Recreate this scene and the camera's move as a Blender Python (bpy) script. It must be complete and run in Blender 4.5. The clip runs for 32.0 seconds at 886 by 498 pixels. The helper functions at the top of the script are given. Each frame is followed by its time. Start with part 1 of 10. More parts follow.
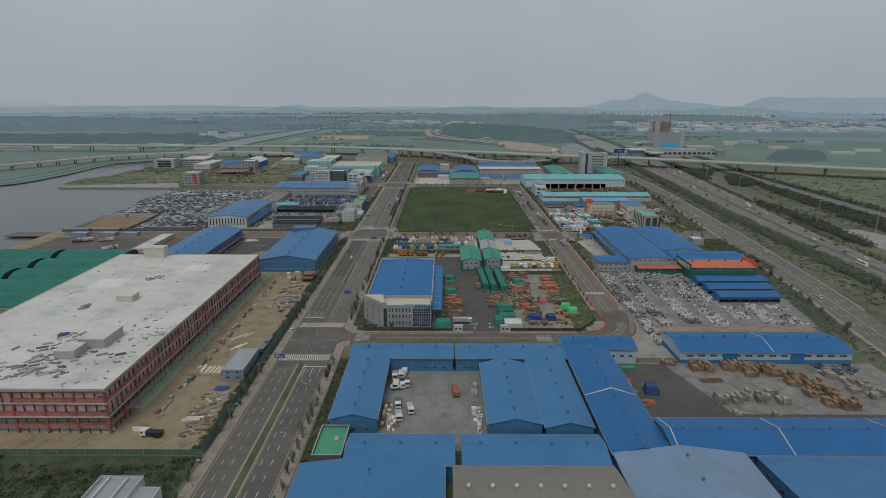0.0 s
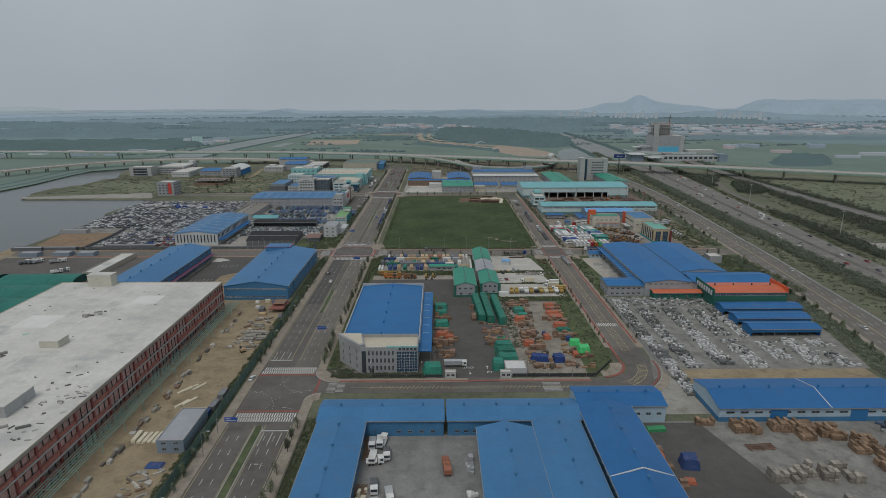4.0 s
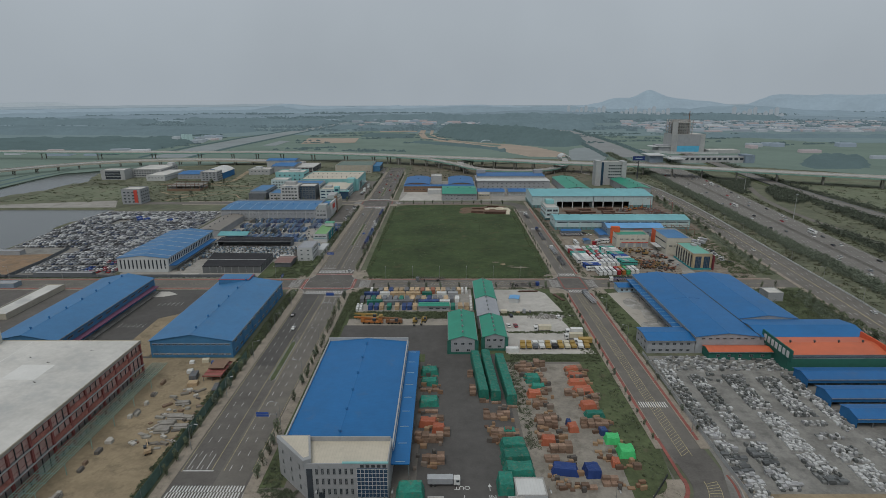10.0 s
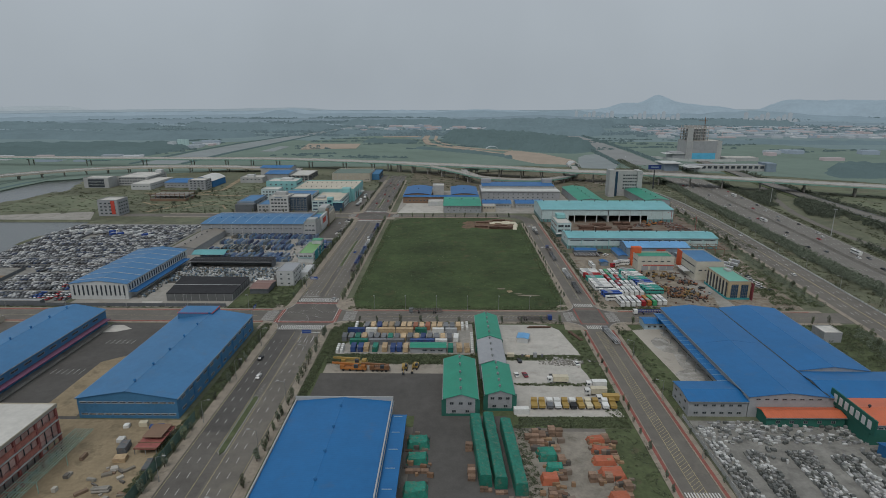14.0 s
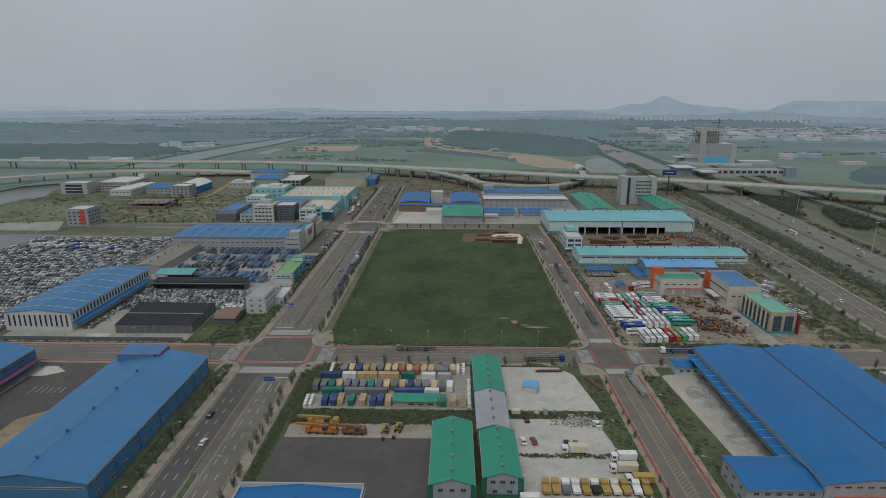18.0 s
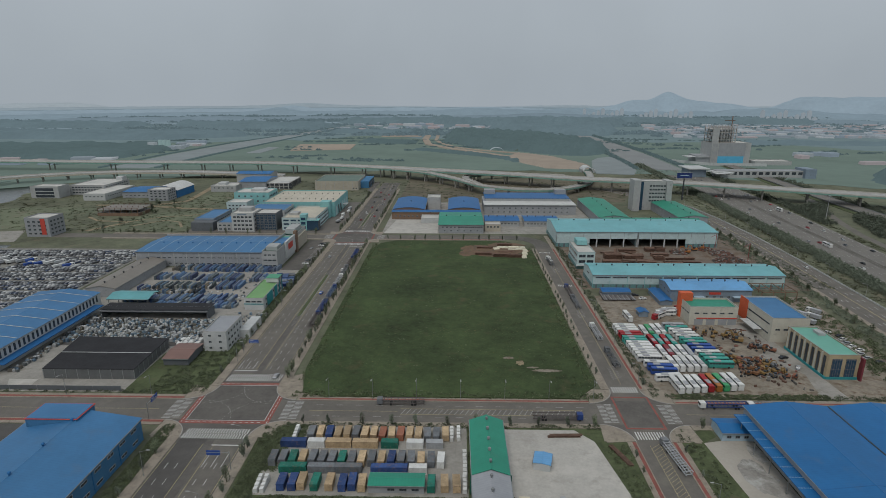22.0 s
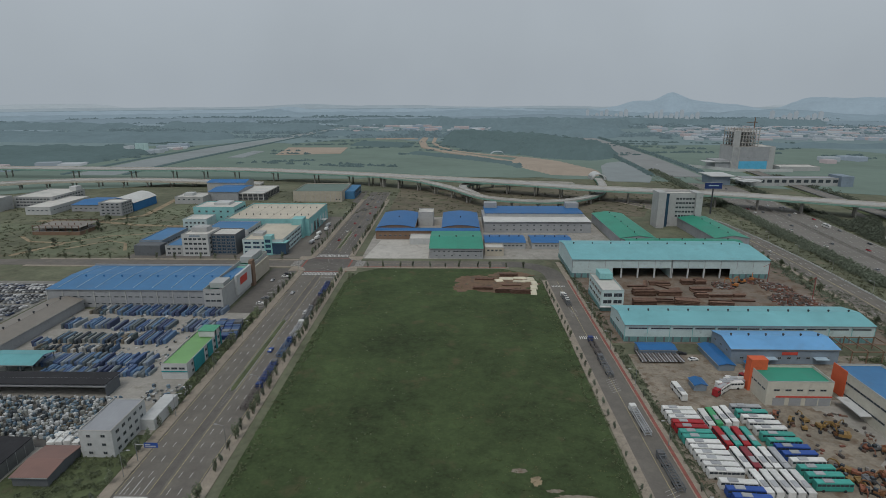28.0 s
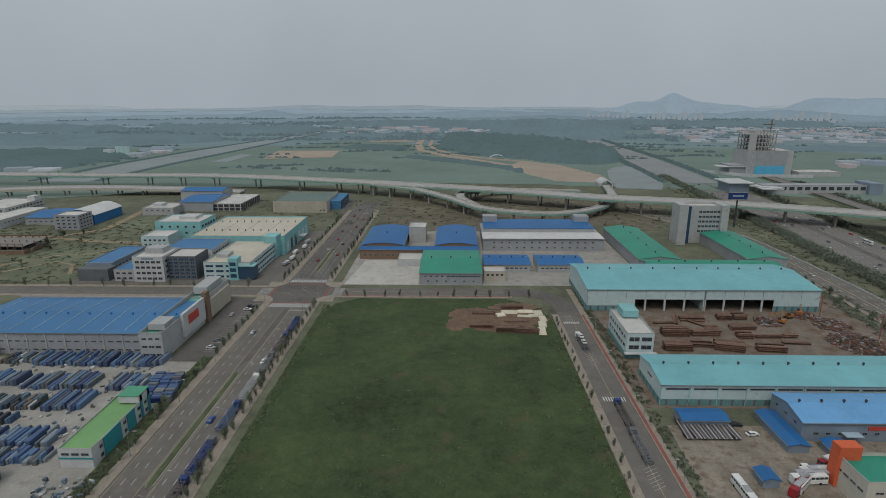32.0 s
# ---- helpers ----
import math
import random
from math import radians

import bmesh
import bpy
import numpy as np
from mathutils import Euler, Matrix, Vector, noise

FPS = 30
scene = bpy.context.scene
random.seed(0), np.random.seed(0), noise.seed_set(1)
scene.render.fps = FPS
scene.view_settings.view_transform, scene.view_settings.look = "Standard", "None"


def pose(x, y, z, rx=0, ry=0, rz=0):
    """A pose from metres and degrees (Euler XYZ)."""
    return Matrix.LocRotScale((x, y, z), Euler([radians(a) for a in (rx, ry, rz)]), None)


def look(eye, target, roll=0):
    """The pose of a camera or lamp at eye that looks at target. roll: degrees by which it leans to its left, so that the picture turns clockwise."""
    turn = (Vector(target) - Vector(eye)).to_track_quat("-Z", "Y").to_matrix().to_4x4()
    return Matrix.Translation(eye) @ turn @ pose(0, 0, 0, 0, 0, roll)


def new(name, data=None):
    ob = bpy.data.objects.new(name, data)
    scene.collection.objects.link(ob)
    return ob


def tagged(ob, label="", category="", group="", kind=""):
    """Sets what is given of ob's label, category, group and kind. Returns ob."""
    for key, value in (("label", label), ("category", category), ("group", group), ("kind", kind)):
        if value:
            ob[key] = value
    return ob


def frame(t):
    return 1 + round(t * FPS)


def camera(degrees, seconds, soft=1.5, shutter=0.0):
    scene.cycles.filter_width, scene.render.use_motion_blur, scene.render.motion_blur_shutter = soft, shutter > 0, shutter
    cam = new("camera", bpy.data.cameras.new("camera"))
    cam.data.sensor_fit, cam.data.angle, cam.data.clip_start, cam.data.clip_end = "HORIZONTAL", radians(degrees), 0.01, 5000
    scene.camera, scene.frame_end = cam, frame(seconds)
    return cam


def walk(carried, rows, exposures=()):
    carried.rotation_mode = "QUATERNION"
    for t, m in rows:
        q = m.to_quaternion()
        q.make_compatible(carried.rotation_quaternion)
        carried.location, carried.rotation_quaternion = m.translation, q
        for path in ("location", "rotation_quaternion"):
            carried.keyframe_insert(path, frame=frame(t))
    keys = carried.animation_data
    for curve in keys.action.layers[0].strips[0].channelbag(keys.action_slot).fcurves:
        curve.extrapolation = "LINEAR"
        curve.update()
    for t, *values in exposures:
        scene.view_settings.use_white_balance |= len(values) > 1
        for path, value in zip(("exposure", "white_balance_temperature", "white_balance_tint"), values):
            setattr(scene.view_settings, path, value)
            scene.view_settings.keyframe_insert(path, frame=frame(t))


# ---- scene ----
cam = camera(76.71, 32.0, soft=0.25)
# seconds, x, y, height, heading, tilt below level, lean
PATH = [
    (0, -16.91, 28.98, 120.08, -0.150, 15.526, 0.115),
    (1, -16.64, 40.17, 120.06, 0.257, 15.362, 0.068),
    (2, -16.28, 51.39, 119.98, 0.457, 15.314, 0.007),
    (3, -15.52, 63.65, 120.05, 0.524, 15.220, -0.043),
    (6, -12.61, 102.20, 120.12, 0.294, 15.241, -0.185),
    (7, -11.48, 116.07, 120.05, 0.246, 15.279, -0.169),
    (8, -10.36, 131.07, 120.20, 0.232, 15.376, -0.139),
    (9, -8.76, 145.02, 120.76, 0.113, 15.442, -0.132),
    (10, -6.86, 158.98, 121.44, -0.119, 15.705, -0.104),
    (11, -5.36, 172.35, 121.48, -0.261, 15.735, -0.222),
    (12, -4.16, 185.24, 120.98, -0.466, 15.536, -0.181),
    (13, -3.30, 197.53, 120.60, -0.589, 15.254, -0.092),
    (14, -2.42, 210.22, 120.52, -0.709, 15.257, -0.000),
    (17, 0.72, 247.98, 119.85, -0.969, 15.156, 0.022),
    (18, 2.00, 260.24, 119.86, -1.064, 15.171, 0.036),
    (19, 2.77, 272.90, 120.43, -1.087, 15.254, 0.025),
    (20, 3.53, 285.57, 120.87, -1.128, 15.464, 0.113),
    (21, 4.16, 298.53, 121.17, -1.156, 15.572, 0.123),
    (22, 5.01, 311.38, 120.95, -1.182, 15.552, 0.015),
    (23, 5.93, 323.21, 119.87, -1.262, 15.425, -0.021),
    (24, 6.95, 336.30, 119.27, -1.318, 15.374, -0.124),
    (25, 7.63, 350.63, 119.03, -1.314, 15.400, -0.100),
    (28, 9.58, 396.38, 118.46, -1.199, 15.448, -0.046),
    (29, 10.09, 411.69, 118.39, -1.131, 15.472, -0.044),
    (30, 10.95, 426.64, 118.44, -1.090, 15.545, -0.026),
    (31, 11.63, 441.45, 118.28, -1.054, 15.471, -0.051),
    (32, 12.58, 456.04, 117.86, -1.083, 15.358, -0.066),
]
walk(cam, [(t, pose(x, y, z, 90 - tilt, 0, -head) @ pose(0, 0, 0, 0, 0, lean)) for t, x, y, z, head, tilt, lean in PATH],
     exposures=[(0, 0.435), (6, 0.445), (14, 0.465), (32, 0.47)])

# ---- world and sun: a hazy, overcast noon ----
world = bpy.data.worlds.new("overcast")
scene.world = world
world.use_nodes = True
wn, wl = world.node_tree.nodes, world.node_tree.links
wn.clear()
sky = wn.new("ShaderNodeTexSky")
sky.sky_type = "NISHITA"
sky.sun_disc = False
sky.sun_elevation, sky.sun_rotation = radians(55), radians(200)
sky.air_density, sky.dust_density, sky.ozone_density = 1.0, 6.0, 1.0
grey = wn.new("ShaderNodeHueSaturation")
grey.inputs["Saturation"].default_value = 0.25
cloud = wn.new("ShaderNodeMixRGB")
cloud.inputs[0].default_value = 0.88
cloud.inputs[2].default_value = (2.8, 3.16, 3.5, 1)
veil = wn.new("ShaderNodeTexNoise")  # soft banks of cloud
veil.inputs["Scale"].default_value, veil.inputs["Detail"].default_value = 2.2, 4
bank = wn.new("ShaderNodeMapRange")
bank.inputs[1].default_value, bank.inputs[2].default_value, bank.inputs[3].default_value, bank.inputs[4].default_value = 0.3, 0.7, 0.93, 1.07
shade = wn.new("ShaderNodeMixRGB")
shade.blend_type, shade.inputs[0].default_value = "MULTIPLY", 1.0
bg = wn.new("ShaderNodeBackground")
bg.inputs["Strength"].default_value = 0.1
wout = wn.new("ShaderNodeOutputWorld")
wl.new(sky.outputs[0], grey.inputs["Color"])
wl.new(grey.outputs[0], cloud.inputs[1])
wl.new(veil.outputs[0], bank.inputs[0])
wl.new(bank.outputs[0], shade.inputs[2])
wl.new(cloud.outputs[0], shade.inputs[1])
wl.new(shade.outputs[0], bg.inputs["Color"])
wl.new(bg.outputs[0], wout.inputs["Surface"])

sun_data = bpy.data.lights.new("sun", "SUN")
sun_data.energy, sun_data.angle, sun_data.color = 0.7, radians(25), (1.0, 0.96, 0.9)
sun = new("sun", sun_data)
sun.matrix_world = look((0, 0, 300), (60, 160, 0))


# ---- materials ----
def mat(name, color, rough=0.7, metal=0.0, vary=0.25, scale=0.15, fine=3.0, bump=0.1, dirt=None, dirt_amount=0.0,
        seam=0.0, seam_axis=0, random_tint=0.0, spec=0.3):
    """A surface with large stains, fine grain, optional sheet seams and a tint that differs from piece to piece."""
    m = bpy.data.materials.new(name)
    m.use_nodes = True
    n, l = m.node_tree.nodes, m.node_tree.links
    b = n["Principled BSDF"]
    b.inputs["Roughness"].default_value, b.inputs["Metallic"].default_value = rough, metal
    b.inputs["Specular IOR Level"].default_value = spec
    geo = n.new("ShaderNodeNewGeometry")
    big = n.new("ShaderNodeTexNoise")
    big.inputs["Scale"].default_value, big.inputs["Detail"].default_value = scale, 5
    small = n.new("ShaderNodeTexNoise")
    small.inputs["Scale"].default_value, small.inputs["Detail"].default_value = fine, 3
    middle = n.new("ShaderNodeTexNoise")
    middle.inputs["Scale"].default_value, middle.inputs["Detail"].default_value = math.sqrt(scale * fine), 4
    middle.inputs["Roughness"].default_value = 0.62
    for t in (big, middle, small):
        l.new(geo.outputs["Position"], t.inputs["Vector"])
    add = n.new("ShaderNodeMath")
    add.operation = "MULTIPLY_ADD"
    add.inputs[1].default_value = 0.5
    l.new(small.outputs[0], add.inputs[0])
    both = n.new("ShaderNodeMath")
    both.operation = "MULTIPLY_ADD"
    both.inputs[1].default_value = 0.8
    l.new(middle.outputs[0], both.inputs[0])
    l.new(big.outputs[0], both.inputs[2])
    l.new(both.outputs[0], add.inputs[2])
    ramp = n.new("ShaderNodeMapRange")
    ramp.inputs[1].default_value, ramp.inputs[2].default_value = 0.8, 1.5
    ramp.inputs[3].default_value, ramp.inputs[4].default_value = 1 - vary, 1 + vary
    l.new(add.outputs[0], ramp.inputs[0])
    mul = n.new("ShaderNodeMixRGB")
    mul.blend_type, mul.inputs[0].default_value = "MULTIPLY", 1.0
    mul.inputs[1].default_value = (*color, 1)
    l.new(ramp.outputs[0], mul.inputs[2])
    out = mul.outputs[0]
    if random_tint:
        info = n.new("ShaderNodeObjectInfo")
        tint = n.new("ShaderNodeMapRange")
        tint.inputs[3].default_value, tint.inputs[4].default_value = 1 - random_tint, 1 + random_tint
        l.new(info.outputs["Random"], tint.inputs[0])
        hsv = n.new("ShaderNodeHueSaturation")
        l.new(tint.outputs[0], hsv.inputs["Value"])
        l.new(out, hsv.inputs["Color"])
        out = hsv.outputs[0]
    if dirt:
        patch = n.new("ShaderNodeTexNoise")
        patch.inputs["Scale"].default_value, patch.inputs["Detail"].default_value = scale * 2.3, 6
        patch.inputs["Roughness"].default_value = 0.65
        l.new(geo.outputs["Position"], patch.inputs["Vector"])
        cut = n.new("ShaderNodeMapRange")
        cut.inputs[1].default_value, cut.inputs[2].default_value = 0.62 - dirt_amount * 0.4, 0.78 - dirt_amount * 0.4
        l.new(patch.outputs[0], cut.inputs[0])
        mix = n.new("ShaderNodeMixRGB")
        mix.inputs[2].default_value = (*dirt, 1)
        l.new(cut.outputs[0], mix.inputs[0])
        l.new(out, mix.inputs[1])
        out = mix.outputs[0]
    height = small.outputs[0]
    if seam:
        sep = n.new("ShaderNodeSeparateXYZ")
        l.new(geo.outputs["Position"], sep.inputs[0])
        saw = n.new("ShaderNodeMath")
        saw.operation = "PINGPONG"
        saw.inputs[1].default_value = seam / 2
        l.new(sep.outputs[seam_axis], saw.inputs[0])
        rib = n.new("ShaderNodeMapRange")
        rib.inputs[1].default_value, rib.inputs[2].default_value = 0.0, 0.12
        rib.inputs[3].default_value, rib.inputs[4].default_value = 0.86, 1.0
        l.new(saw.outputs[0], rib.inputs[0])
        lines = n.new("ShaderNodeMixRGB")
        lines.blend_type, lines.inputs[0].default_value = "MULTIPLY", 0.7
        l.new(out, lines.inputs[1])
        l.new(rib.outputs[0], lines.inputs[2])
        out = lines.outputs[0]
        height = rib.outputs[0]
    l.new(out, b.inputs["Base Color"])
    if bump:
        bp = n.new("ShaderNodeBump")
        bp.inputs["Strength"].default_value, bp.inputs["Distance"].default_value = bump, 0.1
        l.new(height, bp.inputs["Height"])
        l.new(bp.outputs[0], b.inputs["Normal"])
    return m


def glass_mat(name, color, rough=0.15):
    m = mat(name, color, rough, 0.0, 0.15, 0.3, 1.0, 0.0, spec=0.6)
    return m


M = {
    "ground": mat("rough_grass_and_earth", (0.118, 0.125, 0.082), 0.95, vary=0.45, scale=0.02, fine=0.4, dirt=(0.16, 0.135, 0.095), dirt_amount=0.12),
    "field": mat("meadow_grass", (0.047, 0.069, 0.027), 0.95, vary=0.5, scale=0.03, fine=0.9, bump=0.6, dirt=(0.085, 0.077, 0.04), dirt_amount=0.12),
    "verge": mat("verge_grass", (0.078, 0.096, 0.046), 0.95, vary=0.45, scale=0.08, fine=0.8, bump=0.5, dirt=(0.11, 0.095, 0.06), dirt_amount=0.12),
    "dusty_yard": mat("dusty_trodden_yard", (0.235, 0.213, 0.18), 0.95, vary=0.3, scale=0.08, fine=1.0, dirt=(0.15, 0.135, 0.11), dirt_amount=0.25),
    "orange_sand": mat("orange_brown_sand", (0.24, 0.165, 0.105), 0.95, vary=0.3, scale=0.06, fine=0.8, bump=0.3, dirt=(0.17, 0.14, 0.11), dirt_amount=0.25),
    "grassland": mat("pale_open_grassland", (0.135, 0.152, 0.098), 0.95, vary=0.35, scale=0.02, fine=0.4, dirt=(0.17, 0.155, 0.11), dirt_amount=0.2),
    "brown_ground": mat("trodden_brown_ground", (0.135, 0.118, 0.085), 0.95, vary=0.35, scale=0.03, fine=0.5, dirt=(0.09, 0.095, 0.055), dirt_amount=0.3),
    "plot_grass": mat("rank_plot_grass", (0.056, 0.068, 0.037), 0.95, vary=0.6, scale=0.06, fine=0.7, bump=0.6, dirt=(0.11, 0.095, 0.06), dirt_amount=0.16),
    "asphalt": mat("asphalt", (0.118, 0.109, 0.099), 0.9, vary=0.28, scale=0.06, fine=1.5, dirt=(0.13, 0.122, 0.11), dirt_amount=0.15),
    "asphalt_dark": mat("dark_asphalt", (0.09, 0.085, 0.08), 0.9, vary=0.22, scale=0.06, fine=1.5, dirt=(0.09, 0.085, 0.08), dirt_amount=0.1),
    "asphalt_pale": mat("worn_asphalt", (0.145, 0.133, 0.118), 0.9, vary=0.2, scale=0.05, fine=1.2, dirt=(0.18, 0.165, 0.14), dirt_amount=0.2),
    "motorway": mat("worn_motorway_asphalt", (0.17, 0.16, 0.145), 0.9, vary=0.15, scale=0.04, fine=1.0, dirt=(0.2, 0.185, 0.165), dirt_amount=0.2),
    "concrete": mat("yard_concrete", (0.295, 0.28, 0.253), 0.9, vary=0.24, scale=0.06, fine=1.0, dirt=(0.2, 0.185, 0.155), dirt_amount=0.2, seam=6.0),
    "tan_forecourt": mat("stained_tan_forecourt", (0.37, 0.34, 0.295), 0.9, vary=0.12, scale=0.05, fine=1.0, dirt=(0.27, 0.245, 0.21), dirt_amount=0.12),
    "tan_concrete": mat("dusty_tan_concrete", (0.29, 0.262, 0.222), 0.9, vary=0.2, scale=0.06, fine=1.0, dirt=(0.2, 0.18, 0.15), dirt_amount=0.2),
    "concrete_white": mat("pale_concrete", (0.43, 0.41, 0.375), 0.9, vary=0.2, scale=0.05, fine=1.0, dirt=(0.32, 0.3, 0.27), dirt_amount=0.2),
    "roof_concrete": mat("roof_screed", (0.53, 0.515, 0.48), 0.9, vary=0.17, scale=0.03, fine=0.7, dirt=(0.4, 0.4, 0.385), dirt_amount=0.28),
    "pavement": mat("pavement_blocks", (0.268, 0.232, 0.188), 0.9, vary=0.26, scale=0.2, fine=2.5, dirt=(0.12, 0.115, 0.08), dirt_amount=0.12),
    "kerb": mat("kerb_stone", (0.33, 0.32, 0.3), 0.85),
    "red_lane": mat("red_surfacing", (0.25, 0.088, 0.072), 0.9, dirt=(0.14, 0.08, 0.07), dirt_amount=0.2),
    "white_line": mat("road_paint_white", (0.56, 0.56, 0.54), 0.7, vary=0.25, scale=0.5, dirt=(0.26, 0.255, 0.25), dirt_amount=0.14),
    "yellow_line": mat("road_paint_yellow", (0.42, 0.36, 0.19), 0.7, vary=0.25, scale=0.5, dirt=(0.16, 0.15, 0.12), dirt_amount=0.12),
    "earth": mat("bare_sandy_earth", (0.27, 0.215, 0.14), 0.95, vary=0.25, scale=0.07, fine=0.8, bump=0.4, dirt=(0.17, 0.135, 0.09), dirt_amount=0.25),
    "red_earth": mat("rusty_earth", (0.16, 0.105, 0.07), 0.95, vary=0.3, scale=0.07, fine=0.8, bump=0.4, dirt=(0.1, 0.08, 0.065), dirt_amount=0.25),
    "water": mat("river_water", (0.075, 0.083, 0.082), 0.22, vary=0.15, scale=0.01, fine=0.2, bump=0.03, spec=0.5),
    "black_net": mat("black_net_cloth", (0.028, 0.028, 0.031), 0.9, vary=0.3, seam=2.0),
    "steel": mat("galvanised_steel", (0.3, 0.31, 0.31), 0.5, 0.6),
    "dark_steel": mat("dark_steel", (0.06, 0.065, 0.07), 0.6, 0.3),
    "rust": mat("rusty_steel", (0.15, 0.09, 0.065), 0.85, vary=0.4, scale=0.5, random_tint=0.35),
    "red_frame": mat("red_primer_steel", (0.27, 0.09, 0.08), 0.65, vary=0.3, scale=0.4),
    "green_frame": mat("green_primer_steel", (0.25, 0.37, 0.32), 0.65, vary=0.2),
    "interior": mat("bare_concrete", (0.36, 0.345, 0.325), 0.95),
    "glass": glass_mat("window_glass", (0.045, 0.055, 0.065)),
    "glass_blue": glass_mat("blue_curtain_glass", (0.03, 0.065, 0.11)),
    "rubber": mat("tyre_rubber", (0.035, 0.035, 0.035), 0.85),
    "timber": mat("crate_timber", (0.21, 0.14, 0.1), 0.85, vary=0.3, scale=0.5, random_tint=0.35),
    "stone_yard": mat("grey_dusty_yard", (0.215, 0.208, 0.19), 0.9, vary=0.3, scale=0.08, fine=1.0, dirt=(0.14, 0.135, 0.125), dirt_amount=0.3),
    "oil": mat("oil_stained_concrete", (0.28, 0.265, 0.24), 0.85, vary=0.35, scale=0.1, fine=1.0, dirt=(0.4, 0.39, 0.365), dirt_amount=0.35),
    "mesh_screen": mat("grey_mesh_screen", (0.13, 0.135, 0.135), 0.8, vary=0.15),
    "hedge": mat("dense_hedge_leaves", (0.11, 0.132, 0.072), 0.9, vary=0.4, scale=0.4, fine=2.0),
    "pink_net": mat("faded_red_safety_net", (0.36, 0.15, 0.12), 0.85, vary=0.35, scale=0.4),
    "court": mat("worn_grey_concrete", (0.2, 0.198, 0.188), 0.9, vary=0.3, scale=0.06, fine=1.0, dirt=(0.15, 0.147, 0.14), dirt_amount=0.22, seam=5.0),
    "plant_earth": mat("dusty_tan_earth", (0.23, 0.2, 0.16), 0.95, vary=0.35, scale=0.1, fine=1.0, dirt=(0.14, 0.1, 0.07), dirt_amount=0.3),
    "granite": mat("cut_granite", (0.33, 0.33, 0.33), 0.8, vary=0.25, scale=0.3, random_tint=0.35),
    "bark": mat("tree_bark", (0.09, 0.07, 0.05), 0.95),
    "leaf": mat("tree_leaves", (0.12, 0.142, 0.088), 0.9, vary=0.45, scale=0.3, fine=2.0, random_tint=0.3),
    "leaf_dark": mat("dark_scrub_leaves", (0.125, 0.146, 0.108), 0.9, vary=0.45, scale=0.3, fine=2.0, random_tint=0.3),
    "far_leaf": mat("far_woodland", (0.055, 0.085, 0.082), 0.95, vary=0.25, scale=0.02, fine=0.15),
}
ROOFS = {  # metal sheet roofs: colour, per run of the seams
    "blue": (0.011, 0.125, 0.325), "blue2": (0.016, 0.115, 0.3), "steel_blue": (0.045, 0.162, 0.33), "pale_blue": (0.13, 0.33, 0.58),
    "green": (0.025, 0.24, 0.16), "teal": (0.16, 0.4, 0.43), "orange": (0.52, 0.13, 0.06), "grey": (0.3, 0.31, 0.33),
    "greyblue": (0.17, 0.25, 0.36), "brown": (0.2, 0.18, 0.155), "white": (0.55, 0.55, 0.53), "rust": (0.2, 0.115, 0.095), "lime": (0.17, 0.34, 0.13), "darkgreen": (0.1, 0.15, 0.12),
    "beige": (0.5, 0.45, 0.36), "cyan": (0.12, 0.34, 0.36), "dull_green": (0.07, 0.29, 0.17), "sea_green": (0.14, 0.38, 0.3),
}
for key, c in ROOFS.items():
    stain = tuple(0.75 * v + 0.03 for v in c)
    for axis in (0, 1):
        M["roof_%s_%d" % (key, axis)] = mat("%s_sheet_roof" % key, c, 0.5, 0.0, vary=0.13, scale=0.05, fine=0.6, bump=0.25, dirt=stain, dirt_amount=0.12,
                                            seam=1.0, seam_axis=axis, spec=0.4)
WALLS = {
    "blue": (0.03, 0.15, 0.34), "steel_blue": (0.055, 0.17, 0.31), "white": (0.47, 0.48, 0.475), "grey": (0.3, 0.31, 0.32), "green": (0.03, 0.13, 0.1),
    "dark_green": (0.02, 0.11, 0.085), "teal": (0.22, 0.45, 0.45), "pale_teal": (0.45, 0.55, 0.55), "cream": (0.5, 0.48, 0.41), "tan": (0.38, 0.31, 0.2),
    "beige": (0.42, 0.38, 0.31), "darkgrey": (0.12, 0.13, 0.14), "red": (0.5, 0.07, 0.05), "orange": (0.6, 0.12, 0.05), "brown": (0.2, 0.13, 0.09),
    "maroon": (0.17, 0.035, 0.045), "purple": (0.16, 0.07, 0.12), "pale_grey": (0.37, 0.375, 0.37), "teal_dark": (0.03, 0.24, 0.26), "pale_blue": (0.35, 0.45, 0.52), "skyblue": (0.1, 0.4, 0.6),
    "greyblue": (0.2, 0.25, 0.3), "office": (0.3, 0.305, 0.305),
}
for key, c in WALLS.items():
    M["wall_" + key] = mat("%s_wall_cladding" % key, c, 0.7, vary=0.12, scale=0.12, fine=1.5, bump=0.12, dirt=tuple(0.7 * v for v in c), dirt_amount=0.08)
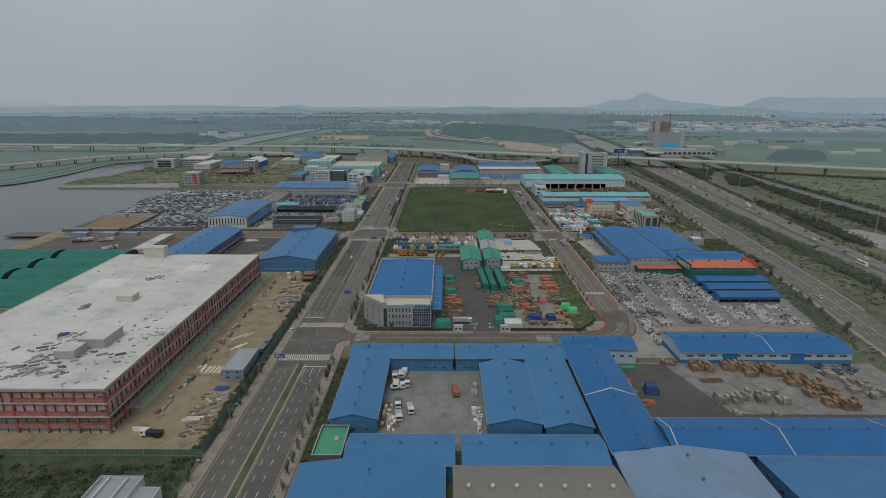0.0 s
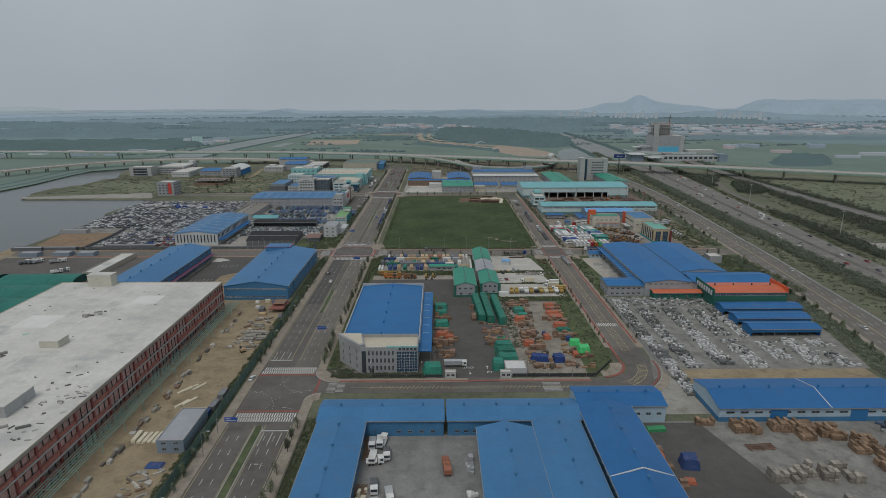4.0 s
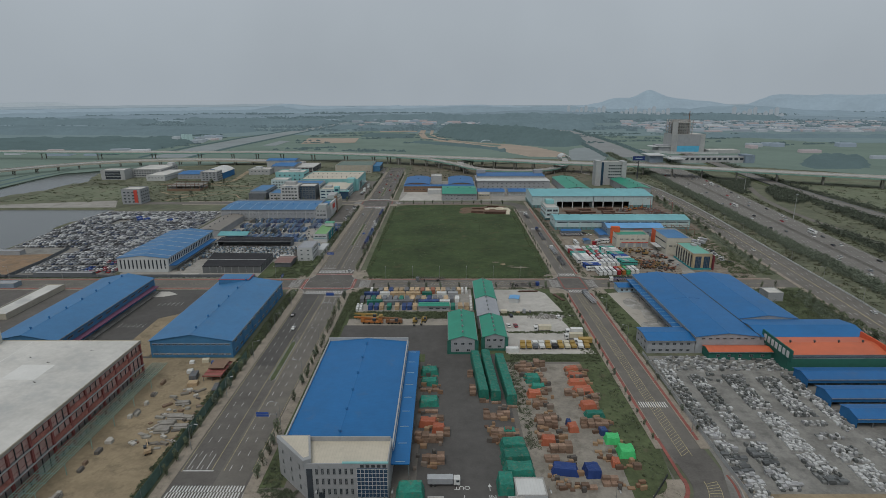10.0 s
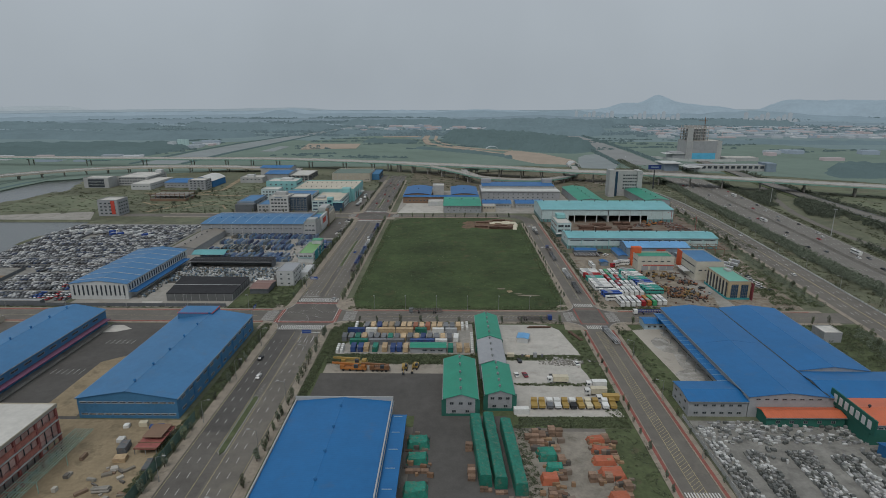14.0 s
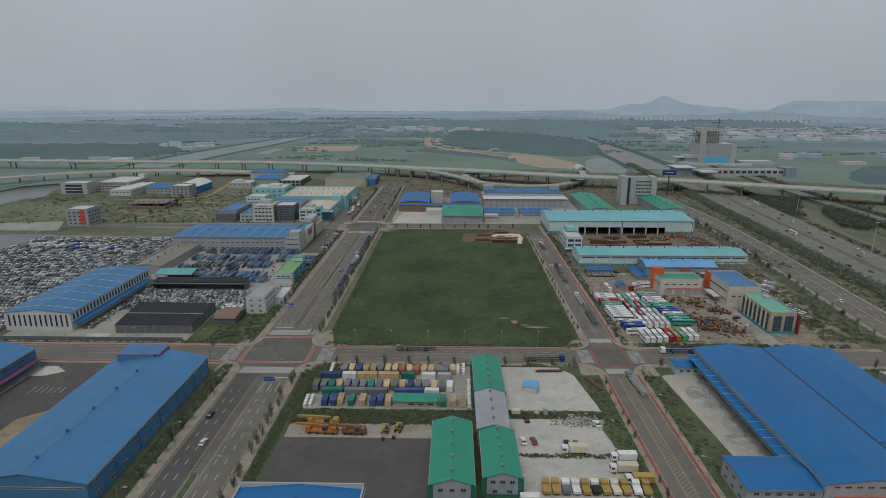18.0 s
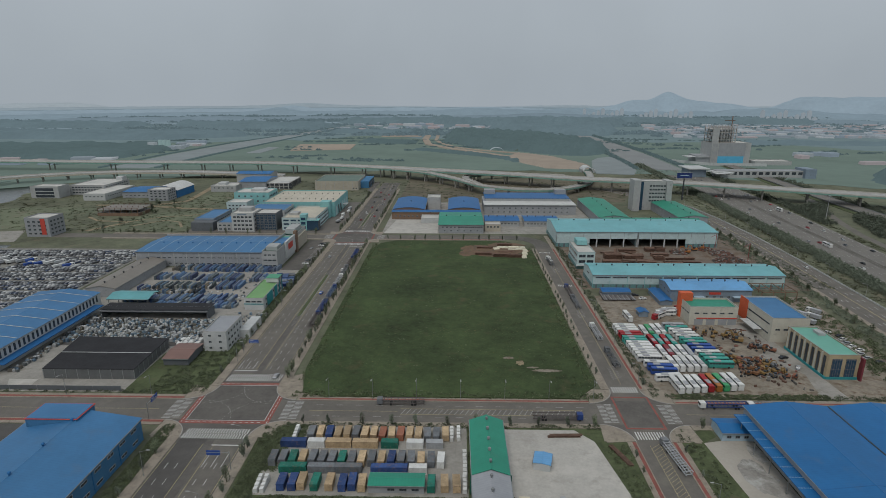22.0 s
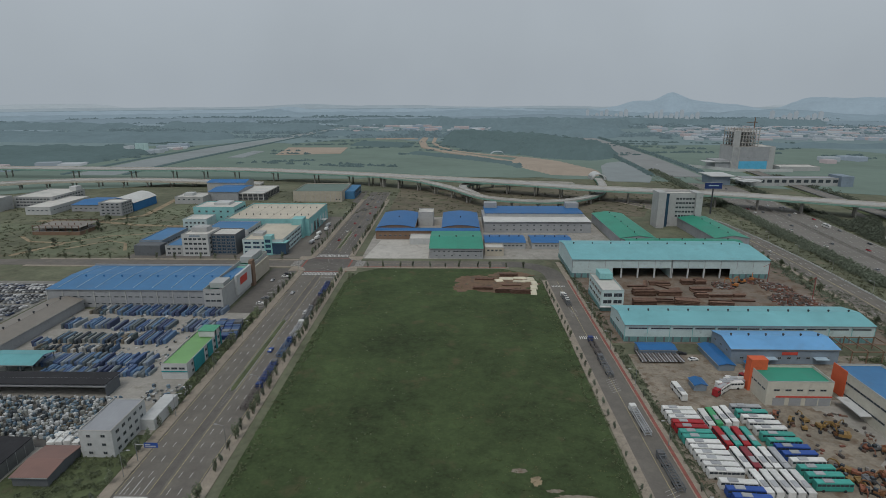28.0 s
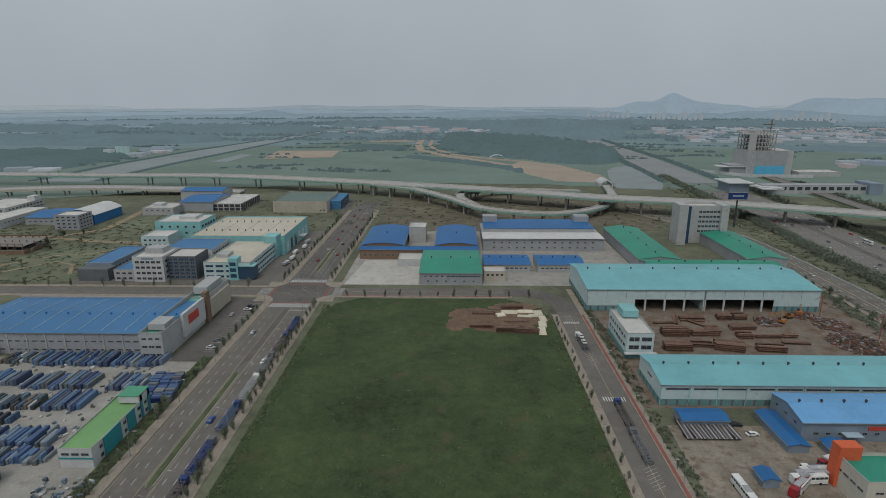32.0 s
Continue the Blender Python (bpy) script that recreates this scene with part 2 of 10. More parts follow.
PAINTS = {"white": (0.62, 0.62, 0.6), "silver": (0.33, 0.34, 0.35), "black": (0.025, 0.025, 0.028), "red": (0.32, 0.025, 0.03), "blue": (0.03, 0.08, 0.3),
          "teal": (0.06, 0.32, 0.27), "green": (0.06, 0.3, 0.13), "yellow": (0.34, 0.23, 0.07), "orange": (0.36, 0.14, 0.04), "grey": (0.14, 0.15, 0.16),
          "tan": (0.42, 0.31, 0.19), "navy": (0.02, 0.045, 0.16), "maroon": (0.22, 0.04, 0.05), "cream": (0.55, 0.5, 0.38), "brick": (0.25, 0.1, 0.062),
          "tarp_green": (0.022, 0.17, 0.125), "tarp_blue": (0.035, 0.07, 0.19), "tarp_orange": (0.36, 0.11, 0.06), "lime": (0.06, 0.42, 0.14), "dull_blue": (0.06, 0.105, 0.2), "dark_rust": (0.1, 0.085, 0.08), "rusty_yellow": (0.23, 0.145, 0.055), "rusty_orange": (0.2, 0.1, 0.05)}
RUSTED = ("tan", "brick", "grey", "tarp_green", "tarp_blue")
for key, c in PAINTS.items():
    if key in RUSTED:
        M["paint_" + key] = mat("weathered_%s_paint" % key, c, 0.65, vary=0.3, scale=0.3, fine=2.0, bump=0.08, random_tint=0.28, dirt=(0.5 * c[0] + 0.11, 0.5 * c[1] + 0.07, 0.5 * c[2] + 0.05), dirt_amount=0.22)
        continue
    M["paint_" + key] = mat("%s_paint" % key, c, 0.5, vary=0.14, scale=0.4, fine=2.0, bump=0.05, random_tint=0.12, dirt=tuple(0.65 * v + 0.03 for v in c), dirt_amount=0.06)


# ---- mesh helpers ----
class MB:
    """Collects boxes, prisms and faces, and turns them into one mesh."""

    def __init__(self):
        self.v, self.f = [], []

    def face(self, pts):
        b = len(self.v)
        self.v.extend(pts)
        self.f.append(tuple(range(b, b + len(pts))))
        return self

    def box(self, x0, x1, y0, y1, z0, z1):
        b = len(self.v)
        self.v.extend([(x0, y0, z0), (x1, y0, z0), (x1, y1, z0), (x0, y1, z0), (x0, y0, z1), (x1, y0, z1), (x1, y1, z1), (x0, y1, z1)])
        self.f.extend(tuple(b + i for i in q) for q in ((3, 2, 1, 0), (4, 5, 6, 7), (0, 1, 5, 4), (1, 2, 6, 5), (2, 3, 7, 6), (3, 0, 4, 7)))
        return self

    def bar(self, p, q, w, h=None):
        """A straight beam of width w and height h from p to q."""
        h = h or w
        p, q = Vector(p), Vector(q)
        d = (q - p).normalized()
        side = d.cross(Vector((0, 0, 1)))
        side = (side.normalized() if side.length > 1e-4 else Vector((1, 0, 0))) * w / 2
        up = side.cross(d).normalized() * h / 2
        b = len(self.v)
        for e in (p, q):
            self.v.extend(tuple(e + s * side + u * up) for s, u in ((-1, -1), (1, -1), (1, 1), (-1, 1)))
        self.f.extend(tuple(b + i for i in k) for k in ((0, 1, 2, 3), (7, 6, 5, 4), (0, 4, 5, 1), (1, 5, 6, 2), (2, 6, 7, 3), (3, 7, 4, 0)))
        return self

    def prism(self, outline, z0, z1):
        """An upright prism over an outline given anticlockwise."""
        b, n = len(self.v), len(outline)
        self.v.extend([(x, y, z0) for x, y in outline] + [(x, y, z1) for x, y in outline])
        self.f.append(tuple(b + i for i in reversed(range(n))))
        self.f.append(tuple(b + n + i for i in range(n)))
        self.f.extend((b + i, b + (i + 1) % n, b + n + (i + 1) % n, b + n + i) for i in range(n))
        return self

    def extrude(self, profile, a, c, axis):
        """A profile (u, z) swept along axis 'x' or 'y' from a to c; u runs along the other axis."""
        b, n = len(self.v), len(profile)
        for e in (a, c):
            self.v.extend(((e, u, z) if axis == "x" else (u, e, z)) for u, z in profile)
        self.f.append(tuple(b + i for i in range(n)))
        self.f.append(tuple(b + n + i for i in reversed(range(n))))
        self.f.extend((b + i, b + n + i, b + n + (i + 1) % n, b + (i + 1) % n) for i in range(n))
        return self

    def tube(self, p, q, r0, r1, n=8):
        p, q = Vector(p), Vector(q)
        d = (q - p).normalized()
        a = d.orthogonal().normalized()
        c = d.cross(a)
        b = len(self.v)
        for e, r in ((p, r0), (q, r1)):
            self.v.extend(tuple(e + r * (math.cos(2 * math.pi * i / n) * a + math.sin(2 * math.pi * i / n) * c)) for i in range(n))
        self.f.extend((b + i, b + (i + 1) % n, b + n + (i + 1) % n, b + n + i) for i in range(n))
        self.f.append(tuple(b + n + i for i in range(n)))
        self.f.append(tuple(b + i for i in reversed(range(n))))
        return self

    def mesh(self, name, material):
        me = bpy.data.meshes.new(name)
        me.from_pydata(self.v, [], self.f)
        bm = bmesh.new()
        bm.from_mesh(me)
        if len(bm.faces) < 4000:
            bmesh.ops.recalc_face_normals(bm, faces=bm.faces)
        bm.to_mesh(me)
        bm.free()
        me.materials.append(M[material])
        return me


def thing(name, label, category, x=0, y=0, z=0, turn=0, group="", kind=""):
    ob = new(name)
    ob.empty_display_size = 0.1
    ob.matrix_basis = pose(x, y, z, 0, 0, turn)
    return tagged(ob, label, category, group, kind)


def part(name, shape, material, parent, label="", loc=(0, 0, 0), turn=0):
    me = shape.mesh(name, material) if isinstance(shape, MB) else shape
    ob = new(name, me)
    ob.parent = parent
    if loc != (0, 0, 0) or turn:
        ob.matrix_basis = pose(*loc, 0, 0, turn)
    return tagged(ob, label)


def single(name, shape, material, label, category, group="", kind="", loc=(0, 0, 0), turn=0):
    """A thing that is one mesh."""
    me = shape.mesh(name, material) if isinstance(shape, MB) else shape
    ob = new(name, me)
    ob.matrix_basis = pose(*loc, 0, 0, turn)
    return tagged(ob, label, category, group, kind)


CACHE = {}


def cached(key, make):
    if key not in CACHE:
        CACHE[key] = make()
    return CACHE[key]


def block_mesh(name, w, d, h, material, bevel=0.0):
    """A box on its base, shared by all of one size; bevel chamfers its upper edges."""
    def make():
        b = MB()
        if bevel:
            c = bevel
            b.box(-w / 2, w / 2, -d / 2, d / 2, 0, h - c)
            k = len(b.v)
            b.v.extend([(s * (w / 2 - c), u * (d / 2 - c), h) for s, u in ((-1, -1), (1, -1), (1, 1), (-1, 1))])
            b.f.append((k, k + 1, k + 2, k + 3))
            b.f.extend((4 + i, 4 + (i + 1) % 4, k + (i + 1) % 4, k + i) for i in range(4))
            b.f.remove((4, 5, 6, 7))
        else:
            b.box(-w / 2, w / 2, -d / 2, d / 2, 0, h)
        return b.mesh(name, material)
    return cached((name, round(w, 2), round(d, 2), round(h, 2), material, bevel), make)


# ---- ground, roads ----
def slab(name, outline, top, material, label, category, kind="structure", bottom=-0.4):
    return single(name, MB().prism(outline, bottom, top), material, label, category, kind=kind)


def rect(x0, x1, y0, y1):
    return [(x0, y0), (x1, y0), (x1, y1), (x0, y1)]


def ribbon(pts, width, z0, z1, offset=0.0):
    """A strip of even width along a line of points."""
    b, n = MB(), len(pts)
    for i, p in enumerate(pts):
        q, r = Vector(pts[max(i - 1, 0)][:2]), Vector(pts[min(i + 1, n - 1)][:2])
        d = (r - q).normalized()
        side = Vector((-d.y, d.x))
        zz = p[2] if len(p) > 2 else 0
        for s, z in ((-1, z0), (1, z0), (1, z1), (-1, z1)):
            c = Vector(p[:2]) + side * (s * width / 2 + offset)
            b.v.append((c.x, c.y, z + zz))
    for i in range(n - 1):
        k = 4 * i
        b.f.extend([(k + 3, k + 7, k + 6, k + 2), (k, k + 1, k + 5, k + 4), (k + 1, k + 2, k + 6, k + 5), (k, k + 4, k + 7, k + 3)])
    b.f.extend([(0, 3, 2, 1), (4 * n - 4, 4 * n - 3, 4 * n - 2, 4 * n - 1)])
    return b


def arc(cx, cy, r, a0, a1, n=14):
    return [(cx + r * math.cos(radians(a0 + (a1 - a0) * i / n)), cy + r * math.sin(radians(a0 + (a1 - a0) * i / n))) for i in range(n + 1)]

def line_at(pts, y):
    """x of a broken line, given by points in order of y, at y."""
    for (xa, ya), (xb, yb) in zip(pts, pts[1:]):
        if y <= yb or (xb, yb) == pts[-1]:
            return xa + (xb - xa) * (y - ya) / (yb - ya)


RIVER = [(-366, 300), (-369, 491), (-363, 525), (-367, 580), (-371, 690), (-369, 705), (-347, 728), (-366, 758), (-451, 753), (-527, 757), (-548, 824), (-531, 863), (-522, 905), (-516, 951), (-538, 1003), (-560, 1090),
         (-590, 1090), (-600, 1042), (-602, 965), (-596, 886), (-599, 830), (-608, 789), (-660, 700), (-800, 560), (-1500, 200), (-1500, 60), (-420, 60)]


def inside(px, py, poly):
    hit, n = False, len(poly)
    for i in range(n):
        (xa, ya), (xb, yb) = poly[i], poly[i - 1]
        if (ya > py) != (yb > py) and px < (xb - xa) * (py - ya) / (yb - ya) + xa:
            hit = not hit
    return hit


def ground_sheet():
    xs = sorted(set([-5000, -3500, -2500, -2000, -1700] + list(range(-1500, -330, 10)) + list(range(-330, 720, 60)) + [900, 1200, 1700, 2500, 3500, 5000]))
    ys = sorted(set([-2500, -1200, -500, -150, 0, 40] + list(range(60, 1240, 10)) + list(range(1240, 2400, 80)) + [2400, 3000, 3600, 4200, 5200]))
    b = MB()
    for y in ys:
        for x in xs:
            low = x < -340 and 55 < y < 1230 and inside(x, y, RIVER)
            b.v.append((x, y, -5.0 if low else 0.0))
    w = len(xs)
    b.f = [(j * w + i, j * w + i + 1, (j + 1) * w + i + 1, (j + 1) * w + i) for j in range(len(ys) - 1) for i in range(w - 1)]
    return b


single("ground", ground_sheet(), "ground", "rough grass and bare earth of reclaimed flat land", "ground", kind="structure")
single("water", MB().face([(-1600, 50, -1.6), (-345, 50, -1.6), (-345, 1240, -1.6), (-1600, 1240, -1.6)]), "water",
       "calm grey river water behind the quay", "water", kind="structure")

FRONT_R = [(190, 0), (217, 279), (230, 370), (235, 415), (243, 482), (248, 540), (257, 641), (264, 720), (268, 790), (268.5, 860), (265, 920), (255, 960), (236, 1000), (212, 1040)]
FRONT_L = [(x - 24, y) for x, y in FRONT_R]
HWY_L = [(262, 0), (275, 388), (279, 500), (284, 626), (288, 670), (293, 728), (299.5, 799), (305, 894), (315, 1000), (345, 1500), (420, 2400)]
HWY_R = [(300, 0), (306, 400), (312, 500), (327.6, 625), (334, 672), (345, 772), (354, 842), (366, 930), (372, 1000), (386, 1200), (420, 1500), (500, 2400)]


YS_FRONT = [-400, -100, 150, 279, 370, 415, 482, 540, 641, 720, 790, 830, 860, 890, 920, 940, 960, 980, 1000, 1040]
YS = [-400, -200, 0, 150, 279, 381, 460, 523, 643, 740, 850, 1000, 1150, 1300, 1500]


def sheet_between(name, left, right, a, b, z, material, label, category, ys=YS):
    m = MB()
    rows = [(line_at(left, y) + a * (line_at(right, y) - line_at(left, y)), line_at(left, y) + b * (line_at(right, y) - line_at(left, y)), y) for y in ys]
    for x0, x1, y in rows:
        m.v.extend([(x0, y, z - 0.3), (x0, y, z), (x1, y, z), (x1, y, z - 0.3)])
    for i in range(len(rows) - 1):
        k = 4 * i
        m.f.extend([(k, k + 1, k + 5, k + 4), (k + 1, k + 2, k + 6, k + 5), (k + 2, k + 3, k + 7, k + 6)])
    return single(name, m, material, label, category, kind="structure")


# main avenue, cross streets, east street
slab("road_avenue", rect(-95, -70, -400, 1090), 0.06, "asphalt", "wide grey asphalt avenue with worn lane lines", "road")
slab("road_avenue_east_lanes", rect(-81.2, -70.9, 304.4, 486.6), 0.066, "asphalt_pale", "paler worn lanes of the avenue", "road")
slab("road_avenue_east_lanes", rect(-81.2, -70.9, 535.6, 756), 0.066, "asphalt_pale", "paler worn lanes of the avenue", "road")
slab("road_avenue_west_lanes", rect(-94.1, -84.7, 535.6, 756), 0.066, "asphalt_pale", "worn lanes of the avenue", "road")
slab("road_avenue_west_lanes", rect(-94.1, -84, 392, 486.6), 0.066, "asphalt_dark", "darker resurfaced lanes of the avenue", "road")
slab("road_south_street", rect(-70, 58, 287.5, 296.5), 0.055, "asphalt", "narrow asphalt street in front of the gate", "road")
slab("road_middle_street", rect(-400, 240, 499, 514), 0.05, "asphalt_pale", "worn asphalt cross street", "road")
slab("road_north_street", rect(-360, 56, 777, 791), 0.05, "asphalt_pale", "worn asphalt cross street", "road")
slab("road_east_street", rect(71, 83.5, 322, 758), 0.055, "asphalt_pale", "two-lane asphalt street with hatched centre", "road")
bend_s = [(52, 292), (58, 292)] + arc(58, 313, 21, -80, 0)[1:] + [(78, 330)]
single("road_south_bend", ribbon(bend_s, 13, -0.4, 0.065), "asphalt", "curved asphalt street bend with hatched centre", "road", kind="structure")
bend_n = [(77.2, 752)] + arc(50, 757, 27.2, 0, 90)[1:] + [(44, 784.2)]
single("road_north_bend", ribbon(bend_n, 13, -0.4, 0.068), "asphalt", "curved asphalt street bend", "road", kind="structure")
sheet_between("road_frontage", FRONT_L, FRONT_R, 0.12, 1.0, 0.06, "asphalt_pale", "four-lane frontage road beside the motorway", "road", YS_FRONT)
sheet_between("pavement_frontage", FRONT_L, FRONT_R, 0.0, 0.12, 0.2, "pavement", "long paved footway with red kerb", "pavement", YS_FRONT)
sheet_between("road_motorway", HWY_L, HWY_R, 0.0, 1.0, 0.05, "motorway", "broad multi-lane motorway", "road", YS + [1900, 2400])
slab("road_junction_avenue_south", rect(-95, -66, 274.6, 303), 0.072, "asphalt", "patched grey junction surface", "road")
slab("road_junction_avenue_middle", rect(-98.5, -66.5, 498.5, 526), 0.072, "asphalt", "patched grey junction surface", "road")
slab("road_junction_avenue_north", rect(-98.5, -66.5, 765, 797), 0.072, "asphalt", "patched grey junction surface", "road")
slab("road_junction_east", rect(70, 85, 498, 516), 0.072, "asphalt", "grey junction surface", "road")

# the meadow block and the verges and yards of the other blocks
MEADOW = [(-58, 520), (-48, 517), (56, 517), (66, 528), (67, 640), (67, 740), (58, 762), (44, 771), (-44, 771), (-56, 762), (-62, 740), (-62, 540)]
slab("field", MEADOW, 0.5, "field", "large overgrown green meadow with bare patches", "field")


def pavement(x0, x1, y0, y1, label="grey-brown paved footway"):
    return slab("pavement", rect(x0, x1, y0, y1), 0.2, "pavement", label, "pavement")



def kerb_corner(xk, yk, sx, sy, r=11, w=10.6, fill="asphalt"):
    """A rounded street corner: asphalt out to the kerb arc, paving behind it. sx, sy point into the block."""
    cx, cy = xk + sx * r, yk + sy * r
    a0 = math.degrees(math.atan2(-sy, -sx))
    pts = arc(cx, cy, r, a0 - 45, a0 + 45, 10)
    single("road_corner", MB().prism([(xk - sx * .3, yk - sy * .3)] + pts if sx * sy > 0 else [(xk - sx * .3, yk - sy * .3)] + pts, -.4, .062), fill, "asphalt fillet at a street corner", "road", kind="structure")
    ring_ = arc(cx, cy, r - w / 2, a0 - 45, a0 + 45, 10)
    single("pavement_corner", ribbon(ring_, w, -.4, .2), "pavement", "rounded block-paved street corner", "pavement", kind="structure")
    single("kerb", ribbon(pts, .3, -.4, .24), "kerb", "grey kerb stones round a corner", "kerb", kind="structure")


for xk, yk, sx, sy in ((-70, 296.5, 1, 1), (-70, 499, 1, -1), (-95, 499, -1, -1), (-70, 514, 1, 1), (-95, 514, -1, 1), (71, 499, -1, -1), (71, 514, -1, 1), (83.5, 499, 1, -1), (83.5, 514, 1, 1),
                       (-70, 777, 1, -1), (-95, 777, -1, -1), (-70, 791, 1, 1), (-95, 791, -1, 1), (-70, 287.5, 1, -1)):
    kerb_corner(xk, yk, sx, sy, *((6, 5.6) if yk == 287.5 else (11, 10.6)))
for x0, x1, y0, y1 in ((-70, -66, 307.5, 488), (-70, -66, 525, 766), (-70, -66, 802, 1040), (-99, -95, 80, 488), (-99, -95, 525, 766), (-99, -95, 802, 1040), (-70, -66, 60, 281.5),
                       (-59, 52, 296.5, 299.8), (-59, 60, 514, 516.8), (-59, 60, 496.2, 499), (83.5, 87, 330, 488), (83.5, 87, 525, 790), (67.6, 71, 330, 488), (67.4, 71, 525, 748),
                       (-360, -106, 514, 517.5), (-360, -106, 495.5, 499), (-300, -106, 791, 794.5), (-300, -106, 773.5, 777), (-59, 48, 773.5, 777), (94.5, 212, 514, 517.5), (94.5, 212, 496, 499)):
    slab("pavement", rect(x0, x1, y0, y1), 0.2, "pavement", "grey-brown block-paved footway", "pavement")

slab("pavement_corner", [(-66, 524), (-59, 516.9), (-49, 516.9), (-49, 517.1), (-58.2, 520), (-62.2, 536), (-66, 534)], 0.19, "pavement", "wide block-paved corner by the meadow", "pavement")

# ---- building kit ----
def window_mesh(w, h, rim="steel", glass="glass"):
    def make():
        f = MB()
        f.box(-w / 2, w / 2, -0.1, 0.05, 0, 0.1).box(-w / 2, w / 2, -0.1, 0.05, h - 0.1, h)
        f.box(-w / 2, -w / 2 + 0.1, -0.1, 0.05, 0.1, h - 0.1).box(w / 2 - 0.1, w / 2, -0.1, 0.05, 0.1, h - 0.1)
        f.box(-0.05, 0.05, -0.08, 0.05, 0.1, h - 0.1)
        return f.mesh("window", rim), MB().box(-w / 2 + 0.1, w / 2 - 0.1, -0.05, 0.02, 0.1, h - 0.1).mesh("pane", glass)
    return cached(("window", w, h, rim, glass), make)


def join_meshes(name, a, b):
    """Two meshes as one, with the materials of both."""
    me = bpy.data.meshes.new(name)
    n = len(a.vertices)
    va, vb = [tuple(v.co) for v in a.vertices], [tuple(v.co) for v in b.vertices]
    fa, fb = [tuple(p.vertices) for p in a.polygons], [tuple(i + n for i in p.vertices) for p in b.polygons]
    me.from_pydata(va + vb, [], fa + fb)
    me.materials.append(a.materials[0])
    me.materials.append(b.materials[0])
    for p in me.polygons[len(fa):]:
        p.material_index = 1
    return me


TURN = {"S": 0, "E": 90, "N": 180, "W": -90}


def windows(parent, box, side, z, n, w, h, a=0.06, b=0.94, rim="steel", glass="glass", proud=0.0, panes=True):
    """A row of n windows on one side of a box x0, x1, y0, y1."""
    x0, x1, y0, y1 = box
    fm, pm = window_mesh(w, h, rim, glass)
    at = parent.matrix_basis.translation
    far = at.y > 690 or at.x < -180 or at.x > 150 and at.y > 420 or at.y > 560 and at.x < 0
    if at.y > 780 and n > 2:  # too far off to be told apart: one strip a row
        fv, ff, pv, pf = [], [], [], []
        for i in range(n):
            k = a + (b - a) * (i + 0.5) / n
            e = (k - .5) * ((x1 - x0) if side in "SN" else (y1 - y0))
            for me, vv, ll in ((fm, fv, ff), (pm, pv, pf)):
                c = len(vv)
                vv.extend((v.co.x + e, v.co.y, v.co.z) for v in me.vertices)
                ll.extend(tuple(c + j for j in p.vertices) for p in me.polygons)
        cx, cy = (x0 + x1) / 2, (y0 + y1) / 2
        x, y = {"S": (cx, y0 - proud), "N": (cx, y1 + proud), "W": (x0 - proud, cy), "E": (x1 + proud, cy)}[side]
        o = bpy.data.meshes.new("strip_window")
        o.from_pydata(fv + pv, [], ff + [tuple(j + len(fv) for j in q) for q in pf])
        o.materials.append(fm.materials[0])
        o.materials.append(pm.materials[0])
        for p in o.polygons[len(ff):]:
            p.material_index = 1
        tagged(part("strip_window", o, None, parent, loc=(x, y, z), turn=TURN[side]), kind="stuff")
        return
    if far:
        fm = cached(("joined", w, h, rim, glass), lambda: join_meshes("window", fm, pm))
    for i in range(n):
        k = a + (b - a) * (i + 0.5) / n
        x, y = {"S": (x0 + k * (x1 - x0), y0 - proud), "N": (x0 + k * (x1 - x0), y1 + proud), "W": (x0 - proud, y0 + k * (y1 - y0)), "E": (x1 + proud, y0 + k * (y1 - y0))}[side]
        o = part("window", fm, None, parent, loc=(x, y, z), turn=TURN[side])
        if not far:
            part("pane", pm, None, o)


def door(parent, box, side, k, w, h, material="wall_grey", z=0.0):
    x0, x1, y0, y1 = box
    x, y = {"S": (x0 + k * (x1 - x0), y0), "N": (x0 + k * (x1 - x0), y1), "W": (x0, y0 + k * (y1 - y0)), "E": (x1, y0 + k * (y1 - y0))}[side]
    b = MB().box(-w / 2, w / 2, -0.12, 0.05, 0, h).box(-w / 2 - 0.15, w / 2 + 0.15, -0.2, 0.05, h, h + 0.2)
    part("door", b, material, parent, loc=(x, y, z), turn=TURN[side])


def vent_mesh(mat_name="dark_steel", r=0.45):
    def make():
        return MB().tube((0, 0, -0.4), (0, 0, 0.7), r * 0.7, r * 0.7).tube((0, 0, 0.6), (0, 0, 1.1), r * 1.25, r).tube((0, 0, 1.1), (0, 0, 1.25), r, 0.1).mesh("roof_vent", mat_name)
    return cached(("vent", mat_name, r), make)


